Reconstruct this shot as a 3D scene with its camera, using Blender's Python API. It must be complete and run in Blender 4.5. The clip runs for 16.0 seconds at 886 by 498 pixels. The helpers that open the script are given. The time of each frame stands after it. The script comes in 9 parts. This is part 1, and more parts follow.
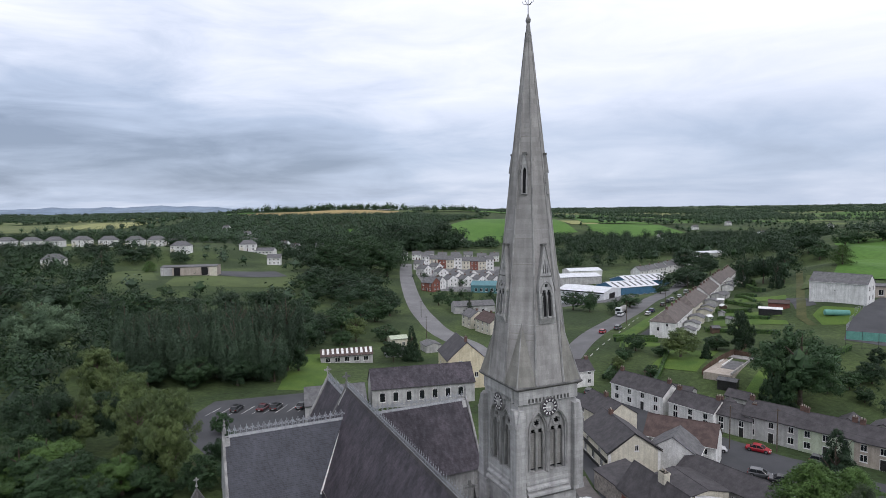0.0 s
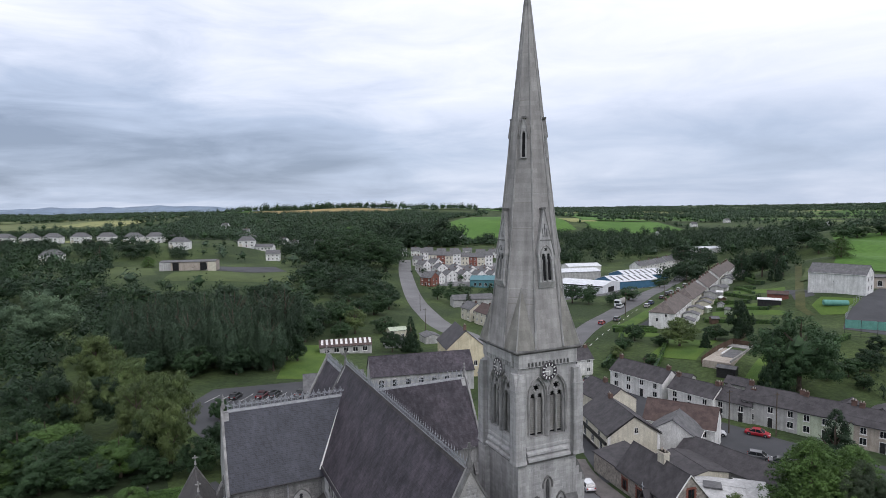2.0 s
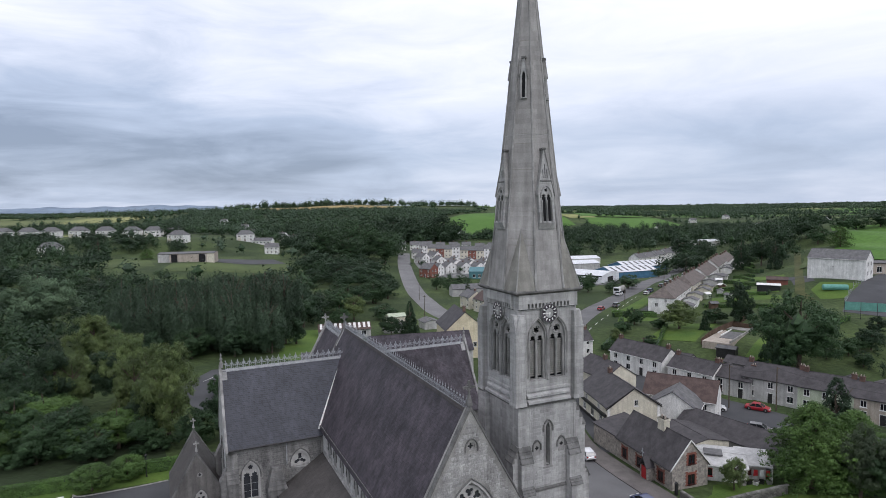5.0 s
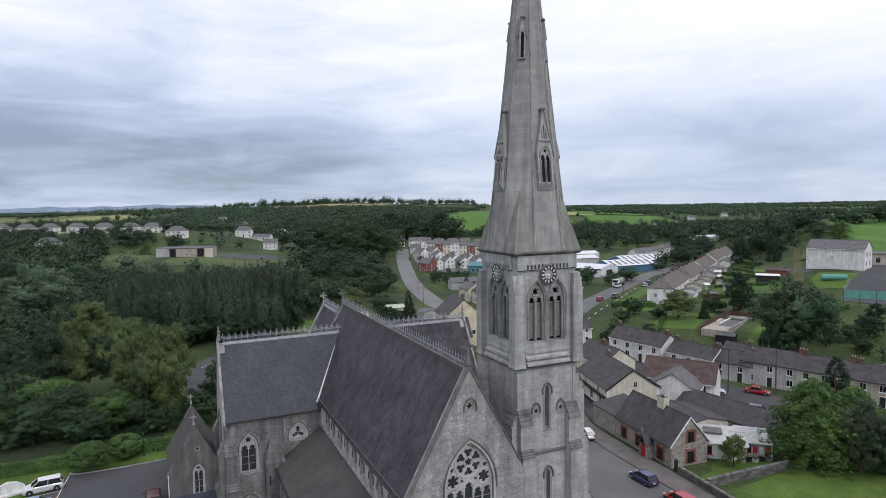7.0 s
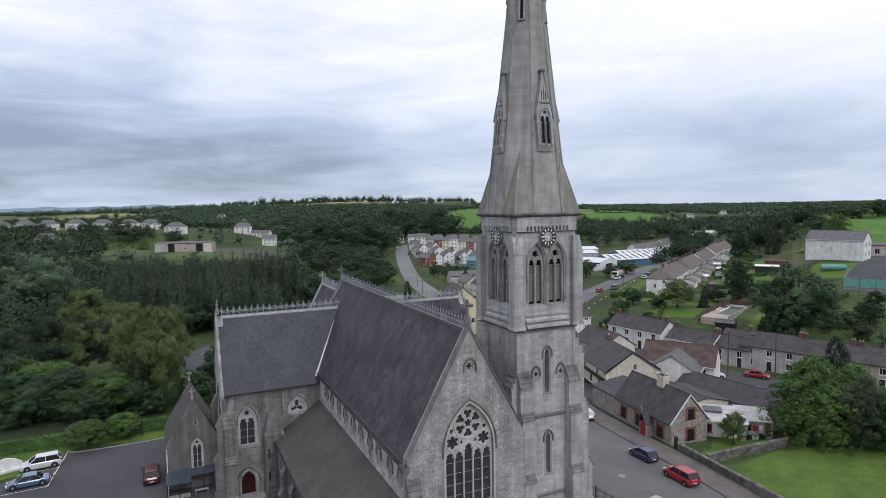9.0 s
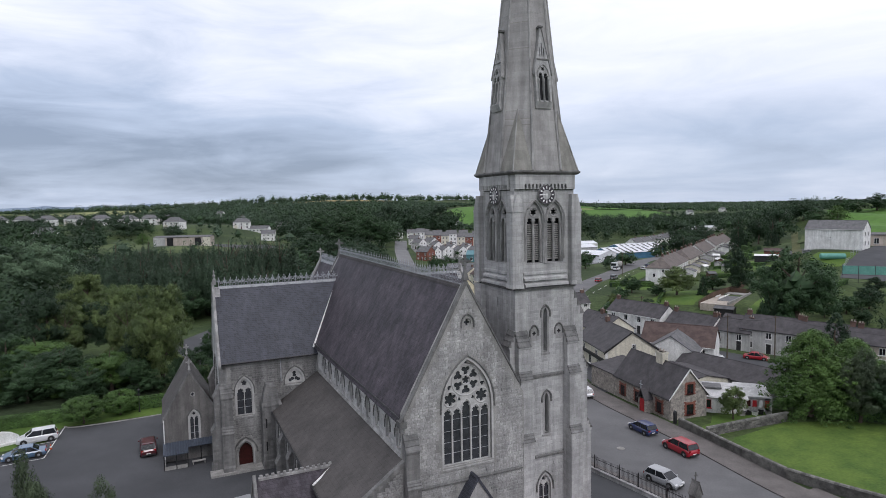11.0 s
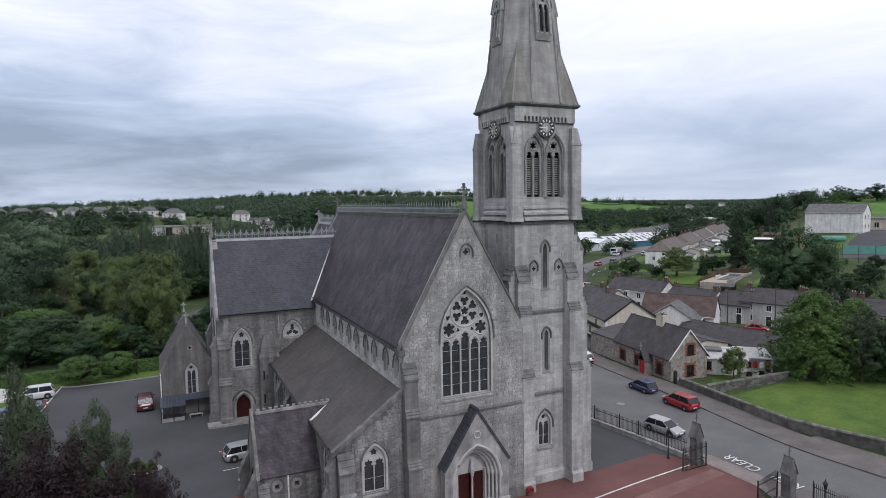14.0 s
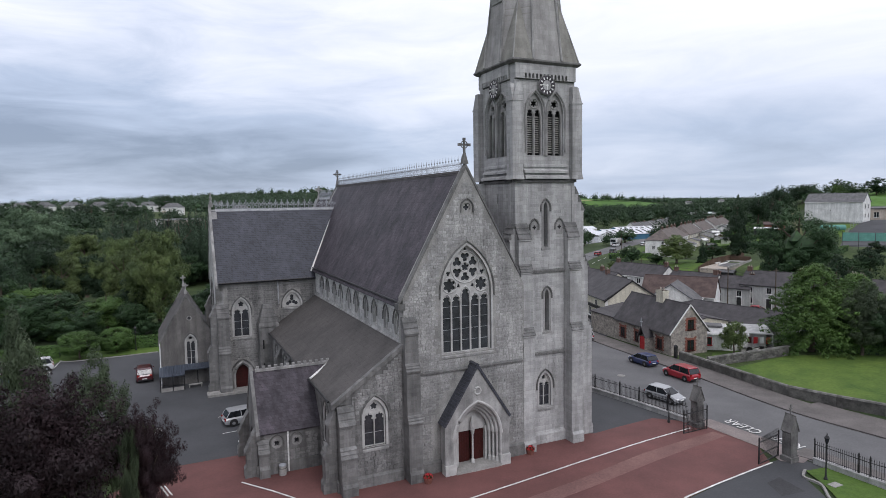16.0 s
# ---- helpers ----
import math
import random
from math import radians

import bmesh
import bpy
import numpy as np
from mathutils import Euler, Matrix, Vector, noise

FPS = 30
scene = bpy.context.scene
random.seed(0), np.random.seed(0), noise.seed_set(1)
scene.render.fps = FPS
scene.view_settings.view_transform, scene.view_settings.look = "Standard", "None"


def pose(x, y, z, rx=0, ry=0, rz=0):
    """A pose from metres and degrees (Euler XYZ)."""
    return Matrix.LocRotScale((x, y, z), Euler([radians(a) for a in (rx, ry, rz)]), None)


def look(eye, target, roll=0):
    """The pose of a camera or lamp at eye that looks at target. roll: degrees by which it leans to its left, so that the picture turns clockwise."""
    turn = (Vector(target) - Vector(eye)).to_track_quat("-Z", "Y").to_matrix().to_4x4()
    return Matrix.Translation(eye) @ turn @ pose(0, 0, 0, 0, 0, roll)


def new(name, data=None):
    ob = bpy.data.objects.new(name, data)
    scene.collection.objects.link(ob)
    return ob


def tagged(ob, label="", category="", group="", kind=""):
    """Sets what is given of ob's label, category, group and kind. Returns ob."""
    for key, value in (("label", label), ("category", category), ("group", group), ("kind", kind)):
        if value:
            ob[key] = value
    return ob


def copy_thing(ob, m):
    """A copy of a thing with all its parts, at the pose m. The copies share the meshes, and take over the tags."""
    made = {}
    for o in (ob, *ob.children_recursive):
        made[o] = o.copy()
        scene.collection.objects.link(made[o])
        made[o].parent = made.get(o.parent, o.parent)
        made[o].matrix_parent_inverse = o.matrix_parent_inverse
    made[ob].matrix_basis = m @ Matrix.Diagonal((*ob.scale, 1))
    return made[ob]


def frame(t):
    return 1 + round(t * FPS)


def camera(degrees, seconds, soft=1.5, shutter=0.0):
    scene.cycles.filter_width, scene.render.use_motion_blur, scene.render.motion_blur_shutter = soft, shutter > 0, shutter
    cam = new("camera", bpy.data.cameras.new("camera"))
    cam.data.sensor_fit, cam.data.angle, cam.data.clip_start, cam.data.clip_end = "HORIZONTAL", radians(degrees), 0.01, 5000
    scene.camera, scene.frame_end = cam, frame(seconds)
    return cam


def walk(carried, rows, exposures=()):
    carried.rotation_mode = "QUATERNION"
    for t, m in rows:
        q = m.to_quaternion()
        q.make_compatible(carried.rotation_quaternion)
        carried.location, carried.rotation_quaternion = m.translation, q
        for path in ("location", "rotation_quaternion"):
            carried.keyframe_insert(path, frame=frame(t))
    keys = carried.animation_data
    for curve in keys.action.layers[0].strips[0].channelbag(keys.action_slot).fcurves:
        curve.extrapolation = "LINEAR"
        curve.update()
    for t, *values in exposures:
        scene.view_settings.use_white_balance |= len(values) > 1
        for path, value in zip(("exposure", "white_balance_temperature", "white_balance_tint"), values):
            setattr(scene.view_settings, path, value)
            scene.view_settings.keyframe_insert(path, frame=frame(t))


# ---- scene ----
cam = camera(72.0, 16.0, soft=.75)
# seconds, place, pitch, yaw, lean
ROWS = [
    (0, 0.000, -0.000, 48.426, -4.200, -0.000, 0.750),
    (0.5, -0.037, 0.016, 47.606, -4.218, -0.034, 0.750),
    (1, -0.050, 0.003, 46.865, -4.216, -0.047, 0.764),
    (1.5, -0.056, -0.053, 46.142, -4.211, -0.074, 0.792),
    (2, -0.068, -0.070, 45.312, -4.208, -0.107, 0.813),
    (2.5, -0.107, -0.140, 44.463, -4.203, -0.132, 0.817),
    (3, -0.114, -0.127, 43.615, -4.195, -0.150, 0.829),
    (3.5, -0.119, -0.106, 42.792, -4.194, -0.182, 0.854),
    (4, -0.138, -0.104, 41.904, -4.202, -0.193, 0.857),
    (6.5, -0.191, 0.011, 37.776, -4.236, -0.266, 0.878),
    (7, -0.193, 0.017, 36.895, -4.222, -0.313, 0.887),
    (7.5, -0.205, 0.010, 36.055, -4.207, -0.331, 0.905),
    (8, -0.206, 0.026, 35.185, -4.202, -0.352, 0.919),
    (8.5, -0.237, 0.027, 34.421, -4.204, -0.387, 0.910),
    (9, -0.260, 0.020, 33.629, -4.201, -0.402, 0.925),
    (11.5, -0.156, 0.126, 29.180, -4.235, -0.473, 0.958),
    (12, -0.160, 0.146, 28.271, -4.242, -0.472, 0.937),
    (12.5, -0.181, 0.148, 27.295, -4.262, -0.481, 0.919),
    (13, -0.151, 0.199, 26.397, -4.276, -0.483, 0.941),
    (13.5, -0.162, 0.223, 25.440, -4.294, -0.506, 0.940),
    (14, -0.206, 0.195, 24.581, -4.344, -0.515, 0.942),
    (14.5, -0.238, 0.121, 23.644, -4.375, -0.523, 0.942),
    (15, -0.296, 0.043, 22.811, -4.409, -0.538, 0.932),
    (15.5, -0.342, 0.036, 21.950, -4.423, -0.561, 0.942),
    (16, -0.318, 0.121, 21.146, -4.424, -0.558, 0.934),
]
walk(cam, [(t, pose(x, y, z, 90 + pitch, lean, yaw)) for t, x, y, z, pitch, yaw, lean in ROWS], [(0, .05, 6090, 16), (16, .05, 6090, 16)])

# ---- overcast daylight
SUN_HEIGHT, SUN_TURN = radians(46), radians(150)
world = bpy.data.worlds.new("overcast_sky")
scene.world = world
world.use_nodes = True
wn, wl = world.node_tree.nodes, world.node_tree.links
wn.clear()


def wnode(kind, **values):
    n = wn.new(kind)
    for key, value in values.items():
        n.inputs[key].default_value = value
    return n


sky = wn.new("ShaderNodeTexSky")
sky.sky_type, sky.sun_disc, sky.sun_elevation, sky.sun_rotation = "NISHITA", False, SUN_HEIGHT, SUN_TURN
sky_light = wnode("ShaderNodeBackground", Strength=.06)
wl.new(sky.outputs[0], sky_light.inputs[0])
# a sheet of cloud overhead: directions are laid out on a flat layer
way = wn.new("ShaderNodeTexCoord")
split = wn.new("ShaderNodeSeparateXYZ")
wl.new(way.outputs["Generated"], split.inputs[0])


def wmath(op, a, b=None):
    n = wn.new("ShaderNodeMath")
    n.operation = op
    for i, v in enumerate((a, b)):
        if v is None:
            continue
        if isinstance(v, (int, float)):
            n.inputs[i].default_value = v
        else:
            wl.new(v, n.inputs[i])
    return n.outputs[0]


up = wmath("ADD", wmath("MAXIMUM", split.outputs[2], 0.0), .12)
flat = wn.new("ShaderNodeCombineXYZ")
wl.new(wmath("DIVIDE", split.outputs[0], up), flat.inputs[0])
wl.new(wmath("DIVIDE", split.outputs[1], up), flat.inputs[1])


def cloud(scale, detail, rough, off, source, warp=0.0):
    m = wn.new("ShaderNodeMapping")
    m.inputs["Location"].default_value = off
    wl.new(source, m.inputs[0])
    n = wn.new("ShaderNodeTexNoise")
    n.inputs["Scale"].default_value, n.inputs["Detail"].default_value, n.inputs["Roughness"].default_value, n.inputs["Distortion"].default_value = scale, detail, rough, warp
    wl.new(m.outputs[0], n.inputs[0])
    return n.outputs[0]


# rounded heaps of cloud, a little wider than tall
heap = wn.new("ShaderNodeMapping")
heap.inputs["Scale"].default_value = (1, 1, 4.4)
wl.new(way.outputs["Generated"], heap.inputs[0])
layers = wmath("SUBTRACT", cloud(.42, 6, .52, (3.1, 1.7, 0), flat.outputs[0], .35), .5)
heaps = wmath("SUBTRACT", cloud(4.6, 8, .58, (0.7, 2.2, 1), heap.outputs[0], .5), .5)
# the sheet of cloud brightens upwards; a darker bank lies low in the west
rise_ = wn.new("ShaderNodeValToRGB")
wl.new(split.outputs[2], rise_.inputs[0])
for k, (at_, v) in enumerate(((.0, .60), (.4, 1.0), (.03, .55), (.07, .50), (.12, .60), (.17, .735), (.25, .90))):
    el = rise_.color_ramp.elements[k] if k < 2 else rise_.color_ramp.elements.new(at_)
    el.position, el.color = at_, (v, v, v, 1)
low = wn.new("ShaderNodeValToRGB")
wl.new(split.outputs[2], low.inputs[0])
for k, (at_, v) in enumerate(((.0, .15), (.3, .0), (.014, .2), (.034, 1.05), (.11, .85))):
    el = low.color_ramp.elements[k] if k < 2 else low.color_ramp.elements.new(at_)
    el.position, el.color = at_, (v, v, v, 1)
west_ = wmath("MULTIPLY", wmath("MAXIMUM", wmath("SUBTRACT", .1, split.outputs[0]), 0.0), .39)
stir = wmath("ADD", .34, wmath("MULTIPLY", wmath("MAXIMUM", wmath("SUBTRACT", .25, split.outputs[0]), 0.0), .45))
tone = wmath("SUBTRACT", rise_.outputs[0], wmath("MULTIPLY", low.outputs[0], west_))
tone = wmath("ADD", tone, wmath("MULTIPLY", wmath("ADD", wmath("MULTIPLY", layers, 1.5), wmath("MULTIPLY", heaps, 1.0)), stir))
ramp = wn.new("ShaderNodeValToRGB")
wl.new(tone, ramp.inputs[0])
ramp.color_ramp.elements[0].position, ramp.color_ramp.elements[0].color = .26, (.27, .325, .40, 1)
ramp.color_ramp.elements[1].position, ramp.color_ramp.elements[1].color = .96, (1, 1, 1, 1)
for at_, col_ in ((.5, (.47, .545, .64, 1)), (.72, (.73, .775, .83, 1))):
    e = ramp.color_ramp.elements.new(at_)
    e.color = col_
cloud_light = wnode("ShaderNodeBackground", Strength=1.22)
wl.new(ramp.outputs[0], cloud_light.inputs[0])
# the clouds cover most of the sky
both = wn.new("ShaderNodeMixShader")
both.inputs[0].default_value = .82
wl.new(sky_light.outputs[0], both.inputs[1])
wl.new(cloud_light.outputs[0], both.inputs[2])
world_out = wn.new("ShaderNodeOutputWorld")
wl.new(both.outputs[0], world_out.inputs[0])

sun = new("sun", bpy.data.lights.new("sun", "SUN"))
sun.data.energy, sun.data.angle, sun.data.color = 1.0, radians(18), (1, .97, .92)
# the brighter part of the sky lies behind and to the right of the start
sun.matrix_world = look((0, 0, 0), (-math.sin(SUN_TURN) * math.cos(SUN_HEIGHT), -math.cos(SUN_TURN) * math.cos(SUN_HEIGHT), -math.sin(SUN_HEIGHT)))

# ---- materials
from mathutils.geometry import tessellate_polygon


def surface(name, light, dark, scale=.6, fine=9.0, rough=.85, bump=.25, metal=0.0, streak=0.0, spread=(.35, .68), islands=0.0, random_tint=0.0, bump_dist=.03, speckle=(.72, 1.22)):
    """A matt surface with broad and fine variation, optional rain streaks, and a tint of its own for each piece."""
    m = bpy.data.materials.new(name)
    m.use_nodes = True
    n, l = m.node_tree.nodes, m.node_tree.links
    p = n["Principled BSDF"]
    p.inputs["Roughness"].default_value, p.inputs["Metallic"].default_value = rough, metal
    p.inputs["Specular IOR Level"].default_value = .3
    geo = n.new("ShaderNodeNewGeometry")

    def noise_at(s, detail, stretch=None):
        t = n.new("ShaderNodeTexNoise")
        t.inputs["Scale"].default_value, t.inputs["Detail"].default_value, t.inputs["Roughness"].default_value = s, detail, .6
        if stretch:
            mp = n.new("ShaderNodeMapping")
            mp.inputs["Scale"].default_value = stretch
            l.new(geo.outputs["Position"], mp.inputs[0])
            l.new(mp.outputs[0], t.inputs[0])
        else:
            l.new(geo.outputs["Position"], t.inputs[0])
        return t.outputs[0]

    def mix(kind, fac, a, b):
        x = n.new("ShaderNodeMix")
        x.data_type, x.blend_type = "RGBA", kind
        for sock, v in ((x.inputs[0], fac), (x.inputs[6], a), (x.inputs[7], b)):
            if isinstance(v, (int, float)):
                sock.default_value = v
            elif isinstance(v, tuple):
                sock.default_value = (*v, 1)
            else:
                l.new(v, sock)
        return x.outputs[2]

    def span(v, a, b, lo=0.0, hi=1.0):
        r = n.new("ShaderNodeMapRange")
        l.new(v, r.inputs[0])
        for i, val in enumerate((a, b, lo, hi)):
            r.inputs[i + 1].default_value = val
        return r.outputs[0]

    broad, grain = noise_at(scale, 6), noise_at(fine, 5)
    col = mix("MIX", span(broad, *spread), dark, light)
    col = mix("MULTIPLY", 1.0, col, span(grain, .25, .75, *speckle))
    if streak:
        run = noise_at(1.0, 4, (1.6, 1.6, .12))
        col = mix("MULTIPLY", streak, col, span(run, .36, .62, .45, 1.1))
    if islands:
        col = mix("MULTIPLY", 1.0, col, span(geo.outputs["Random Per Island"], 0, 1, 1 - islands, 1 + islands))
    if random_tint:
        info = n.new("ShaderNodeObjectInfo")
        col = mix("MULTIPLY", 1.0, col, span(info.outputs["Random"], 0, 1, 1 - random_tint, 1 + random_tint))
    l.new(col, p.inputs["Base Color"])
    if bump:
        b = n.new("ShaderNodeBump")
        b.inputs["Strength"].default_value, b.inputs["Distance"].default_value = bump, bump_dist
        l.new(grain, b.inputs["Height"])
        l.new(b.outputs[0], p.inputs["Normal"])
    return m


def coursed(name, light, dark, block, turn, joint=.02, mortar=(.2, .2, .19), pitched=False, rough=.85, streak=.5, vary=.5, bump=.5, moss=0.0):
    """Stone or slate laid in courses. block: length and height; turn: the building's heading, so that courses follow its walls."""
    m = surface(name, light, dark, .35, 9, rough, 0, 0, streak, speckle=(.88, 1.1))
    n, l = m.node_tree.nodes, m.node_tree.links
    p = n["Principled BSDF"]
    old = p.inputs["Base Color"].links[0].from_socket
    geo = n.new("ShaderNodeNewGeometry")
    rot = n.new("ShaderNodeVectorRotate")
    rot.rotation_type = "Z_AXIS"
    rot.inputs["Angle"].default_value = -radians(turn)
    l.new(geo.outputs["Position"], rot.inputs[0])
    s = n.new("ShaderNodeSeparateXYZ")
    l.new(rot.outputs[0], s.inputs[0])
    add = n.new("ShaderNodeMath")
    l.new(s.outputs[0], add.inputs[0])
    l.new(s.outputs[1], add.inputs[1])
    c = n.new("ShaderNodeCombineXYZ")
    l.new(add.outputs[0], c.inputs[0])
    l.new(s.outputs[2], c.inputs[1])
    br = n.new("ShaderNodeTexBrick")
    br.inputs["Scale"].default_value = 1.0
    br.inputs["Brick Width"].default_value, br.inputs["Row Height"].default_value = block
    br.inputs["Mortar Size"].default_value, br.inputs["Mortar Smooth"].default_value, br.inputs["Bias"].default_value = joint, .3, 0
    br.offset, br.squash, br.squash_frequency = .5, .8, 3
    lo, hi = 1 - vary, 1 + vary * .6
    br.inputs["Color1"].default_value, br.inputs["Color2"].default_value = (lo, lo, lo, 1), (hi, hi, hi, 1)
    br.inputs["Mortar"].default_value = (*(v / max(light[0], .01) for v in mortar), 1)
    l.new(c.outputs[0], br.inputs[0])
    x = n.new("ShaderNodeMix")
    x.data_type, x.blend_type = "RGBA", "MULTIPLY"
    x.inputs[0].default_value = 1
    l.new(old, x.inputs[6])
    l.new(br.outputs[0], x.inputs[7])
    l.new(x.outputs[2], p.inputs["Base Color"])
    b = n.new("ShaderNodeBump")
    b.inputs["Strength"].default_value, b.inputs["Distance"].default_value = bump, .03
    inv = n.new("ShaderNodeMath")
    inv.operation = "SUBTRACT"
    inv.inputs[0].default_value = 1
    l.new(br.outputs["Fac"], inv.inputs[1])
    l.new(inv.outputs[0], b.inputs["Height"])
    l.new(b.outputs[0], p.inputs["Normal"])
    return m


HEADING = 24.2
M_STONE = coursed("grey_limestone", (0.478, 0.476, 0.465), (0.333, 0.333, 0.327), (.62, .31), HEADING, vary=.13, joint=.012, mortar=(.40, .395, .38), streak=.5, bump=.6)
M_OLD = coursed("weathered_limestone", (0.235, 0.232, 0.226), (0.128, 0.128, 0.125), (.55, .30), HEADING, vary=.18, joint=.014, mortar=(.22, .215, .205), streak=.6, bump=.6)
M_BLOCK = surface("limestone_block", (0.512, 0.51, 0.499), (0.353, 0.353, 0.346), .3, 9, .85, .25, streak=.45, islands=.13, random_tint=.11, speckle=(.84, 1.1))
M_RUBBLE = surface("rock_faced_limestone", (0.372, 0.368, 0.356), (0.235, 0.234, 0.228), .45, 7, .9, .6, streak=.45, islands=.16, random_tint=.14, speckle=(.66, 1.3))
M_MORTAR = surface("pale_lime_mortar", (.36, .355, .335), (.22, .218, .208), .6, 12, .95, .2, streak=.4)
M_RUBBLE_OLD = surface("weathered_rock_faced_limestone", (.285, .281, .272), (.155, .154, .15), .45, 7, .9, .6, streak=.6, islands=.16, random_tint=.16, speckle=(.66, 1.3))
M_DRESSED = surface("dressed_limestone", (.40, .395, .38), (.23, .228, .222), .9, 12, .8, .25, streak=.55, speckle=(.82, 1.12))
M_TRACERY = surface("pale_tracery_stone", (0.50, 0.495, 0.478), (0.34, 0.337, 0.325), 1.2, 12, .8, .2, speckle=(.88, 1.08))
# stone darkened so that mouldings carry their shadow line in the colour
M_HOOD = surface("shade_dark_hood_stone", (.20, .198, .19), (.11, .109, .105), 1.2, 10, .9, .3, streak=.4)
M_SPIRE = coursed("spire_limestone", (0.395, 0.385, 0.37), (0.275, 0.268, 0.258), (.8, .42), HEADING, vary=.12, joint=.006, mortar=(.33, .325, .31), streak=.4)
M_BROACH = coursed("lichened_spire_limestone", (0.30, 0.292, 0.265), (0.185, 0.182, 0.16), (.8, .42), HEADING, vary=.1, joint=.006, mortar=(.25, .245, .23), streak=.35)
M_SLATE = coursed("purple_slate", (0.093, 0.080, 0.094), (0.046, 0.042, 0.050), (.35, .24), HEADING, vary=.2, joint=.009, mortar=(.045, .041, .045), rough=.66, streak=.7)
M_SLATE_BLUE = coursed("blue_slate", (0.066, 0.068, 0.08), (0.044, 0.046, 0.055), (.3, .21), HEADING, vary=.3, joint=.018, mortar=(.085, .09, .1), rough=.55, streak=.2)
M_SLATE_BROWN = coursed("mossy_slate", (0.096, 0.088, 0.084), (0.064, 0.0595, 0.057), (.35, .24), HEADING, vary=.07, joint=.006, mortar=(.06, .056, .053), rough=.7, streak=.3)
M_LEAD = surface("lead_flashing", (.42, .43, .44), (.26, .27, .28), 1.5, 10, .5, .1)
M_IRON = surface("grey_painted_iron", (.36, .38, .40), (.26, .27, .29), 2, 14, .5, .1)
M_BLACK_IRON = surface("black_painted_iron", (.035, .035, .037), (.02, .02, .02), 2, 14, .45, .1)
# near-black colour for the shade inside openings and recesses
M_DARK = surface("dark_inside_shade", (.02, .02, .022), (.012, .012, .013), 2, 9, .9, 0)
M_DOOR = surface("dark_red_door_paint", (0.0553, 0.0104, 0.00845), (0.0325, 0.0065, 0.0052), 2, 9, .5, .1)
M_WHITE = surface("white_paint", (0.819, 0.819, 0.798), (0.63, 0.63, 0.609), 1, 8, .6, .1, streak=.25)
M_RENDER = surface("white_render", (0.832, 0.832, 0.808), (0.594, 0.594, 0.57), .5, 6, .85, .2, streak=.3)
M_CREAM = surface("cream_render", (.66, .63, .52), (.52, .49, .40), .5, 6, .85, .2, streak=.3)
M_YELLOW = surface("pale_yellow_render", (.68, .62, .44), (.54, .48, .33), .5, 6, .85, .2, streak=.25)
M_TILE_DUN = surface("dun_roof_tile", (.17, .145, .13), (.105, .09, .083), .6, 11, .8, .35, streak=.3)
M_GREY_RENDER = surface("grey_pebbledash", (0.525, 0.525, 0.512), (0.35, 0.35, 0.338), .5, 14, .9, .3, streak=.4)
M_SAGE = surface("pale_green_render", (.50, .56, .43), (.38, .43, .32), .5, 6, .85, .2, streak=.3)
M_TAN = surface("tan_render", (0.47, 0.416, 0.356), (0.343, 0.302, 0.253), .5, 6, .85, .2, streak=.3)
M_BRICK = surface("red_brick", (.25, .10, .072), (.16, .065, .05), 1, 16, .85, .3)
M_SLATE_TOWN = surface("town_slate", (0.0796, 0.0741, 0.0772), (0.0438, 0.0408, 0.0436), .7, 11, .65, .3, streak=.3)
M_TILE_BROWN = surface("brown_roof_tile", (.115, .082, .072), (.072, .05, .046), .8, 11, .8, .35, streak=.3)
M_TILE_GREY = surface("grey_roof_tile", (0.17, 0.17, 0.17), (0.102, 0.102, 0.106), .8, 11, .8, .35, streak=.3)
M_ASPHALT = surface("worn_asphalt", (.076, .078, .083), (.053, .055, .059), .12, 7, .9, .2, speckle=(.85, 1.12))
M_STREET = surface("grey_street_asphalt", (0.151, 0.15, 0.152), (0.11, 0.11, 0.112), .15, 6, .9, .2, speckle=(.85, 1.1))
M_FOOTWAY = surface("grey_footway", (0.158, 0.144, 0.137), (0.106, 0.097, 0.092), .4, 8, .9, .2)
M_ROAD = surface("pale_worn_road", (.21, .21, .21), (.15, .15, .152), .1, 6, .9, .2)
M_RED_ASPHALT = surface("red_asphalt", (0.176, 0.078, 0.071), (0.118, 0.054, 0.05), .18, 8, .85, .2, speckle=(.85, 1.1))
M_SETTS = surface("pinkish_grey_setts", (.26, .222, .208), (.18, .155, .146), .5, 8, .9, .25)
M_RED_PALE = surface("faded_red_paving", (0.215, 0.118, 0.104), (0.155, 0.083, 0.075), .3, 8, .85, .2)
M_FRESH = surface("fresh_asphalt", (.055, .055, .058), (.04, .04, .042), .3, 8, .9, .2)
M_DRY = surface("worn_dry_grass", (0.0922, 0.0963, 0.0372), (0.054, 0.0645, 0.0237), .2, 2, 1, .3)
M_LINE = surface("road_marking_paint", (.75, .75, .72), (.5, .5, .48), 1.5, 12, .7, .1)
M_FELT = surface("pale_roof_sheet", (.56, .56, .55), (.40, .40, .395), .7, 8, .8, .15, streak=.3)
M_CONCRETE = surface("concrete", (.36, .35, .33), (.24, .235, .22), .6, 9, .9, .25, streak=.3)
M_LAWN = surface("bright_mown_lawn", (.108, .165, .029), (.056, .105, .018), .22, 3, .95, .6, bump_dist=.1)
M_GRASS = surface("mown_grass", (0.0944, 0.153, 0.0262), (0.0553, 0.107, 0.0187), .12, 3, .95, .6, bump_dist=.1)
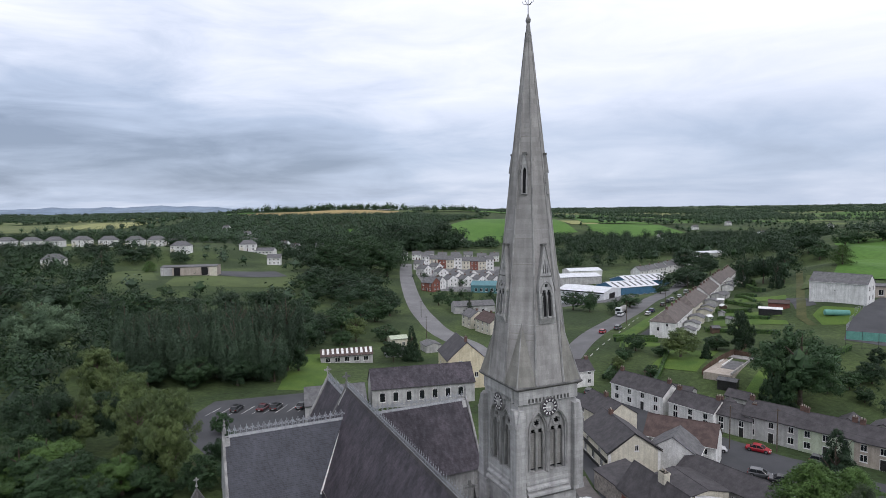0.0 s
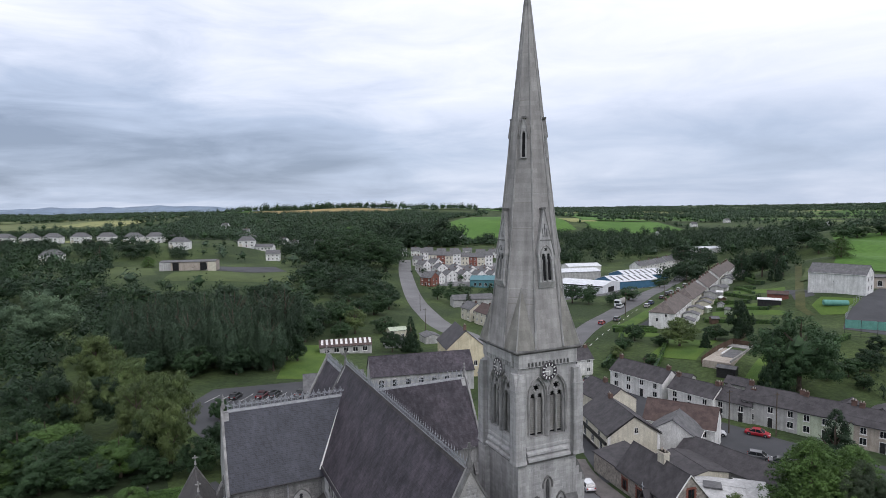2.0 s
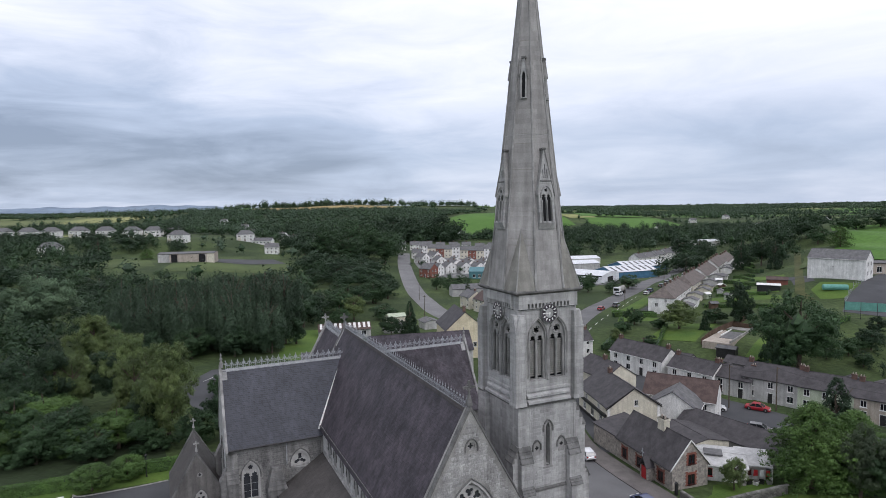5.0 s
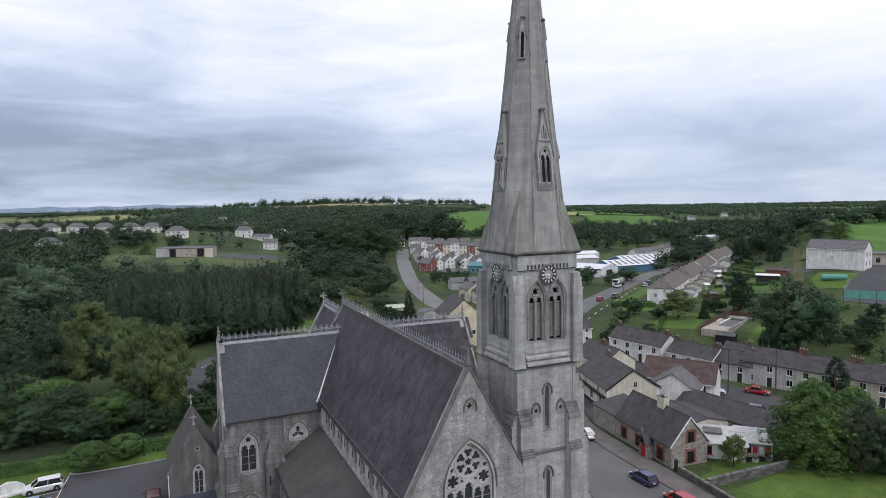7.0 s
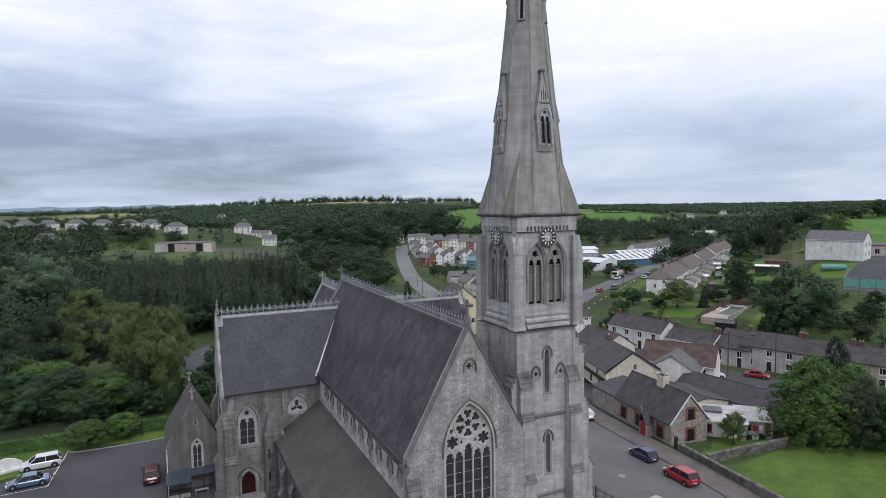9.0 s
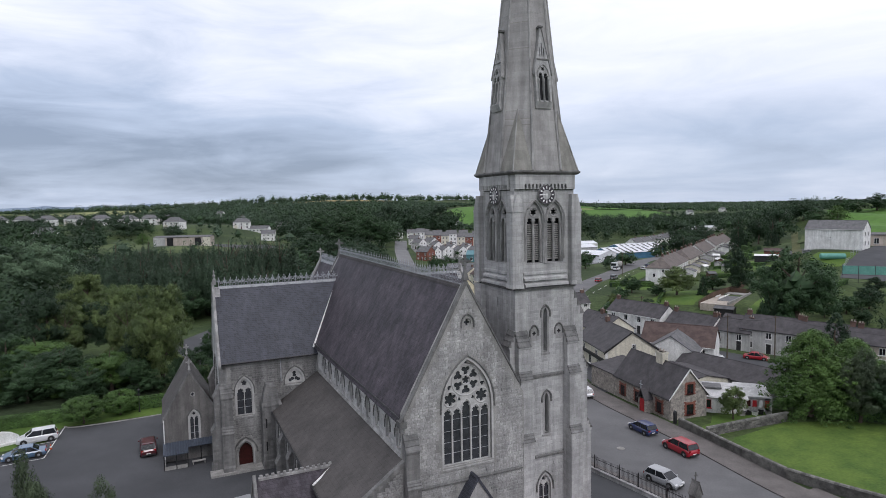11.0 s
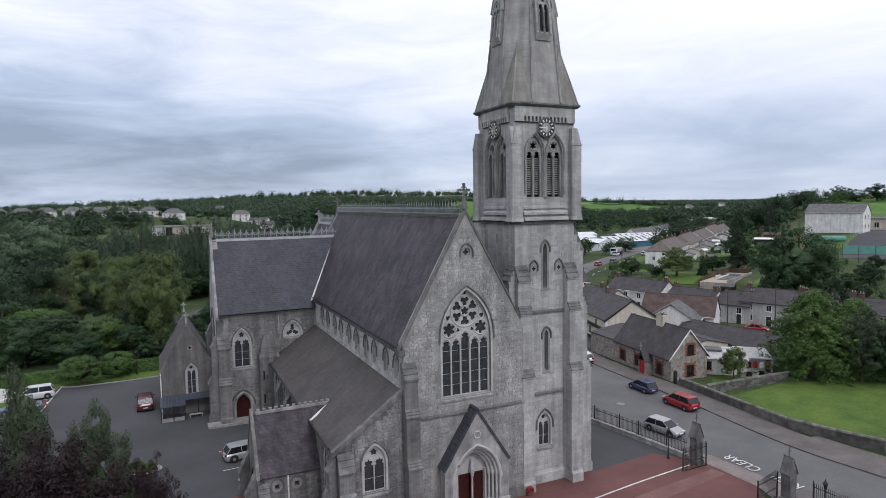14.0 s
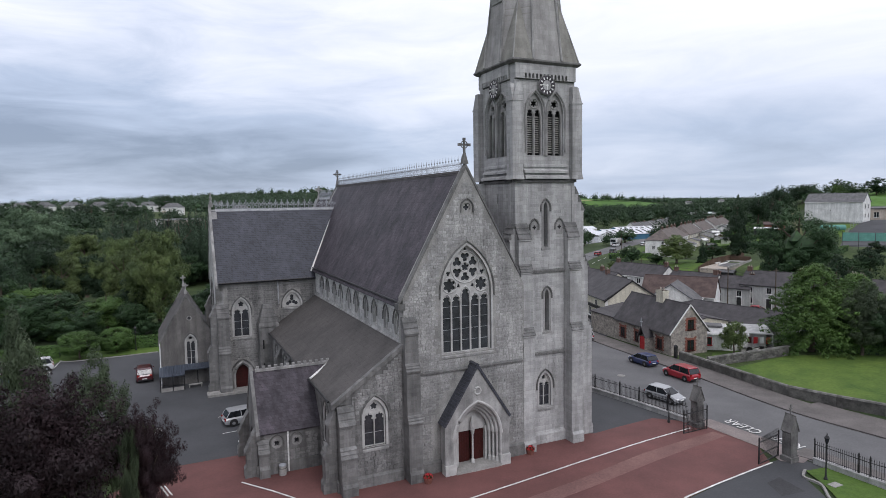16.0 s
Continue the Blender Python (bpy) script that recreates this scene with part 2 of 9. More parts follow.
M_LAND = surface("rough_pasture", (0.0619, 0.0909, 0.0287), (0.0287, 0.0475, 0.0155), .03, .9, 1, .5, bump_dist=.4, spread=(.4, .62), speckle=(.55, 1.45))
M_ROUGH = surface("dull_school_grass", (.085, .115, .038), (.055, .08, .026), .06, 1.2, 1, .4)
M_FIELD = surface("green_field", (.085, .175, .03), (.06, .135, .022), .03, .5, 1, .3, bump_dist=.3)
M_CROP = surface("ripe_crop_field", (.36, .28, .12), (.27, .20, .085), .03, .5, 1, .3, bump_dist=.3)
M_STUBBLE = surface("pale_stubble_field", (.30, .30, .13), (.20, .22, .08), .03, .5, 1, .3, bump_dist=.3)
M_PASTURE = surface("pale_pasture", (.13, .17, .055), (.09, .125, .04), .02, .4, 1, .3, bump_dist=.3)
M_MEADOW = surface("cut_meadow", (.155, .18, .072), (.105, .13, .05), .02, .4, 1, .3, bump_dist=.3)
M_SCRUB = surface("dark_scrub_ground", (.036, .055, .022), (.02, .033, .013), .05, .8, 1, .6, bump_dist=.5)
M_BARK = surface("bark", (.12, .095, .07), (.06, .05, .04), 2, 10, .95, .4)


def pane(name, tint=(.02, .024, .028), rough=.12):
    m = surface(name, tint, tuple(v * .5 for v in tint), 1.2, 9, rough, .12)
    m.node_tree.nodes["Principled BSDF"].inputs["Specular IOR Level"].default_value = .5
    return m


M_GLASS = pane("dark_window_glass")
M_LEADED = pane("leaded_glass", (.058, .062, .07), .24)


def leaves(name, light, dark, hue=.25):
    light, dark = [(c[0], c[1], c[2] * 1.25) for c in (light, dark)]
    m = surface(name, light, dark, .22, .75, .62, 0, islands=.13, random_tint=.2, speckle=(.55, 1.5))
    p = m.node_tree.nodes["Principled BSDF"]
    p.inputs["Subsurface Weight"].default_value = 0
    p.inputs["Specular IOR Level"].default_value = .22
    return m


M_LEAF = leaves("mid_green_leaves", (0.0419, 0.0809, 0.0254), (0.024, 0.0494, 0.0165))
M_LEAF_DARK = leaves("dark_green_leaves", (0.033, 0.062, 0.0225), (0.0165, 0.035, 0.0135))
M_LEAF_POPLAR = leaves("grey_green_poplar_leaves", (0.055, 0.088, 0.041), (0.029, 0.05, 0.023))
M_LEAF_BRIGHT = leaves("bright_green_leaves", (0.074, 0.13, 0.0252), (0.039, 0.078, 0.0158))
M_LEAF_OLIVE = leaves("olive_green_leaves", (0.118, 0.158, 0.042), (0.062, 0.093, 0.027))
M_LEAF_SHRUB = leaves("dull_olive_shrub_leaves", (.072, .098, .042), (.038, .055, .024))
M_LEAF_GREY = leaves("silvery_poplar_leaves", (0.135, 0.20, 0.09), (0.065, 0.11, 0.048))
M_LEAF_PURPLE = leaves("purple_maple_leaves", (0.031, 0.0172, 0.0160), (0.0145, 0.0085, 0.0080))
M_HEDGE = leaves("hedge_leaves", (0.085, 0.155, 0.03), (0.05, 0.098, 0.02))
M_CHIMNEY = surface("sooty_brick", (.17, .105, .085), (.10, .066, .055), 1.2, 14, .9, .3)
# blue-grey stands for the haze in front of the hills
M_HILL = surface("far_hills_haze_blue", (.20, .255, .32), (.165, .215, .28), .002, .01, 1, 0)


# ---- building blocks
class Geo:
    """A growing list of vertices and faces."""

    def __init__(self):
        self.v, self.f = [], []

    def add(self, verts, faces, m=None):
        k = len(self.v)
        self.v += [tuple(m @ Vector(p)) if m else tuple(p) for p in verts]
        self.f += [tuple(i + k for i in f) for f in faces]
        return self

    def box(self, x0, x1, y0, y1, z0, z1, m=None):
        return self.hexa([(x0, y0, z0), (x1, y0, z0), (x1, y1, z0), (x0, y1, z0)], [(x0, y0, z1), (x1, y0, z1), (x1, y1, z1), (x0, y1, z1)], m)

    def hexa(self, low, high, m=None):
        return self.add(list(low) + list(high), [(3, 2, 1, 0), (4, 5, 6, 7), (0, 1, 5, 4), (1, 2, 6, 5), (2, 3, 7, 6), (3, 0, 4, 7)], m)

    def prism(self, poly, y0, y1, m=None):
        """A polygon of (x, z) carried from y0 to y1."""
        k = len(poly)
        v = [(x, y0, z) for x, z in poly] + [(x, y1, z) for x, z in poly]
        f = [tuple(range(k)), tuple(range(2 * k - 1, k - 1, -1))] + [(i, i + k, (i + 1) % k + k, (i + 1) % k) for i in range(k)]
        return self.add(v, f, m)

    def plate(self, outline, holes, y0, y1, m=None):
        """A flat plate of (x, z) with holes through it, from y0 to y1."""
        rings = [outline] + list(holes)
        tris = tessellate_polygon([[Vector((x, z, 0)) for x, z in r] for r in rings])
        pts = [p for r in rings for p in r]
        k = len(pts)
        v = [(x, y0, z) for x, z in pts] + [(x, y1, z) for x, z in pts]
        f = [tuple(t) for t in tris] + [tuple(i + k for i in reversed(t)) for t in tris]
        s = 0
        for r in rings:
            q = len(r)
            f += [(s + i, s + i + k, s + (i + 1) % q + k, s + (i + 1) % q) for i in range(q)]
            s += q
        return self.add(v, f, m)

    def tube(self, path, r, n=6, m=None, close=False):
        """A round bar along a path; r: one radius, or one for each point."""
        path = [Vector(p) for p in path]
        rs = [r] * len(path) if isinstance(r, (int, float)) else r
        v, k = [], len(path)
        for i, p in enumerate(path):
            d = (path[min(i + 1, k - 1)] - path[max(i - 1, 0)]).normalized() if not close else (path[(i + 1) % k] - path[i - 1]).normalized()
            a = d.cross(Vector((0, 0, 1)) if abs(d.z) < .9 else Vector((1, 0, 0))).normalized()
            b = d.cross(a)
            v += [p + rs[i] * (math.cos(2 * math.pi * j / n) * a + math.sin(2 * math.pi * j / n) * b) for j in range(n)]
        f = [(i * n + j, i * n + (j + 1) % n, ((i + 1) % k) * n + (j + 1) % n, ((i + 1) % k) * n + j) for i in range(k if close else k - 1) for j in range(n)]
        if not close:
            f += [tuple(range(n - 1, -1, -1)), tuple(range((k - 1) * n, k * n))]
        return self.add(v, f, m)

    def turned(self, profile, c=(0, 0, 0), n=12, m=None):
        """A profile of (radius, z) turned round the upright through c."""
        v = [(c[0] + r * math.cos(2 * math.pi * j / n), c[1] + r * math.sin(2 * math.pi * j / n), c[2] + z) for r, z in profile for j in range(n)]
        k = len(profile)
        f = [(i * n + j, i * n + (j + 1) % n, (i + 1) * n + (j + 1) % n, (i + 1) * n + j) for i in range(k - 1) for j in range(n)]
        return self.add(v, f + [tuple(range(n - 1, -1, -1)), tuple(range((k - 1) * n, k * n))], m)

    def sheet(self, pts, thick, m=None):
        """A flat slab of any outline, thickened straight down."""
        k = len(pts)
        v = list(pts) + [(x, y, z - thick) for x, y, z in pts]
        return self.add(v, [tuple(range(k)), tuple(range(2 * k - 1, k - 1, -1))] + [(i, (i + 1) % k, (i + 1) % k + k, i + k) for i in range(k)], m)


def mesh_of(name, g, mat):
    me = bpy.data.meshes.new(name)
    me.from_pydata(g.v, [], g.f)
    me.validate()
    me.materials.append(mat)
    b = bmesh.new()
    b.from_mesh(me)
    bmesh.ops.recalc_face_normals(b, faces=b.faces)
    b.to_mesh(me)
    b.free()
    return me


def part(name, g, mat, parent=None, label=""):
    """One mesh object, under a thing or a part."""
    ob = new(name, g if isinstance(g, bpy.types.Mesh) else mesh_of(name, g, mat))
    if parent:
        ob.parent = parent
    return tagged(ob, label)


def thing(name, m, label, category, group="", kind=""):
    ob = new(name)
    ob.matrix_world = m
    ob.empty_display_size = .3
    return tagged(ob, label, category, group, kind)


def solid(name, g, mat, label, category, group="", kind="", m=None):
    ob = new(name, mesh_of(name, g, mat))
    if m:
        ob.matrix_world = m
    return tagged(ob, label, category, group, kind)


def quads(name, verts, mat, smooth=False):
    """A mesh of loose leaves; verts: an array of (n, corners, 3)."""
    n, k = verts.shape[:2]
    me = bpy.data.meshes.new(name)
    me.vertices.add(n * k)
    me.vertices.foreach_set("co", np.ascontiguousarray(verts, dtype=np.float32).ravel())
    me.loops.add(n * k)
    me.loops.foreach_set("vertex_index", np.arange(n * k, dtype=np.int32))
    me.polygons.add(n)
    me.polygons.foreach_set("loop_start", np.arange(0, n * k, k, dtype=np.int32))
    me.polygons.foreach_set("loop_total", np.full(n, k, dtype=np.int32))
    me.update(calc_edges=True)
    me.materials.append(mat)
    return me


def arch(c, z0, w, zs, rise, n=7):
    """The outline of a pointed opening: centre, sill, width, springing, rise."""
    h = w / 2
    r = (rise * rise + h * h) / (2 * h)
    a1 = math.asin(min(1, rise / r)) if r >= h else math.pi / 2
    if r > h:
        a1 = math.atan2(rise, r - h)
    left = [(c - h + r - r * math.cos(a1 * i / n), zs + r * math.sin(a1 * i / n)) for i in range(n + 1)]
    right = [(2 * c - x, z) for x, z in reversed(left[:-1])]
    return [(c - h, z0)] + left + right + [(c + h, z0)]


def foil(cx, cz, r, lobes, turn=0.0, n=6, deep=.45):
    k = lobes * n
    return [(cx + r * ((1 - deep) + deep * abs(math.cos(lobes * a / 2))) * math.sin(a + turn), cz + r * ((1 - deep) + deep * abs(math.cos(lobes * a / 2))) * math.cos(a + turn))
            for a in (2 * math.pi * i / k for i in range(k))]


def ring(cx, cz, r, n=20):
    return [(cx + r * math.cos(2 * math.pi * i / n), cz + r * math.sin(2 * math.pi * i / n)) for i in range(n)]


def arc_path(c, w, zs, rise, y, n=9, drop=0.0):
    pts = arch(c, zs - drop, w, zs, rise, n)
    return [(x, y, z) for x, z in pts]


def facing(u, v, turn):
    """A wall frame: x along the wall, -y out of it. turn 0 looks west, -90 looks to the left side, 90 to the right, 180 east."""
    return pose(u, v, 0, 0, 0, turn)
# ---- lie of the land: spot heights near the church, and farther out
NEAR = np.array([
    (0, 0, 0), (0, 35, 0), (-20, 60, 0), (-45, 75, .1), (-30, 95, .2), (10, 60, 0), (20, 44, -.1), (27, 52, -.6), (30, 70, -.7),
    (21, 86, -.9), (48, 58, -.3), (60, 75, -.1), (33, 100, -1.2), (50, 115, -2), (75, 115, -2), (60, 140, -2.2), (48, 155, -2.2),
    (20, 130, -1.4), (0, 150, -1.5), (-25, 130, -.5), (5, 200, -3.5), (-8, 240, -5), (70, 206, 1), (85, 172, 2.5), (-60, 120, 0), (-80, 60, 0), (14, 52, -.1), (-12, 45, 0), (-14, 62, 0)])
FAR = np.array([
    (-20, 300, -5.5), (40, 330, -7), (103, 358, -7), (60, 420, -7), (100, 250, 1), (118, 184, 6), (143, 219, 12.3), (150, 222, 12.3), (165, 250, 14), (128, 246, 6), (168, 296, 10), (128, 296, .3), (150, 335, 0), (172, 372, 0), (195, 300, 18), (230, 360, 22), (330, 420, 27),
    (140, 400, -3), (220, 600, 2), (-80, 190, 0), (-60, 300, 0), (-155, 360, 8), (-100, 380, 4), (-250, 330, 9), (-215, 490, 17),
    (-300, 510, 17.5), (-380, 500, 17.5), (-60, 500, 2), (20, 600, 0), (-170, 930, 31), (-290, 1000, 31), (-330, 1150, 38), (-180, 1150, 41), (110, 900, 25), (-494, 1084, 28), (0, 1100, 37), (-700, 1000, 24),
    (350, 1200, 8), (800, 1500, 5), (-900, 1500, 18), (0, 2500, 12), (1500, 2500, 6), (-1500, 2600, 10), (700, 4500, 4), (2500, 4000, 4)])
SPOTS = np.concatenate([NEAR, FAR]).astype(float)


def ground(x, y):
    """Height of the land at x, y (numbers or arrays)."""
    x, y = np.asarray(x, float), np.asarray(y, float)
    d2 = (x[..., None] - SPOTS[:, 0]) ** 2 + (y[..., None] - SPOTS[:, 1]) ** 2
    w = 1 / (d2 + 60 + .003 * (y[..., None] ** 2)) ** 1.7
    return (w * SPOTS[:, 2]).sum(-1) / w.sum(-1)

# ---- the church: u along the west front, v down the nave, z up
CHURCH = pose(1.94, 47.74, 0, 0, 0, HEADING)
church = thing("church", CHURCH, "grey limestone church with slate roofs and a tall spire", "church")


def circle(x, z, r_, y, n=16):
    return [(x + r_ * math.cos(2 * math.pi * i / n), y, z + r_ * math.sin(2 * math.pi * i / n)) for i in range(n)]


def arch_line(c, z0, w, zs, rise, y, n=8):
    return [(x, y, z) for x, z in arch(c, z0, w, zs, rise, n)]


def lancet(c, z0, w, top):
    """A narrow light with a cusped, pointed head."""
    h, b = w / 2, top - w * .95
    half = [(-h, b), (-h * .98, b + w * .18), (-h * .6, b + w * .28), (-h * .82, b + w * .5), (-h * .55, b + w * .72), (-h * .2, b + w * .68), (0, top)]
    return [(c - h, z0)] + [(c + x, z) for x, z in half] + [(c - x, z) for x, z in reversed(half[:-1])] + [(c + h, z0)]


def window(parent, m, c, z0, w, zs, rise, lights, name="window", glass=M_LEADED, hood=True, deep=.3, rose=None, bars=True, round_only=False):
    """Tracery, glass and hood mould of one pointed window."""
    bar = .09 if rose else .055
    holes, ribs = [], []
    if round_only:
        for k in range(3):
            a = 2 * math.pi * k / 3
            holes.append(foil(c + w * .2 * math.sin(a), zs + rise * .24 + w * .2 * math.cos(a), w * .185, 2, a, deep=.6))
    elif rose:
        x, z, r_ = rose
        lw = (w - .26 - (lights - 1) * .13) / lights
        for i in range(lights):
            u = c - w / 2 + .13 + lw / 2 + i * (lw + .13)
            top = 14.4 if i == lights // 2 else 13.85
            holes.append(lancet(u, z0 + .06, lw, top))
            ribs.append(arch_line(u, top - .8, lw + .12, top - .62, .68, deep - .1, 6))
        holes.append(foil(x, z, .35, 5, deep=.4))
        for k in range(6):
            a = math.pi / 3 * k
            holes.append(foil(x + .8 * math.sin(a), z + .8 * math.cos(a), .405, 3, a + math.pi, deep=.5))
        for q in (-1, 1):
            holes += [foil(x + q * 1.4, z - 1.41, .56, 6, deep=.4), foil(x + q * .62, z - 1.5, .17, 3), foil(x + q * 1.5, z - .45, .22, 3, q * 1.0), foil(x + q * 1.27, z + .3, .12, 3, -q * .5)]
            ribs.append(circle(x + q * 1.4, z - 1.41, .6, deep - .1, 20))
        holes.append(foil(x, z + 1.43, .14, 3))
        ribs += [circle(x, z, r_, deep - .1, 28), circle(x, z, .4, deep - .1, 16)]
    else:
        lw = (w - .1 - (lights - 1) * .085) / lights
        for i in range(lights):
            u = c - w / 2 + .05 + lw / 2 + i * (lw + .085)
            top = zs + rise * .26
            holes.append(lancet(u, z0 + .05, lw, top))
            ribs.append(arch_line(u, top - lw * 1.1, lw + .05, top - lw * .82, lw * .88, deep - .07, 5))
        fr = min(w * .18, rise * .2)
        holes.append(foil(c, zs + rise * .58, fr, 5, deep=.35))
        ribs.append(circle(c, zs + rise * .58, fr + .045, deep - .07, 14))
    g = Geo().plate(arch(c, z0, w, zs, rise, 9), holes, deep - (.1 if rose else .07), deep + .04, m)
    g.tube(arch_line(c, z0, w - bar, zs, rise, deep - .06), bar * 1.3, 6, m)
    for line_ in ribs:
        ring_like = abs(line_[0][0] - line_[-1][0]) < .5 * w and len(line_) in (14, 16, 20, 28)
        g.tube(line_, bar * (.75 if rose else .6), 5, m, ring_like)
    win = part(name, g, M_TRACERY, parent, "pale dressed stone tracery")
    part("glass", Geo().plate(arch(c, z0 + .02, w - .02, zs, rise - .02), [], deep + .06, deep + .09, m), glass, win, "dark leaded glass")
    if bars and lights > 1:
        k = max(2, int((zs - z0) / .85))
        for i in range(1, k):
            z = z0 + (zs - z0 - .2) * i / k
            part("saddle_bar", Geo().box(c - w / 2 + .05, c + w / 2 - .05, deep, deep + .035, z - .013, z + .013, m), M_LEAD, win)
    if hood:
        part("hood_mould", Geo().tube(arc_path(c, w + .5, zs, rise + .32, -.06, drop=.35), .075, 6, m), M_HOOD, win)
        part("sill", Geo().hexa([(c - w / 2 - .15, -.1, z0 - .3), (c + w / 2 + .15, -.1, z0 - .3), (c + w / 2 + .15, deep, z0 - .3), (c - w / 2 - .15, deep, z0 - .3)],
                                [(c - w / 2 - .15, -.1, z0 - .16), (c + w / 2 + .15, -.1, z0 - .16), (c + w / 2 + .15, deep, z0 + .02), (c - w / 2 - .15, deep, z0 + .02)], m), M_DRESSED, win)
    g = Geo()
    out = arch(c, z0, w + .34, zs, rise + .2)
    g.plate(out, [arch(c, z0 + .01, w - .005, zs, rise - .005)], -.015, .06, m)
    part("surround", g, M_TRACERY, win)
    return win


def buttress(parent, m, c, w, stages, top, mat=M_OLD, name="buttress"):
    """A stepped buttress against a wall; stages: (height of the top, projection) from the ground up; each step is weathered."""
    p0 = stages[0][1]
    prof = [(-.3, -.3), (p0 + .16, -.3), (p0 + .16, .7), (p0, .95)]
    for i, (zt, p) in enumerate(stages):
        nxt = stages[i + 1][1] if i + 1 < len(stages) else .02
        slope = max(.4, (p - nxt) * 2.3)
        prof += [(p, zt - .16), (p + .07, zt - .12), (p + .07, zt), (nxt, zt + slope)]
    prof.append((-.3, prof[-1][1]))
    b = part(name, Geo().prism(prof, -w / 2, w / 2, m @ pose(c, 0, 0, 0, 0, -90)), mat, parent)
    for i, (zt, p) in enumerate(stages):
        nxt = stages[i + 1][1] if i + 1 < len(stages) else .02
        slope = max(.4, (p - nxt) * 2.3)
        for k in range(3):
            a, e = zt + slope * k / 3, zt + slope * (k + 1) / 3 - .02
            pa, pe = p + .07 + (nxt - p - .07) * k / 3, p + .07 + (nxt - p - .07) * (k + 1) / 3
            part("weathering", Geo().hexa([(c - w / 2 - .04, -pa - .05, a), (c + w / 2 + .04, -pa - .05, a), (c + w / 2 + .04, -pe, a), (c - w / 2 - .04, -pe, a)],
                                          [(c - w / 2 - .04, -pa - .05, a + .06), (c + w / 2 + .04, -pa - .05, a + .06), (c + w / 2 + .04, -pe - .02, e), (c - w / 2 - .04, -pe - .02, e)], m), M_OLD, b)
    return b


def cross(parent, u, v, z, s=1.0, turn=0.0, mat=M_DRESSED):
    g, m = Geo(), pose(u, v, z, 0, 0, turn)
    g.hexa([(-.3 * s, -.3 * s, -.5 * s), (.3 * s, -.3 * s, -.5 * s), (.3 * s, .3 * s, -.5 * s), (-.3 * s, .3 * s, -.5 * s)],
           [(-.12 * s, -.12 * s, .55 * s), (.12 * s, -.12 * s, .55 * s), (.12 * s, .12 * s, .55 * s), (-.12 * s, .12 * s, .55 * s)], m)
    g.box(-.1 * s, .1 * s, -.09 * s, .09 * s, .5 * s, 1.95 * s, m)
    g.box(-.55 * s, .55 * s, -.085 * s, .085 * s, 1.3 * s, 1.5 * s, m)
    g.tube([(.36 * s * math.cos(a), 0, 1.4 * s + .36 * s * math.sin(a)) for a in (2 * math.pi * i / 14 for i in range(14))], .06 * s, 5, m, True)
    for x, z0 in ((-.55, 1.4), (.55, 1.4), (0, 1.95)):
        g.box((x - .14) * s, (x + .14) * s, -.08 * s, .08 * s, (z0 - .13) * s, (z0 + .13) * s, m)
    return part("gable_cross", g, mat, parent, "carved stone cross finial")


def cresting(parent, u0, v0, u1, v1, z, step=.7, tall=1.1):
    """Pierced iron cresting along a ridge, on its lead roll."""
    g = Geo()
    d = Vector((u1 - u0, v1 - v0, 0))
    k = int(d.length / step)
    d.normalize()
    side = Vector((-d.y, d.x, 0))
    ang = math.degrees(math.atan2(d.y, d.x))
    for i in range(k + 1):
        p = Vector((u0, v0, z)) + d * (d.length_squared and i * step)
        m = pose(p.x, p.y, p.z, 0, 0, ang)
        g.box(-.035, .035, -.035, .035, 0, tall, m)
        for x, q in ((-.15, .74), (.15, .74), (0, 1.0)):
            g.hexa([(x - .07, -.03, tall * q - .1), (x + .07, -.03, tall * q - .1), (x + .07, .03, tall * q - .1), (x - .07, .03, tall * q - .1)],
                   [(x - .012, -.012, tall * q + .09), (x + .012, -.012, tall * q + .09), (x + .012, .012, tall * q + .09), (x - .012, .012, tall * q + .09)], m)
        g.box(-.18, .18, -.025, .025, tall * .56, tall * .63, m)
        g.tube([(step / 2 + .2 * math.cos(a), 0, .3 + .2 * math.sin(a)) for a in (2 * math.pi * j / 8 for j in range(8))], .032, 3, m, True)
        g.tube([(step / 2 + .1 * math.cos(a), 0, .62 + .1 * math.sin(a)) for a in (2 * math.pi * j / 6 for j in range(6))], .028, 3, m, True)
    L = (Vector((u1 - u0, v1 - v0, 0))).length
    m = pose(u0, v0, z, 0, 0, ang)
    g.box(0, L, -.03, .03, .08, .13, m)
    g.box(0, L, -.028, .028, .5, .55, m)
    part("ridge_cresting", g, M_IRON, parent, "grey pierced iron ridge cresting")
    g = Geo()
    g.hexa([(0, -.15, -.2), (L, -.15, -.2), (L, .15, -.2), (0, .15, -.2)], [(0, -.05, .07), (L, -.05, .07), (L, .05, .07), (0, .05, .07)], m)
    part("ridge_lead", g, M_LEAD, parent, "pale lead ridge roll")


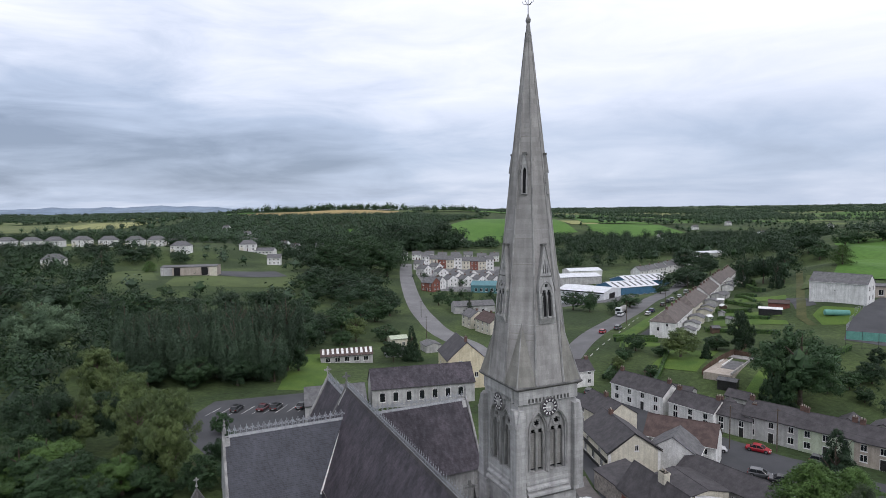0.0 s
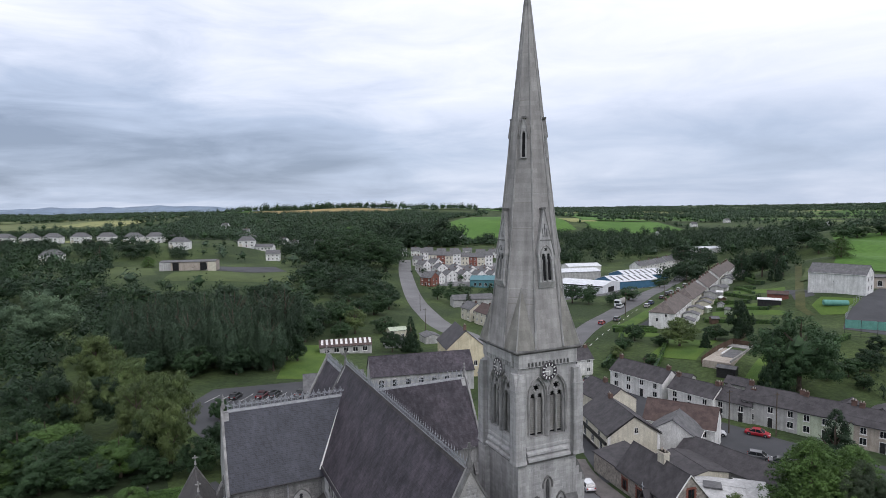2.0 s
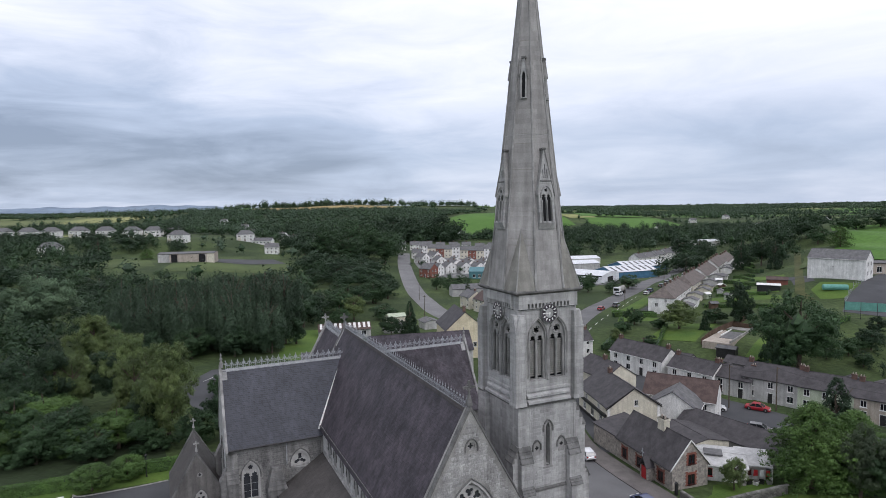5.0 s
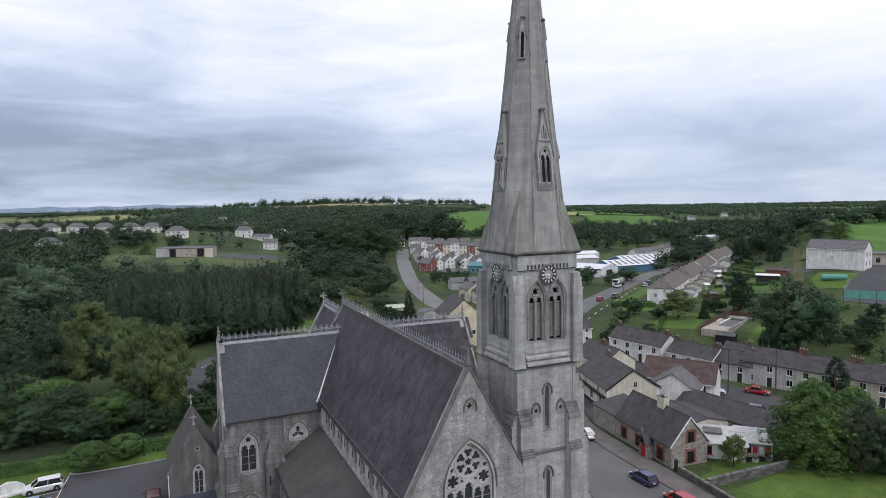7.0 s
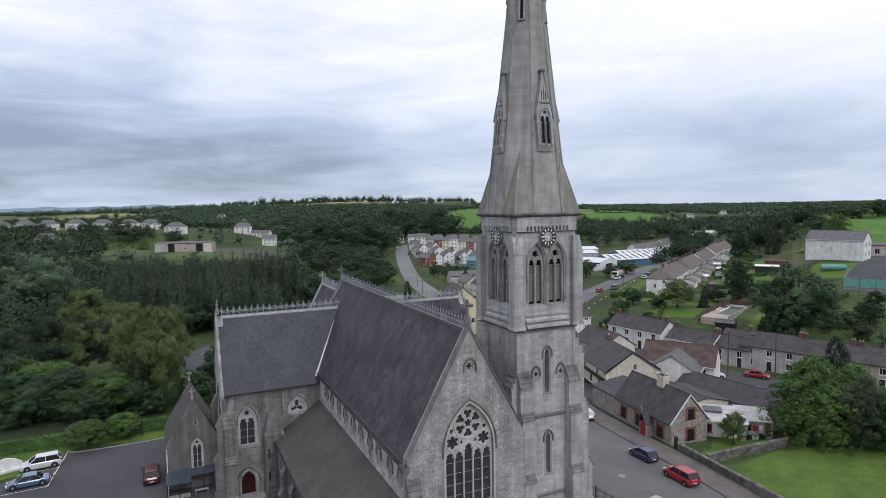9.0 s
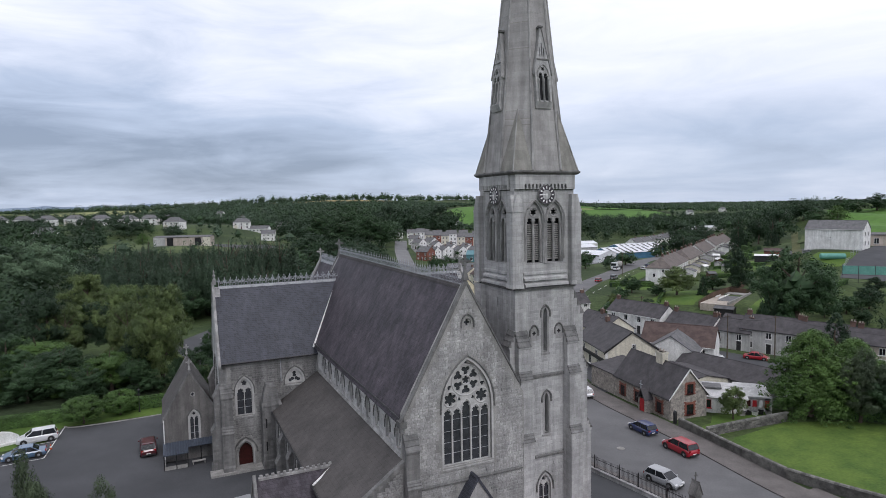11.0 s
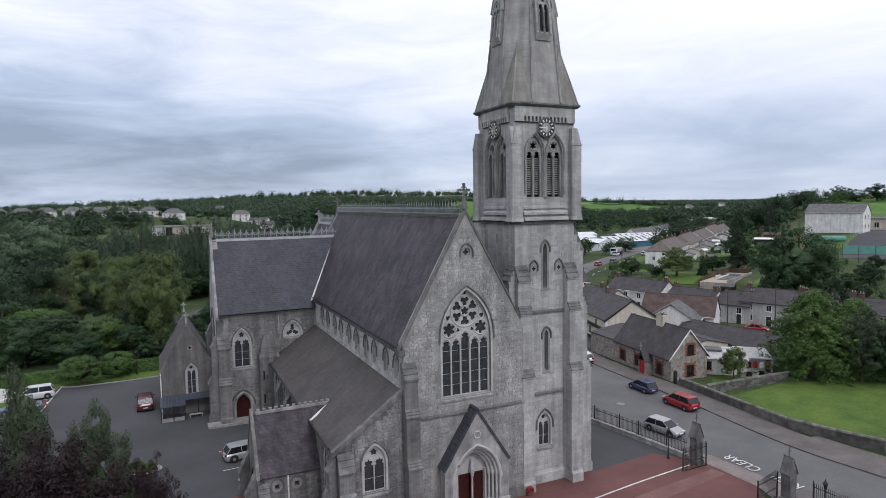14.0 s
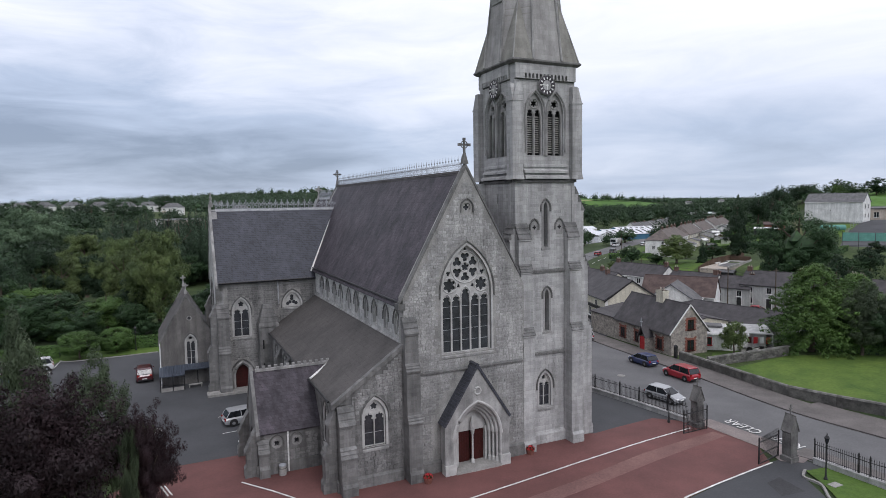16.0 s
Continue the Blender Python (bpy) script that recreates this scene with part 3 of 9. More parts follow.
def spikes(parent, u0, v0, u1, v1, z, step=.58):
    """A light iron ridge railing: slender knobbed spikes with smaller ones between, on two thin bars."""
    L = math.hypot(u1 - u0, v1 - v0)
    m = pose(u0, v0, z, 0, 0, math.degrees(math.atan2(v1 - v0, u1 - u0)))
    g = Geo().box(0, L, -.015, .015, .1, .14, m).box(0, L, -.015, .015, .5, .535, m)
    for i in range(int(L / step) + 1):
        x = i * step
        g.turned([(.022, 0), (.022, .8), (.06, .86), (.06, .92), (.02, .97), (.004, 1.25)], (x, 0, 0), 5, m)
        for q in (.19, .39):
            g.turned([(.014, .1), (.014, .5), (.04, .56), (.004, .74)], (x + q, 0, 0), 4, m)
        g.tube([(x + .29 + .11 * math.cos(a), 0, .3 + .14 * math.sin(a)) for a in (2 * math.pi * j / 7 for j in range(7))], .016, 3, m, True)
    part("ridge_cresting", g, M_IRON, parent, "pale grey spiked iron ridge railing")
    part("ridge_tiles", Geo().hexa([(0, -.16, -.26), (L, -.16, -.26), (L, .16, -.26), (0, .16, -.26)], [(0, -.05, .05), (L, -.05, .05), (L, .05, .05), (0, .05, .05)], m), M_SLATE_BROWN, parent, "mossy ridge tiles")


def roof_slope(name, parent, corners, mat, label, thick=.16):
    """A roof plane: four corners, eaves first."""
    a, b, c, d = [Vector(p) for p in corners]
    nrm = (b - a).cross(d - a).normalized()
    if nrm.z < 0:
        nrm = -nrm
    g = Geo().hexa([p - nrm * thick for p in (a, b, c, d)], [a, b, c, d])
    return part(name, g, mat, parent, label)


# nave: walls, clerestory, roof
NW, RIDGE, EAVE, NAVE_END = 5.35, 23.5, 13.55, 38.2
ROSE_Z = 16.0
F0 = facing(0, 0, 0)
west = part("west_front", Geo().plate([(-NW - .1, -.3), (5.2, -.3), (5.2, 14.35), (.0, 23.75), (-NW - .1, 13.95)],
                                     [arch(0, 9.25, 4.35, 14.0, 3.8, 9), ring(.05, 20.7, .34, 14), arch(.25, .12, 2.7, 3.2, 1.6, 6)], 0, .9, F0), M_MORTAR, church, "west gable wall of rock-faced grey limestone")
window(west, F0, 0, 9.25, 4.3, 14.0, 3.75, 5, "great_window", rose=(0, ROSE_Z, 1.26), deep=.42)
part("gable_light", Geo().plate(ring(.05, 20.7, .33, 14), [foil(.05, 20.7, .27, 4, 0, 4)], .12, .22, F0), M_DRESSED, west)
part("gable_light_glass", Geo().plate(ring(.05, 20.7, .32, 14), [], .24, .28, F0), M_LEADED, west)
part("gable_light_hood", Geo().tube(arc_path(.05, 1.1, 20.65, .75, -.06, drop=.35), .07, 6), M_HOOD, west)
for i, (u0, u1, z) in enumerate(((-5.2, 5.0, 8.1), (-NW, -1.9, .95), (2.4, 5.1, .95))):
    g = Geo().hexa([(u0, -.16 if i == 0 else -.2, z - .2 if i == 0 else -.3), (u1, -.16 if i == 0 else -.2, z - .2 if i == 0 else -.3), (u1, .1, z - .2 if i == 0 else -.3), (u0, .1, z - .2 if i == 0 else -.3)],
                   [(u0, -.16 if i == 0 else -.2, z - .1), (u1, -.16 if i == 0 else -.2, z - .1), (u1, .1, z + .1), (u0, .1, z + .1)])
    part("string_course" if i == 0 else "plinth", g, M_HOOD, west)
# gable coping
for s, low in ((-1, 5.75), (1, 4.75)):
    zl = 23.9 - low * 1.82
    g = Geo().hexa([(s * low, -.08, zl - .04), (0, -.08, 23.75), (0, .42, 23.75), (s * low, .42, zl - .04)], [(s * low, -.08, zl + .16), (0, -.08, 24.1), (0, .42, 24.1), (s * low, .42, zl + .16)])
    part("gable_coping", g, M_HOOD, west)
part("kneeler", Geo().box(-5.85, -5.3, -.12, .7, 13.05, 13.55), M_OLD, west)
cross(west, 0, .2, 24.45, .78, mat=M_OLD)
for c, w, st in ((-5.0, 1.1, ((4.6, 1.05), (8.5, .8), (11.3, .55))),):
    buttress(church, F0, c, w, st, 12)

# clerestory with paired lancets, and the walls behind the aisles
FL = facing(-NW, 0, -90)


def left_x(v):
    return -v


lancets = []
for i in range(5):
    for k in (-1, 1):
        lancets.append(left_x(2.9 + i * 5.4 + k * 1.22))
side = part("clerestory_wall", Geo().plate([(-38, -.3), (-.5, -.3), (-.5, EAVE), (-38, EAVE)], [arch(x, 10.85, 1.05, 11.75, .95, 5) for x in lancets], 0, .7, FL), M_STONE, church)
for x in lancets:
    w = part("clerestory_lancet", Geo().plate(arch(x, 10.85, 1.03, 11.75, .93, 5), [arch(x - .23, 10.95, .3, 11.6, .4, 3), arch(x + .23, 10.95, .3, 11.6, .4, 3)], .16, .26, FL), M_TRACERY, side)
    # black sheet in place of glass, so the lights look dark inside
    part("glass", Geo().box(x - .5, x + .5, .3, .34, 10.8, 12.6, FL), M_DARK, w)
    part("hood_mould", Geo().tube(arc_path(x, 1.4, 11.8, 1.15, -.05, 6, .2), .06, 5, FL), M_HOOD, w)
g = Geo()
for i in range(62):
    x = -1.2 - i * .47
    g.box(x - .09, x + .09, -.16, .05, EAVE - .32, EAVE - .08, FL)
g.box(-29.3, -.6, -.2, .05, EAVE - .1, EAVE + .06, FL)
part("eaves_corbels", g, M_DRESSED, side)
part("gutter", Geo().tube([(-29.3, -.28, EAVE + .08), (-.5, -.28, EAVE + .08)], .085, 6, FL), M_BLACK_IRON, side)
part("right_nave_wall", Geo().box(NW - .7, NW, .9, 38, -.3, EAVE), M_STONE, church)
part("east_gable", Geo().prism([(-NW, -.3), (NW, -.3), (NW, EAVE), (0, RIDGE + .1), (-NW, EAVE)], 37.6, 38.3), M_STONE, church)
for s in (-1, 1):
    roof_slope("nave_roof_slope", church, [(s * 5.72, .42, EAVE - .45 + .1), (s * 5.72, NAVE_END, EAVE - .35), (0, NAVE_END, RIDGE), (0, .42, RIDGE)], M_SLATE, "steep purple-grey slate roof slope")
spikes(church, 0, .7, 0, 37.6, RIDGE + .04)
cross(church, 0, 37.9, 23.9, .8, mat=M_OLD)
part("far_gable_coping", Geo().prism([(-5.8, 13.2), (0, 23.7), (5.8, 13.2), (5.8, 12.9), (0, 23.3), (-5.8, 12.9)], 37.95, 38.35), M_OLD, church)

# chancel, lower, beyond the crossing
part("chancel_wall", Geo().prism([(-4.6, -.3), (4.6, -.3), (4.6, 13.1), (0, 21.5), (-4.6, 13.1)], 38.3, 49.2), M_STONE, church)
for s in (-1, 1):
    roof_slope("chancel_roof_slope", church, [(s * 4.95, 38.35, 12.9), (s * 4.95, 48.6, 12.9), (0, 48.6, 21.9), (0, 38.35, 21.9)], M_SLATE, "slate chancel roof slope")
cresting(church, 0, 38.8, 0, 48.4, 21.95)
cross(church, 0, 48.9, 22.1, .8)
part("chancel_coping", Geo().prism([(-5.1, 12.8), (0, 22.3), (5.1, 12.8), (5.1, 12.4), (0, 21.7), (-5.1, 12.4)], 48.55, 49.25), M_DRESSED, church)

# transepts
TV, TH, TR, TE = 34.2, 4.95, 20.55, 12.5
for s in (-1, 1):
    end = s * 16.5
    FT = facing(0, TV - TH + .25, 0)
    holes = []
    if s < 0:
        holes = [arch(-13.85, 6.2, 1.8, 9.0, 1.6, 6), arch(-13.95, .25, 1.55, 1.75, 1.25, 6), arch(-8.1, 9.2, 2.05, 9.45, 1.55, 6)]
        outline = [(-16.5, -.3), (-NW, -.3), (-NW, TE), (-16.5, TE)]
    else:
        holes = [arch(11.2, 5.2, 2.0, 8.6, 1.7, 6)]
        outline = [(NW, -.3), (16.5, -.3), (16.5, TE), (NW, TE)]
    wall = part("transept_wall", Geo().plate(outline, holes, 0, .8, FT), M_MORTAR if s < 0 else M_RUBBLE, church)
    if s < 0:
        window(wall, FT, -13.85, 6.2, 1.75, 9.0, 1.55, 2)
        window(wall, FT, -8.1, 9.2, 2.0, 9.45, 1.5, 3, "trefoil_window", round_only=True, bars=False)
        door = part("side_door", Geo().plate(arch(-13.95, .25, 1.55, 1.75, 1.25, 6), [], .5, .58, FT), M_DOOR, wall, "dark red boarded side door")
        part("door_arch", Geo().tube(arc_path(-13.95, 1.95, 1.75, 1.5, -.02, drop=1.4), .16, 6, FT), M_DRESSED, wall)
        part("door_step", Geo().box(-17.9, -11.2, -1.5, .1, -.2, .3, FT), M_CONCRETE, wall)
        part("door_hood", Geo().tube(arc_path(-13.95, 2.6, 1.8, 1.85, -.06, drop=.1), .09, 6, FT), M_HOOD, wall)
    else:
        window(wall, FT, 11.2, 5.2, 1.95, 8.6, 1.65, 2)
    part("transept_back_wall", Geo().box(min(s * NW, end), max(s * NW, end), TV + TH - 1.05, TV + TH - .25, -.3, TE), M_STONE, church)
    FE = facing(end, TV, -90 if s < 0 else 90)
    part("transept_gable", Geo().plate([(-TH + .25, -.3), (TH - .25, -.3), (TH - .25, TE), (0, TR + .1), (-TH + .25, TE)], [arch(0, 5, 3.2, 9.5, 2.9, 6)], 0, .8, FE), M_STONE, church)
    window(church.children[-1], FE, 0, 5, 3.15, 9.5, 2.85, 3)
    part("transept_coping", Geo().prism([(-TH - .3, TE - .25), (0, TR + .75), (TH + .3, TE - .25), (TH + .3, TE - .6), (0, TR + .3), (-TH - .3, TE - .6)], -.08, .2, FE), M_DRESSED, church)
    part("gable_finial", Geo().turned([(.24, -.3), (.2, .3), (.09, .5), (.2, .75), (.06, 1.0), (.12, 1.2), (.02, 1.5)], (end - s * .2, TV, TR + .7), 8), M_DRESSED, church)
    mat = M_SLATE_BLUE if s < 0 else M_SLATE
    lab = "blue-grey slate transept roof slope" if s < 0 else "purple slate transept roof slope"
    for q in (-1, 1):
        e0 = (end - s * .2, TV + q * (TH + .22), TE - .1)
        e1 = (s * 5.2, TV + q * (TH + .22), TE - .1)
        roof_slope("transept_roof_slope", church, [e0, e1, (0, TV, TR), (end - s * .2, TV, TR)], mat, lab)
    cresting(church, end - s * .7, TV, s * 1.2, TV, TR + .06)
    for w_, st in ((end - s * .62, ((4.6, 1.0), (8.6, .65))), ):
        buttress(church, FT, w_, 1.25, st, 11)
    buttress(church, FE, (-TH + .9), 1.25, ((4.6, 1.0), (8.6, .65)), 11)
    buttress(church, FE, (TH - .9), 1.25, ((4.6, 1.0), (8.6, .65)), 11)
part("transept_gutter", Geo().tube([(-16.2, TV - TH - .3, TE - .02), (-5.6, TV - TH - .3, TE - .02)], .09, 6), M_BLACK_IRON, church)
g = Geo()
for i in range(22):
    u = -16 + i * .48
    g.box(u - .09, u + .09, TV - TH + .1, TV - TH + .3, TE - .36, TE - .12)
part("transept_corbels", g, M_DRESSED, church)
part("valley_flashing", Geo().tube([(-5.8, 29.4, 13.25), (-1.45, 34.1, 20.62)], .12, 4), M_WHITE, church, "pale lead valley flashing")
part("downpipe", Geo().tube([(-9.7, TV - TH + .14, TE - .2), (-9.7, TV - TH + .14, 9.6)], .07, 6), M_LEAD, church)
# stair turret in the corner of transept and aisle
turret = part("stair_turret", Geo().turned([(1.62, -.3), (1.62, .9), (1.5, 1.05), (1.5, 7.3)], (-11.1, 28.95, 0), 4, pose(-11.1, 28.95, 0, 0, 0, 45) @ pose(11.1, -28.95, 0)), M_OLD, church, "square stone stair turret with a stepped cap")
for k in range(5):
    a, b = 1.6 - k * .2, 1.48 - k * .2
    part("cap_course", Geo().turned([(a, 0), (a, .12), (b, .5)], (-11.1, 28.95, 7.3 + k * .5), 4, pose(-11.1, 28.95, 0, 0, 0, 45) @ pose(11.1, -28.95, 0)), M_OLD, turret)
g = Geo()
for z in (2.2, 4.9):
    # a black strip on the wall gives the slit its shade
    part("turret_slit", Geo().box(-11.85, -11.7, 27.76, 27.9, z, z + 1.0), M_DARK, church)


# left aisle with its lean-to roof
AU, AE, AT = -10.75, 6.75, 10.45
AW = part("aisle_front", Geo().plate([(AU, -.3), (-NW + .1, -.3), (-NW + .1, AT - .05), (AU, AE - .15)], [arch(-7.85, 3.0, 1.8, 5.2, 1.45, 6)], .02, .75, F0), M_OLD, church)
window(AW, F0, -7.85, 3.0, 1.7, 5.2, 1.4, 2)
part("aisle_coping", Geo().hexa([(AU - .35, -.12, AE - .5), (-NW, -.12, AT - .2), (-NW, .34, AT - .2), (AU - .35, .34, AE - .5)], [(AU - .35, -.12, AE - .12), (-NW, -.12, AT + .2), (-NW, .34, AT + .2), (AU - .35, .34, AE - .12)]), M_OLD, church)
part("aisle_plinth", Geo().hexa([(AU - .1, -.16, -.3), (-5.7, -.16, -.3), (-5.7, .1, -.3), (AU - .1, .1, -.3)], [(AU - .1, -.16, .75), (-5.7, -.16, .75), (-5.7, .1, 1.0), (AU - .1, .1, 1.0)]), M_OLD, church)
FA = facing(AU, 0, -90)
asides = [left_x(v) for v in (3.2, 15.2, 20.0, 24.8)]
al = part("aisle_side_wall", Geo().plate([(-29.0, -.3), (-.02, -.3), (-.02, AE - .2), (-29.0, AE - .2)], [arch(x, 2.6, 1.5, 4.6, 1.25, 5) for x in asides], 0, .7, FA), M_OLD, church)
for x in asides:
    window(al, FA, x, 2.6, 1.45, 4.6, 1.2, 2)
roof_slope("aisle_roof", church, [(AU - .3, .32, AE - .1), (AU - .3, 29.2, AE - .1), (-NW - .02, 29.2, AT), (-NW - .02, .32, AT)], M_SLATE_BROWN, "mossy brown-grey slate lean-to aisle roof")
part("aisle_flashing", Geo().hexa([(-NW - .14, .8, AT - .1), (-NW, .8, AT - .03), (-NW, 29, AT - .03), (-NW - .14, 29, AT - .1)], [(-NW - .14, .8, AT - .02), (-NW, .8, AT + .14), (-NW, 29, AT + .14), (-NW - .14, 29, AT - .02)]), M_DRESSED, church, "pale stone and lead flashing")
part("aisle_gutter", Geo().tube([(AU - .38, .8, AE - .12), (AU - .38, 29, AE - .12)], .09, 6), M_BLACK_IRON, church)
for v in (.55, 5.0, 12.6, 17.6, 22.4):
    if v != 5.0:
        buttress(church, FA, -v if v > 1 else -.62, 1.0, ((2.8, .9), (5.0, .55)), 6)
buttress(church, F0, AU + .62, 1.15, ((2.8, .95), (5.1, .6)), 6)

# right aisle, hidden for the most part by the tower
part("right_aisle_wall", Geo().box(10.1, 10.8, 7.3, 29, -.3, AE - .2), M_STONE, church)
roof_slope("aisle_roof", church, [(11.05, 7.3, AE - .1), (11.05, 29.2, AE - .1), (NW + .02, 29.2, AT), (NW + .02, 7.3, AT)], M_SLATE_BROWN, "slate lean-to aisle roof")

# side porch off the left aisle
PV, PH, PR, PE, PL = 8.15, 2.75, 7.6, 3.35, -15.7
FP = facing(0, PV - PH, 0)
porch = part("side_porch_wall", Geo().plate([(PL, -.3), (AU + .1, -.3), (AU + .1, PE + .1), (PL, PE + .1)], [foil(-14.2, 2.45, .3, 4, 0, 4), foil(-12.65, 2.45, .3, 4, 0, 4)], 0, .6, FP), M_OLD, church)
for c in (-14.2, -12.65):
    w = part("porch_light", Geo().plate(ring(c, 2.45, .42, 16), [foil(c, 2.45, .27, 4, math.pi / 4, 4)], -.03, .12, FP), M_DRESSED, porch)
    part("glass", Geo().box(c - .35, c + .35, .3, .34, 2.1, 2.8, FP), M_LEADED, w)
    part("hood_mould", Geo().tube(arc_path(c, 1.05, 2.5, .7, -.05, 5, .25), .06, 5, FP), M_HOOD, w)
part("porch_plinth", Geo().box(PL - .1, AU, PV - PH - .14, PV - PH + .2, -.3, .9), M_OLD, church)
part("porch_back_wall", Geo().box(PL, AU, PV + PH - .6, PV + PH, -.3, PE + .1), M_OLD, church)
FPL = facing(PL, PV, -90)
part("porch_gable", Geo().plate([(-PH, -.3), (PH, -.3), (PH, PE + .1), (0, PR), (-PH, PE + .1)], [arch(0, 0, 1.6, 2.0, 1.3, 5)], 0, .6, FPL), M_OLD, church)
part("porch_door", Geo().plate(arch(0, 0, 1.6, 2.0, 1.3, 5), [], .35, .45, FPL), M_DOOR, church)
part("porch_gable_coping", Geo().prism([(-PH - .25, PE), (0, PR + .55), (PH + .25, PE), (PH + .25, PE - .35), (0, PR + .1), (-PH - .25, PE - .35)], -.06, .2, FPL), M_OLD, church)
for q in (-1, 1):
    roof_slope("porch_roof_slope", church, [(PL + .15, PV + q * (PH + .2), PE), (AU + .15, PV + q * (PH + .2), PE), (AU + .15 + (2.2 if q else 0), PV, PR + .1), (PL + .15, PV, PR + .1)], M_SLATE, "purple-grey slate porch roof slope")
g = Geo()
for i in range(14):
    u = PL + .6 + i * .48
    g.box(u - .1, u + .14, PV - .1, PV + .1, PR + .1, PR + .42)
g.box(PL + .4, AU + 1.5, PV - .16, PV + .16, PR, PR + .2)
part("porch_ridge_tiles", g, M_DRESSED, church, "crested stone ridge")
for q in (-PH + .45, PH - .45):
    buttress(church, FPL, q, .8, ((2.0, .8),), 3)
buttress(church, FP, PL + .45, .8, ((1.9, .45),), 3)
part("porch_downpipe", Geo().tube([(-13.35, PV - PH - .1, PE), (-13.35, PV - PH - .1, .1)], .07, 6), M_WHITE, church)
part("porch_lead_flashing", Geo().tube([(AU - .35, PV - 1.1, 6.75), (AU + 1.6, PV - .2, PR + .15)], .12, 4), M_WHITE, church)

# west portal
GV = -1.05
FG = facing(.25, GV, 0)
portal = part("portal_gable", Geo().plate([(-2.85, -.3), (2.85, -.3), (2.85, 3.95), (0, 8.25), (-2.85, 3.95)], [arch(0, -.28, 4.3, 2.55, 2.95, 9)], 0, .55, FG), M_DRESSED, church, "gabled west portal with moulded arch orders")
for k in range(4):
    w, d = 4.25 - k * .42, .1 + k * .26
    part("arch_order", Geo().tube(arc_path(0, w, 2.6, 2.9 - k * .26, d, 9), .15, 7, FG), M_TRACERY, portal)
    for s in (-1, 1):
        part("nook_shaft", Geo().turned([(.17, 0), (.17, .35), (.1, .45), (.1, 2.3), (.17, 2.5), (.19, 2.75)], (s * w / 2, d, .15), 8, FG), M_TRACERY, portal)
part("tympanum", Geo().plate(arch(0, 2.75, 2.7, 2.9, 2.0, 7), [], 1.3, 1.4, FG), M_TRACERY, portal)
for x in (-1.4, 1.2):
    part("door_reveal", Geo().box(x, x + .2, 1.05, 1.6, .2, 3.0, FG), M_TRACERY, portal)
for s in (-1, 1):
    d = part("west_door", Geo().box(s * .06, s * 1.2, 1.4, 1.5, .2, 2.9, FG) if s > 0 else Geo().box(-1.2, -.06, 1.4, 1.5, .2, 2.9, FG), M_DOOR, portal, "dark red boarded door leaf")
    g = Geo()
    for i in range(5):
        x = s * (.2 + i * .22)
        g.box(x - .02, x + .02, 1.38, 1.41, .2, 2.9, FG)
    part("door_board", g, M_DOOR, d)
part("trumeau", Geo().turned([(.17, 0), (.17, .25), (.08, .35), (.08, 2.3), (.15, 2.5), (.2, 2.75)], (0, .95, .2), 8, FG), M_TRACERY, portal, "slender stone door shaft")
part("niche_figure", Geo().turned([(.15, 0), (.19, .2), (.15, .6), (.09, .78), (.1, .9), (.03, 1.0)], (0, 1.0, 3.0), 8, FG), M_TRACERY, portal, "small carved stone form in the arch")
part("portal_step", Geo().box(-2.0, 2.0, -.25, 1.6, -.2, .2, FG), M_CONCRETE, portal)
for s in (-1, 1):
    part("portal_cheek", Geo().box(s * 2.75, s * 2.05, .1, 1.1, -.3, 3.6, FG) if s > 0 else Geo().box(-2.75, -2.05, .1, 1.1, -.3, 3.6, FG), M_TRACERY, portal)
    roof_slope("portal_roof_slope", portal, [FG @ Vector(p) for p in ((s * 3.0, -.1, 3.95), (s * 3.0, 1.2, 3.95), (0, 1.2, 8.55), (0, -.1, 8.55))], M_SLATE_BLUE, "blue-grey slate portal roof", .2)
    part("portal_foot", Geo().box(s * 1.95, s * 2.9, -.15, .6, -.3, .8, FG) if s > 0 else Geo().box(-2.9, -1.95, -.15, .6, -.3, .8, FG), M_TRACERY, portal)
part("portal_roundel", Geo().tube([(.28 * math.cos(a), -.03, 6.35 + .28 * math.sin(a)) for a in (2 * math.pi * i / 14 for i in range(14))], .07, 5, FG, True), M_TRACERY, portal)

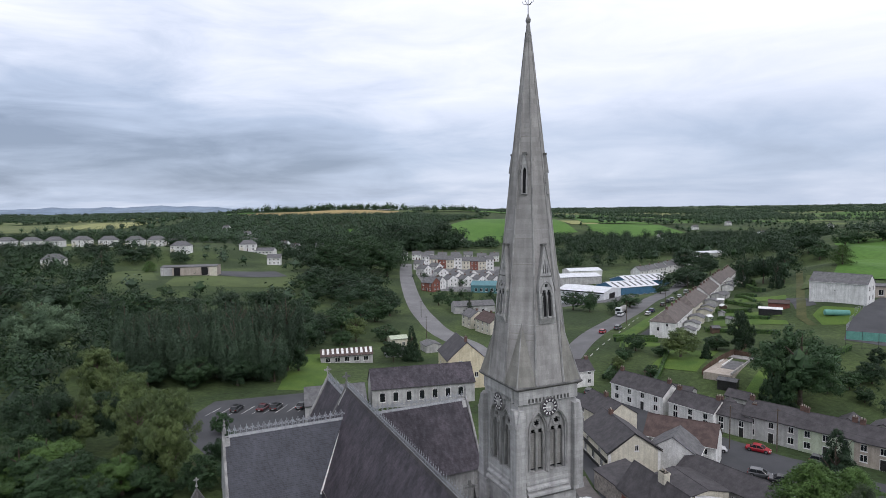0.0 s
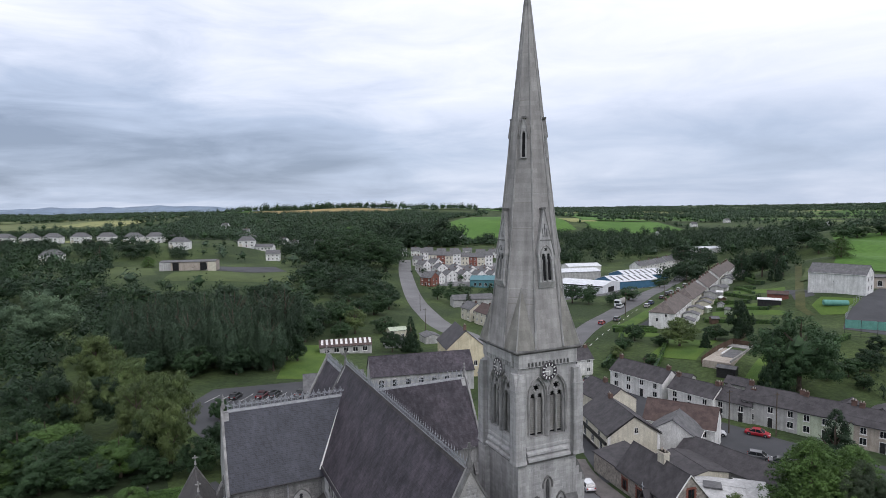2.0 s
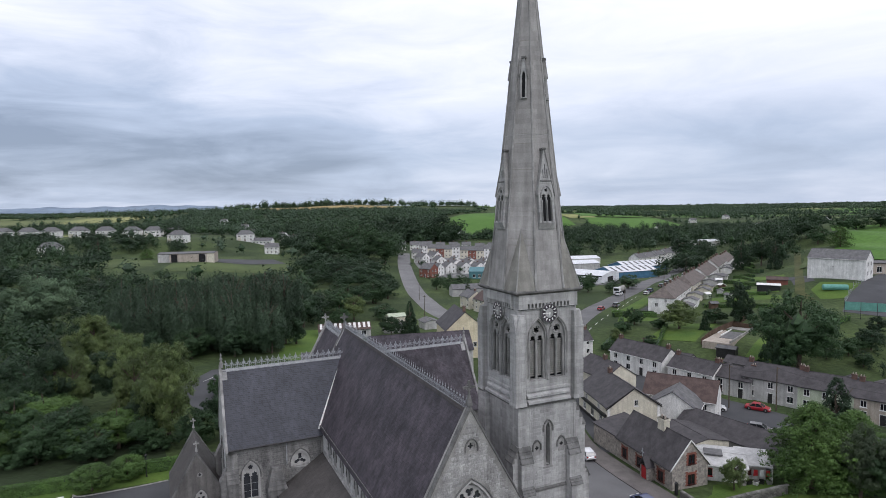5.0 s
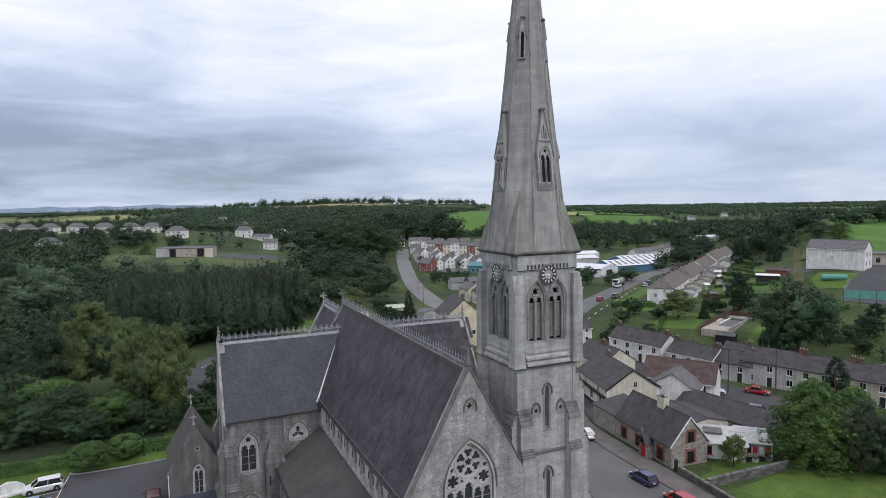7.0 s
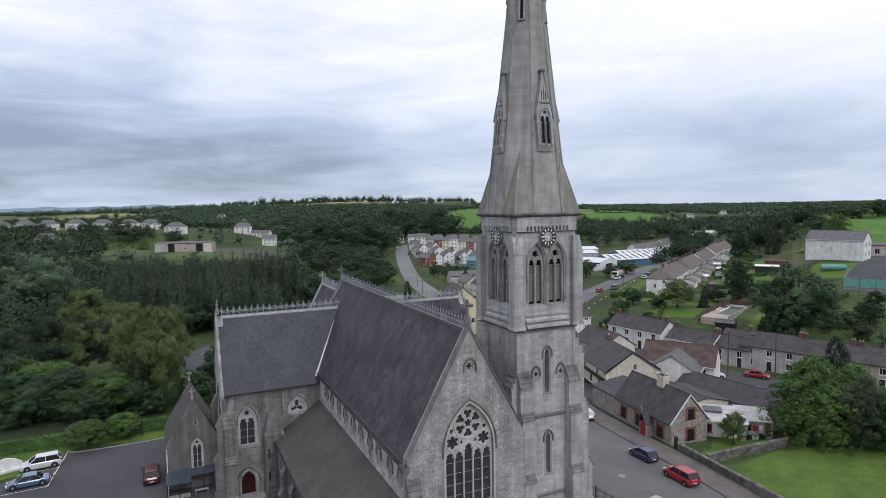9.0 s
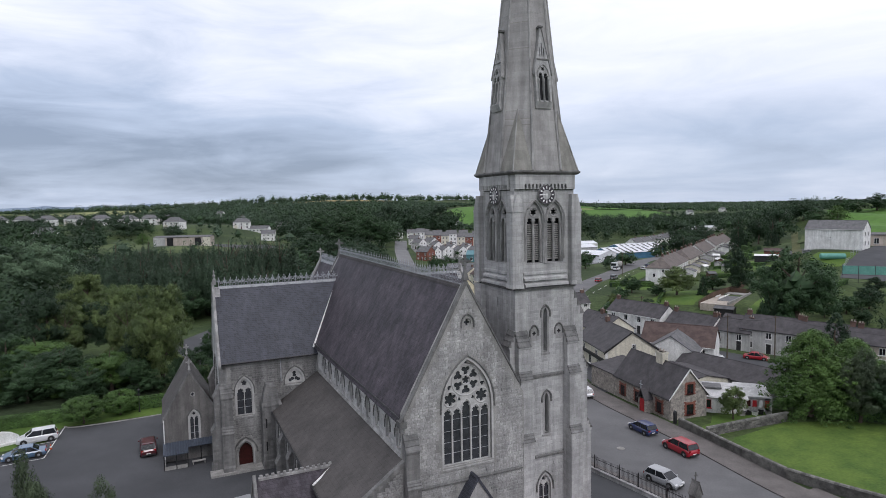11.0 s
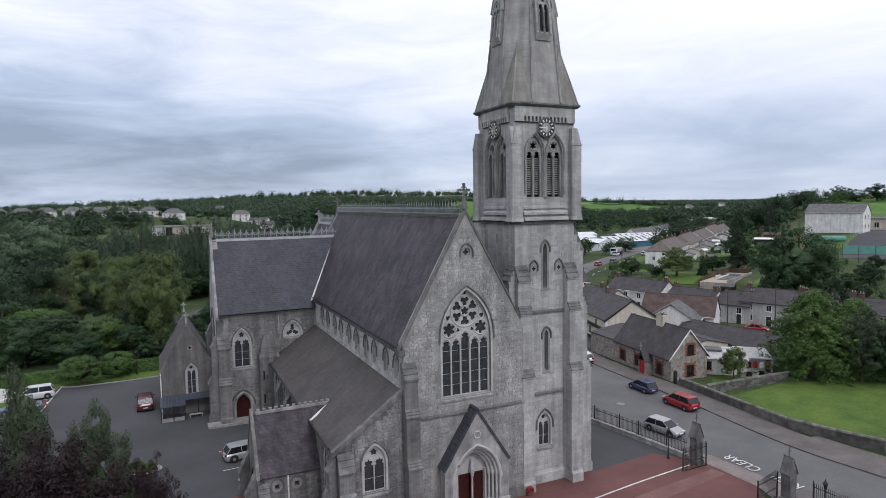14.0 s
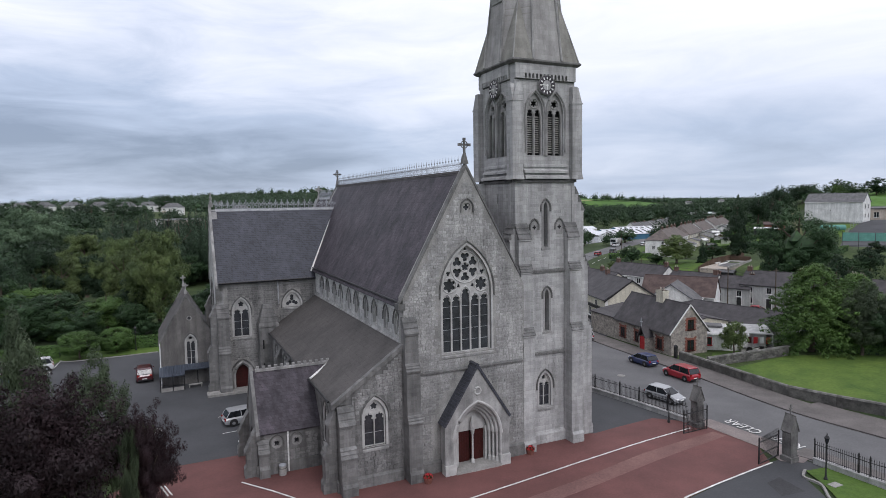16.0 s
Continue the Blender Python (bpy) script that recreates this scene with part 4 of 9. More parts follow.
# ---- tower and spire
TC, TVC, HALF = 8.2, 4.2, 3.0
TM = pose(TC, TVC, 0)
fronts = [pose(TC, TVC, 0, 0, 0, a) @ pose(0, -HALF, 0) for a in (0, -90, 90, 180)]
shaft = None
for i, F in enumerate(fronts):
    holes = [arch(0, 17.15, .42, 20.5, .5, 4), arch(.1, 9.9, .42, 13.0, .5, 4)]
    if i == 0:
        holes.append(arch(-.1, 3.2, 1.25, 5.1, 1.1, 6))
    if i == 1:
        holes = [arch(0, 20.9, .16, 21.6, .2, 3)]
    w = HALF if i in (0, 3) else HALF - .6
    ob = part("tower_wall", Geo().plate([(-w, -.3), (w, -.3), (w, 23.0), (-w, 23.0)], holes, 0, .6, F), M_STONE, church)
    # black sheet painting the shade within the tower
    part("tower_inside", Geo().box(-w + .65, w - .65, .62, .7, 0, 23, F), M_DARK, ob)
    if i == 0:
        shaft = ob
        window(ob, F, -.1, 3.2, 1.22, 5.1, 1.08, 2)
        for c, z0, zs in ((0, 17.15, 20.5), (.1, 9.9, 13.0)):
            part("lancet_hood", Geo().tube(arc_path(c, .95, zs, .75, -.06, 6, .3), .085, 6, F), M_HOOD, ob)
            part("lancet_reveal", Geo().plate(arch(c, z0 - .1, .8, zs, .7, 5), [arch(c, z0, .4, zs, .5, 4)], -.02, .12, F), M_DRESSED, ob)
            part("lancet_sill", Geo().box(c - .45, c + .45, -.07, .2, z0 - .25, z0 - .08, F), M_DRESSED, ob)
        for c in (-1.15, 1.4):
            part("blind_light", Geo().plate(arch(c, 18.2, .62, 18.9, .5, 5), [foil(c, 18.85, .2, 4, 0, 4)], -.02, .05, F), M_DRESSED, ob)
            # black backing paints shade into the blind foil
            part("blind_light_back", Geo().box(c - .25, c + .25, -.005, .015, 18.6, 19.1, F), M_DARK, ob)
            part("blind_light_hood", Geo().tube(arc_path(c, .85, 18.95, .62, -.06, 6, .3), .085, 6, F), M_HOOD, ob)
    for z, p in ((22.85, .17), (15.15, .12), (8.0, .12)):
        part("string_course", Geo().hexa([(-w - .1, -p, z - .18), (w + .1, -p, z - .18), (w + .1, .1, z - .18), (-w - .1, .1, z - .18)], [(-w - .1, -p, z - .02), (w + .1, -p, z - .02), (w + .1, .1, z + .16), (-w - .1, .1, z + .16)], F), M_HOOD, ob)
    part("tower_plinth", Geo().hexa([(-w, -.2, -.3), (w, -.2, -.3), (w, .1, -.3), (-w, .1, -.3)], [(-w, -.2, .75), (w, -.2, .75), (w, .1, 1.15), (-w, .1, 1.15)], F), M_STONE, ob)
    for s in (-1, 1):
        if i == 1 and s < 0:
            continue
        buttress(church, F, s * (HALF - .52), 1.16, ((9.6, 1.9), (15.3, 1.45), (20.2, .95)) if i == 2 else ((9.9, 1.2), (15.2, .9), (17.9, .6)), 19.8, M_STONE, "tower_buttress")

part("clasping_pilaster", Geo().box(TC - HALF - .5, TC - HALF + .4, TVC + HALF - .9, TVC + HALF + .45, 9.5, 22.7), M_STONE, church)
# belfry stage
for i, F in enumerate(fronts):
    w = HALF if i in (0, 3) else HALF - .7
    big = [arch(c, 24.9, 1.62, 28.55, 1.6, 7) for c in (-1.0, 1.05)]
    ob = part("belfry_wall", Geo().plate([(-w, 23.0), (w, 23.0), (w, 32.5), (-w, 32.5)], big, 0, .7, F), M_STONE, church)
    for c in (-1.0, 1.05):
        holes = [lancet(c + q * .37, 24.95, .54, 28.85) for q in (-1, 1)] + [foil(c, 29.25, .33, 6)]
        g = Geo().plate(arch(c, 24.92, 1.6, 28.55, 1.58, 8), holes, .22, .36, F)
        for q in (-1, 1):
            g.tube([(c + q * .74, .2, 24.95), (c + q * .74, .2, 28.3)], .07, 6, F)
        g.tube([(c, .2, 24.95), (c, .2, 28.4)], .07, 6, F).tube(circle(c, 29.25, .4, .2, 18), .055, 5, F, True)
        win = part("belfry_tracery", g, M_DRESSED, ob)
        for k in range(17):
            z = 25.15 + k * .185
            part("louvre", Geo().hexa([(c - .68, .42, z), (c + .68, .42, z), (c + .68, .62, z + .1), (c - .68, .62, z + .1)], [(c - .68, .42, z + .035), (c + .68, .42, z + .035), (c + .68, .62, z + .135), (c - .68, .62, z + .135)], F), M_CONCRETE, win)
        # black sheet for the shade behind the louvres
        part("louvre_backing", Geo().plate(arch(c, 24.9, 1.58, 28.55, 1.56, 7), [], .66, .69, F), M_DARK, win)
        part("belfry_hood", Geo().tube(arc_path(c, 1.9, 28.6, 1.72, -.03, 8, 3.4), .09, 6, F), M_DRESSED, win)
    for k in range(4):
        z = 22.95 + k * .5
        y0, y1 = -.42 + k * .16, -.42 + (k + 1) * .16
        part("sill_course", Geo().hexa([(-2.2, y0, z), (2.2, y0, z), (2.2, .32, z), (-2.2, .32, z)], [(-2.2, y0 + .02, z + .2), (2.2, y0 + .02, z + .2), (2.2, .32, z + .5), (-2.2, .32, z + .5)], F), M_STONE, ob)
    part("middle_shaft", Geo().turned([(.16, 0), (.12, .3), (.12, 3.4), (.18, 3.7)], (.03, -.06, 24.9), 8, F), M_DRESSED, ob)
    for s in (-1, 1):
        c = s * (HALF - .02)
        bt = Geo().box(c - .52, c + .5, -.45, .5, 22.9, 29.4, F)
        bt.hexa([(c - .52, -.45, 29.4), (c + .5, -.45, 29.4), (c + .5, .5, 29.4), (c - .52, .5, 29.4)], [(c - .46, -.02, 30.75), (c + .46, -.02, 30.75), (c + .46, .5, 30.75), (c - .46, .5, 30.75)], F)
        bt.box(c - .56, c + .54, -.5, .5, 29.3, 29.42, F)
        bt.hexa([(c - .58, -.55, 22.9), (c + .56, -.55, 22.9), (c + .56, .5, 22.9), (c - .58, .5, 22.9)], [(c - .52, -.45, 23.5), (c + .5, -.45, 23.5), (c + .5, .5, 23.5), (c - .52, .5, 23.5)], F)
        part("belfry_buttress", bt, M_STONE, ob)
    # corbel table: small arched hollows under a plain band
    n_ = 12
    arcs = [arch(-2.2 + 4.4 * (k + .5) / n_, 31.12, .22, 31.5, .16, 3) for k in range(n_) if abs(-2.2 + 4.4 * (k + .5) / n_) < w - .15]
    part("corbel_table", Geo().plate([(-w, 31.2), (w, 31.2), (w, 32.5), (-w, 32.5)], [[(x, max(z, 31.22)) for x, z in a] for a in arcs], -.2, .0, F), M_STONE, ob)
    # dark bed paints the shade inside the corbel hollows
    part("corbel_shadow_bed", Geo().box(-w, w, -.02, .02, 31.1, 31.75, F), M_HOOD, ob)
    # clock
    if i in (0, 1, 2):
        cz = 30.72
        clock = part("clock", Geo().plate(ring(.02, cz, .8, 28), [], -.27, -.05, F), M_STONE, ob, "round stone clock dial with pale numerals")
        part("clock_rim", Geo().tube([(.02 + .8 * math.cos(a), -.25, cz + .8 * math.sin(a)) for a in (2 * math.pi * k / 28 for k in range(28))], .045, 5, F, True), M_HOOD, clock)
        part("clock_dial", Geo().plate(ring(.02, cz, .77, 28), [ring(.02, cz, .42, 20)], -.285, -.272, F), M_SLATE, clock)
        for k in range(12):
            a = math.pi / 6 * k
            mm = F @ pose(.02 + .6 * math.sin(a), -.29, cz + .6 * math.cos(a), 0, math.degrees(a))
            part("hour_mark", Geo().box(-.055, .055, -.012, .004, -.1, .1, mm), M_WHITE, clock)
        for a, L, wd in ((-88, .5, .05), (178, .36, .06)):
            mm = F @ pose(.02, -.315, cz, 0, a)
            part("clock_pointer", Geo().hexa([(-wd, -.01, -.1), (wd, -.01, -.1), (wd, .01, -.1), (-wd, .01, -.1)], [(-.02, -.01, L), (.02, -.01, L), (.02, .01, L), (-.02, .01, L)], mm), M_WHITE, clock)
part("cornice", Geo().hexa([(-3.22, -3.22, 32.42), (3.22, -3.22, 32.42), (3.22, 3.22, 32.42), (-3.22, 3.22, 32.42)], [(-3.42, -3.42, 32.6), (3.42, -3.42, 32.6), (3.42, 3.42, 32.6), (-3.42, 3.42, 32.6)], TM)
     .box(-3.42, 3.42, -3.42, 3.42, 32.6, 32.7, TM).hexa([(-3.42, -3.42, 32.7), (3.42, -3.42, 32.7), (3.42, 3.42, 32.7), (-3.42, 3.42, 32.7)], [(-3.3, -3.3, 32.8), (3.3, -3.3, 32.8), (3.3, 3.3, 32.8), (-3.3, 3.3, 32.8)], TM), M_HOOD, church)

# broach spire: eight faces, with corner broaches
TIP = 65.0


def apo(z):
    return .1015 * (TIP + .45 - z) + (.0 if z > 40 else .012 * (40 - z) ** 1.25 * .35)


def octo(z, k=1.0):
    a = apo(z) * k
    r = a / math.cos(math.pi / 8)
    return [(r * math.cos(math.pi / 8 + math.pi / 4 * j), r * math.sin(math.pi / 8 + math.pi / 4 * j), z) for j in range(8)]


levels = [32.72, 34.5, 36.0, 38.0, 41.0, 45.0, 45.05, 50.0, 55.0, 60.0, 63.4]
rings_ = [octo(z) for z in levels]
g = Geo()
g.add([p for r in rings_ for p in r], [(i * 8 + j, i * 8 + (j + 1) % 8, (i + 1) * 8 + (j + 1) % 8, (i + 1) * 8 + j) for i in range(len(levels) - 1) for j in range(8)], TM)
spire = part("spire", g, M_SPIRE, church, "tall octagonal limestone broach spire")
for q in range(4):
    m = TM @ pose(0, 0, 0, 0, 0, 90 * q)
    a = apo(32.75)
    h = a * math.tan(math.pi / 8)
    top = 38.0
    d = apo(top) / math.sqrt(2) + .03
    c0 = 3.27
    # half a pyramid on each corner, dying into the diagonal face
    v = [(c0, c0, 32.75), (a + .05, h, 32.75), (h, a + .05, 32.75), (d, d, top)]
    part("broach", Geo().add(v, [(0, 3, 1), (0, 2, 3), (1, 3, 2), (0, 1, 2)], m), M_BROACH, spire)
    part("broach_ridge", Geo().tube([(c0 + .01, c0 + .01, 32.78), (d, d, top)], [.06, .05], 5, m), M_DRESSED, spire)
for j in range(8):
    r = 1 / math.cos(math.pi / 8)
    pts = []
    for z in (32.8, 35.5, 38, 41, 45, 50, 55, 60, 63.4):
        k = apo(z) * r * 1.006
        pts.append((k * math.cos(math.pi / 8 + math.pi / 4 * j), k * math.sin(math.pi / 8 + math.pi / 4 * j), z))
    part("angle_roll", Geo().tube(pts, [.12, .11, .1, .09, .085, .08, .07, .05, .04], 6, TM), M_DRESSED, spire)
for z in (46.1, 37.9):
    part("spire_band", Geo().tube(octo(z, .999), .022, 5, TM, True), M_STONE, spire)
SLOPE = -math.degrees(math.atan(.1015))


def lucarne(turn, z0, w, ztop, zeave, small=False):
    """A gabled spire light that stands out from a spire face and leans back with it."""
    out = .2 if small else .34
    F = TM @ pose(0, 0, 0, 0, 0, turn) @ pose(0, -apo(z0) - out, z0, SLOPE) @ pose(0, 0, -z0)
    h, deep = w / 2, out + .35
    if small:
        holes = [arch(0, z0 + .1, .3, zeave - .1, .4, 4)]
    else:
        holes = [lancet(q * w * .16, z0 + .12, w * .27, zeave + .02) for q in (-1, 1)] + [foil(0, zeave + .3, w * .12, 4, math.pi / 4)]
        holes += [[(x - .045, zeave + 1.35), (x + .045, zeave + 1.35), (x + .045, top), (x, top + .12), (x - .045, top)] for x, top in ((-.2, zeave + 2.0), (0, zeave + 2.45), (.2, zeave + 2.0))]
    lu = part("lucarne", Geo().plate([(-h, z0), (h, z0), (h, zeave), (.08, ztop), (-.08, ztop), (-h, zeave)], holes, 0, .16, F), M_STONE, spire, "gabled stone spire light")
    # black body or backing paints the shade in the spire lights
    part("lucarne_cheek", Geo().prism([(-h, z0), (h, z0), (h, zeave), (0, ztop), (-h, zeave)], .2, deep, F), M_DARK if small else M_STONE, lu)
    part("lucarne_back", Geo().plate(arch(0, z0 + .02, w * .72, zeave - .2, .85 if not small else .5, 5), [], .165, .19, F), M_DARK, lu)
    if not small:
        for x in (-w * .32, 0, w * .32):
            part("lucarne_shaft", Geo().turned([(.09, 0), (.055, .12), (.055, 1.6), (.1, 1.8), (.1, 1.9)], (x, -.04, z0 + .05), 6, F), M_DRESSED, lu)
        part("lucarne_hood", Geo().tube(arc_path(0, w * .74, zeave - .25, .95, -.02, 6, .1), .06, 5, F), M_DRESSED, lu)
        part("lucarne_string", Geo().box(-w * .36, w * .36, -.05, .02, zeave + 1.05, zeave + 1.15, F), M_HOOD, lu)
        part("lucarne_sill", Geo().hexa([(-h, .22, z0 - .5), (h, .22, z0 - .5), (h, deep, z0 - .5), (-h, deep, z0 - .5)], [(-h, -.05, z0), (h, -.05, z0), (h, deep, z0), (-h, deep, z0)], F), M_STONE, lu)
    for q in (-1, 1):
        g = Geo().hexa([(q * (h + .1), -.08, zeave - .22), (q * .05, -.08, ztop - .05), (q * .05, deep, ztop - .05), (q * (h + .1), deep, zeave - .22)],
                       [(q * (h + .1), -.08, zeave), (q * .05, -.08, ztop + .16), (q * .05, deep, ztop + .16), (q * (h + .1), deep, zeave)], F)
        part("lucarne_coping", g, M_DRESSED, lu)
    part("lucarne_cap", Geo().box(-.2, .2, -.12, deep, ztop - .02, ztop + .14, F), M_HOOD, lu)


for q in range(4):
    lucarne(90 * q, 38.5, 1.55, 44.8, 41.0)
    lucarne(90 * q + 45, 49.2, .56, 52.7, 51.3, True)
part("spire_top", Geo().turned([(.34, -.9), (.24, 0), (.15, .8), (.22, .92), (.24, 1.1), (.16, 1.25), (.1, 1.4), (.03, 1.7)], (0, 0, 63.4), 8, TM), M_DRESSED, spire)
g = Geo().tube([(0, 0, 65.0), (0, 0, 66.9)], .035, 5, TM)
for a in range(4):
    dx, dy = math.cos(math.pi / 2 * a + .5), math.sin(math.pi / 2 * a + .5)
    g.tube([(0, 0, 65.75), (dx * .5, dy * .5, 65.95), (dx * .62, dy * .62, 66.2)], .025, 4, TM)
part("weather_vane", g, M_BLACK_IRON, spire, "black iron weather vane")

# ---- stones of the walls that show: courses of separate blocks
def inside(x, z, poly):
    c, j = False, len(poly) - 1
    for i in range(len(poly)):
        if (poly[i][1] > z) != (poly[j][1] > z) and x < (poly[j][0] - poly[i][0]) * (z - poly[i][1]) / (poly[j][1] - poly[i][1]) + poly[i][0]:
            c = not c
        j = i
    return c


def stone_skin(parent, m, outline, holes, course, lo, hi, mat, seed, singles=0, proud=.025, z_from=-9.0):
    """Blocks in level courses over a wall face; the lowest ones are pieces of their own, the rest is one joined part."""
    r = random.Random(seed)
    xs, zs = [p[0] for p in outline], [p[1] for p in outline]
    rest, z, n = Geo(), max(min(zs), z_from), 0
    while z < max(zs):
        h = course * r.uniform(.8, 1.2)
        x = min(xs) - r.uniform(0, lo)
        while x < max(xs):
            w = r.uniform(lo, hi)
            a, b, c, d = max(x, min(xs)) + .008, min(x + w, max(xs)) - .008, z + .008, z + h - .008
            x += w
            if b - a < .1:
                continue
            probes = [(a, c), (b, c), (a, d), (b, d), ((a + b) / 2, (c + d) / 2), ((a + b) / 2, d), ((a + b) / 2, c)]
            if not all(inside(p, q, outline) for p, q in probes) or any(inside(p, q, o) for p, q in probes for o in holes):
                continue
            f, e = proud * r.uniform(.4, 1.5), .012
            v = [(a, .01, c), (b, .01, c), (b, .01, d), (a, .01, d), (a + e, -f, c + e), (b - e, -f * r.uniform(.7, 1.2), c + e), (b - e, -f, d - e), (a + e, -f * r.uniform(.7, 1.2), d - e)]
            fs = [(4, 5, 6, 7), (0, 1, 5, 4), (1, 2, 6, 5), (2, 3, 7, 6), (3, 0, 4, 7)]
            if n < singles:
                n += 1
                part("ashlar_block", Geo().add(v, fs, m), mat, parent)
            else:
                rest.add(v, fs, m)
        z += h
    if rest.v:
        tagged(part("ashlar", rest, mat, parent), kind="stuff")


def wide(c, z0, w, zs, rise, more=.36):
    return arch(c, z0 - .2, w + more, zs, rise + more * .6, 6)


stone_skin(west, F0, [(-NW - .05, 1.05), (5.1, 1.05), (5.1, 14.1), (0, 23.4), (-NW - .05, 13.8)], [wide(0, 9.25, 4.35, 14.0, 3.8, .5), ring(.05, 20.7, .55, 12), [(-3.1, 0), (3.6, 0), (3.6, 4.3), (.25, 9.0), (-3.1, 4.3)]], .235, .22, .58, M_RUBBLE, 1, 300)
stone_skin(AW, F0, [(AU + 1.15, 1.0), (-NW - .3, 1.0), (-NW - .3, AT - .35), (AU + 1.15, AE + .25)], [wide(-7.85, 3.0, 1.8, 5.2, 1.45)], .235, .22, .58, M_RUBBLE_OLD, 2, 120)
FRONT = fronts[0]
stone_skin(shaft, FRONT, [(-HALF + 1.15, 1.2), (HALF - 1.1, 1.2), (HALF - 1.1, 15.0), (-HALF + 1.15, 15.0)], [wide(-.1, 3.2, 1.25, 5.1, 1.1), wide(.1, 9.9, .5, 13.0, .6, .5), [(-3, 7.8), (3, 7.8), (3, 8.2), (-3, 8.2)]], .31, .4, .95, M_BLOCK, 3, 200, .012)
stone_skin(shaft, FRONT, [(-HALF + 1.1, 15.4), (HALF - 1.05, 15.4), (HALF - 1.05, 22.6), (-HALF + 1.1, 22.6)], [wide(0, 17.15, .5, 20.5, .6, .5), wide(-1.15, 18.2, .62, 18.95, .5, .4), wide(1.4, 18.2, .62, 18.95, .5, .4)], .31, .4, .95, M_BLOCK, 4, 0, .012)
stone_skin(church, facing(0, TV - TH + .25, 0), [(-15.3, .4), (-NW - .2, .4), (-NW - .2, TE - .4), (-15.3, TE - .4)], [wide(-13.85, 6.2, 1.8, 9.0, 1.6), wide(-13.95, .25, 2.4, 1.75, 1.7), wide(-8.1, 9.2, 2.05, 9.45, 1.55)], .24, .25, .6, M_RUBBLE_OLD, 5, 120, .02)
stone_skin(church, FL, [(-29.0, 10.8), (-.9, 10.8), (-.9, EAVE - .4), (-29.0, EAVE - .4)], [wide(x, 10.85, 1.05, 11.75, .95, .6) for x in lancets], .3, .4, .9, M_BLOCK, 6, 0, .012)
stone_skin(church, FP, [(PL + .9, .95), (AU - .2, .95), (AU - .2, PE - .1), (PL + .9, PE - .1)], [ring(-14.2, 2.45, .6, 12), ring(-12.65, 2.45, .6, 12)], .3, .35, .8, M_RUBBLE_OLD, 7, 60, .015)
stone_skin(church, FA, [(-28, .5), (-.8, .5), (-.8, AE - .5), (-28, AE - .5)], [wide(x, 2.6, 1.5, 4.6, 1.25) for x in asides] + [[(-11, 0), (-5.3, 0), (-5.3, 7), (-11, 7)]], .3, .35, .8, M_RUBBLE_OLD, 8, 0, .015)

# ---- the land: one sheet to the horizon
def spread(a, b, step, far, grow):
    xs = list(np.arange(a, b + step, step))
    d = step
    while xs[-1] < far:
        d *= grow
        xs.append(xs[-1] + d)
    d, lo = step, [a]
    while lo[-1] > -far:
        d *= grow
        lo.append(lo[-1] - d)
    return np.array(sorted(set(lo + xs)))


gx, gy = spread(-130, 170, 2.5, 4600, 1.09), spread(-30, 300, 2.5, 4800, 1.07)
GX, GY = np.meshgrid(gx, gy)
GZ = ground(GX, GY)
me = bpy.data.meshes.new("ground")
ny, nx = GX.shape
idx = np.arange(nx * ny).reshape(ny, nx)
me.from_pydata(np.stack([GX, GY, GZ], -1).reshape(-1, 3).tolist(), [], np.stack([idx[:-1, :-1], idx[:-1, 1:], idx[1:, 1:], idx[1:, :-1]], -1).reshape(-1, 4).tolist())
me.polygons.foreach_set("use_smooth", [True] * len(me.polygons))
me.materials.append(M_LAND)
tagged(new("ground", me), "rolling green pasture land round a small town", "ground", kind="structure")

# hills on the horizon; the blue of distance haze is in their base colour
g = Geo()
n = 70
tops = []
for i in range(n + 1):
    x = -3300 + i * 26
    f = i / n
    tops.append((x, 40 + 29 * math.sin(math.pi * min(1, f * 1.02)) ** .8 * (.75 + .25 * math.sin(f * 9 + .8)) + 3 * math.sin(f * 31) + 2 * math.sin(f * 57)))
v, f_ = [], []
for x, z in tops:
    v += [(x, 4150, -40), (x, 4330, 10 + .45 * (z - 10)), (x, 4450, z), (x, 4560, -40)]
for i in range(n):
    for k in range(3):
        f_.append((i * 4 + k, i * 4 + 4 + k, i * 4 + 5 + k, i * 4 + 1 + k))
g.add(v, f_)
solid("backdrop_hills", g, M_HILL, "range of far hills on the horizon, haze painted in as blue", "hills", kind="structure")


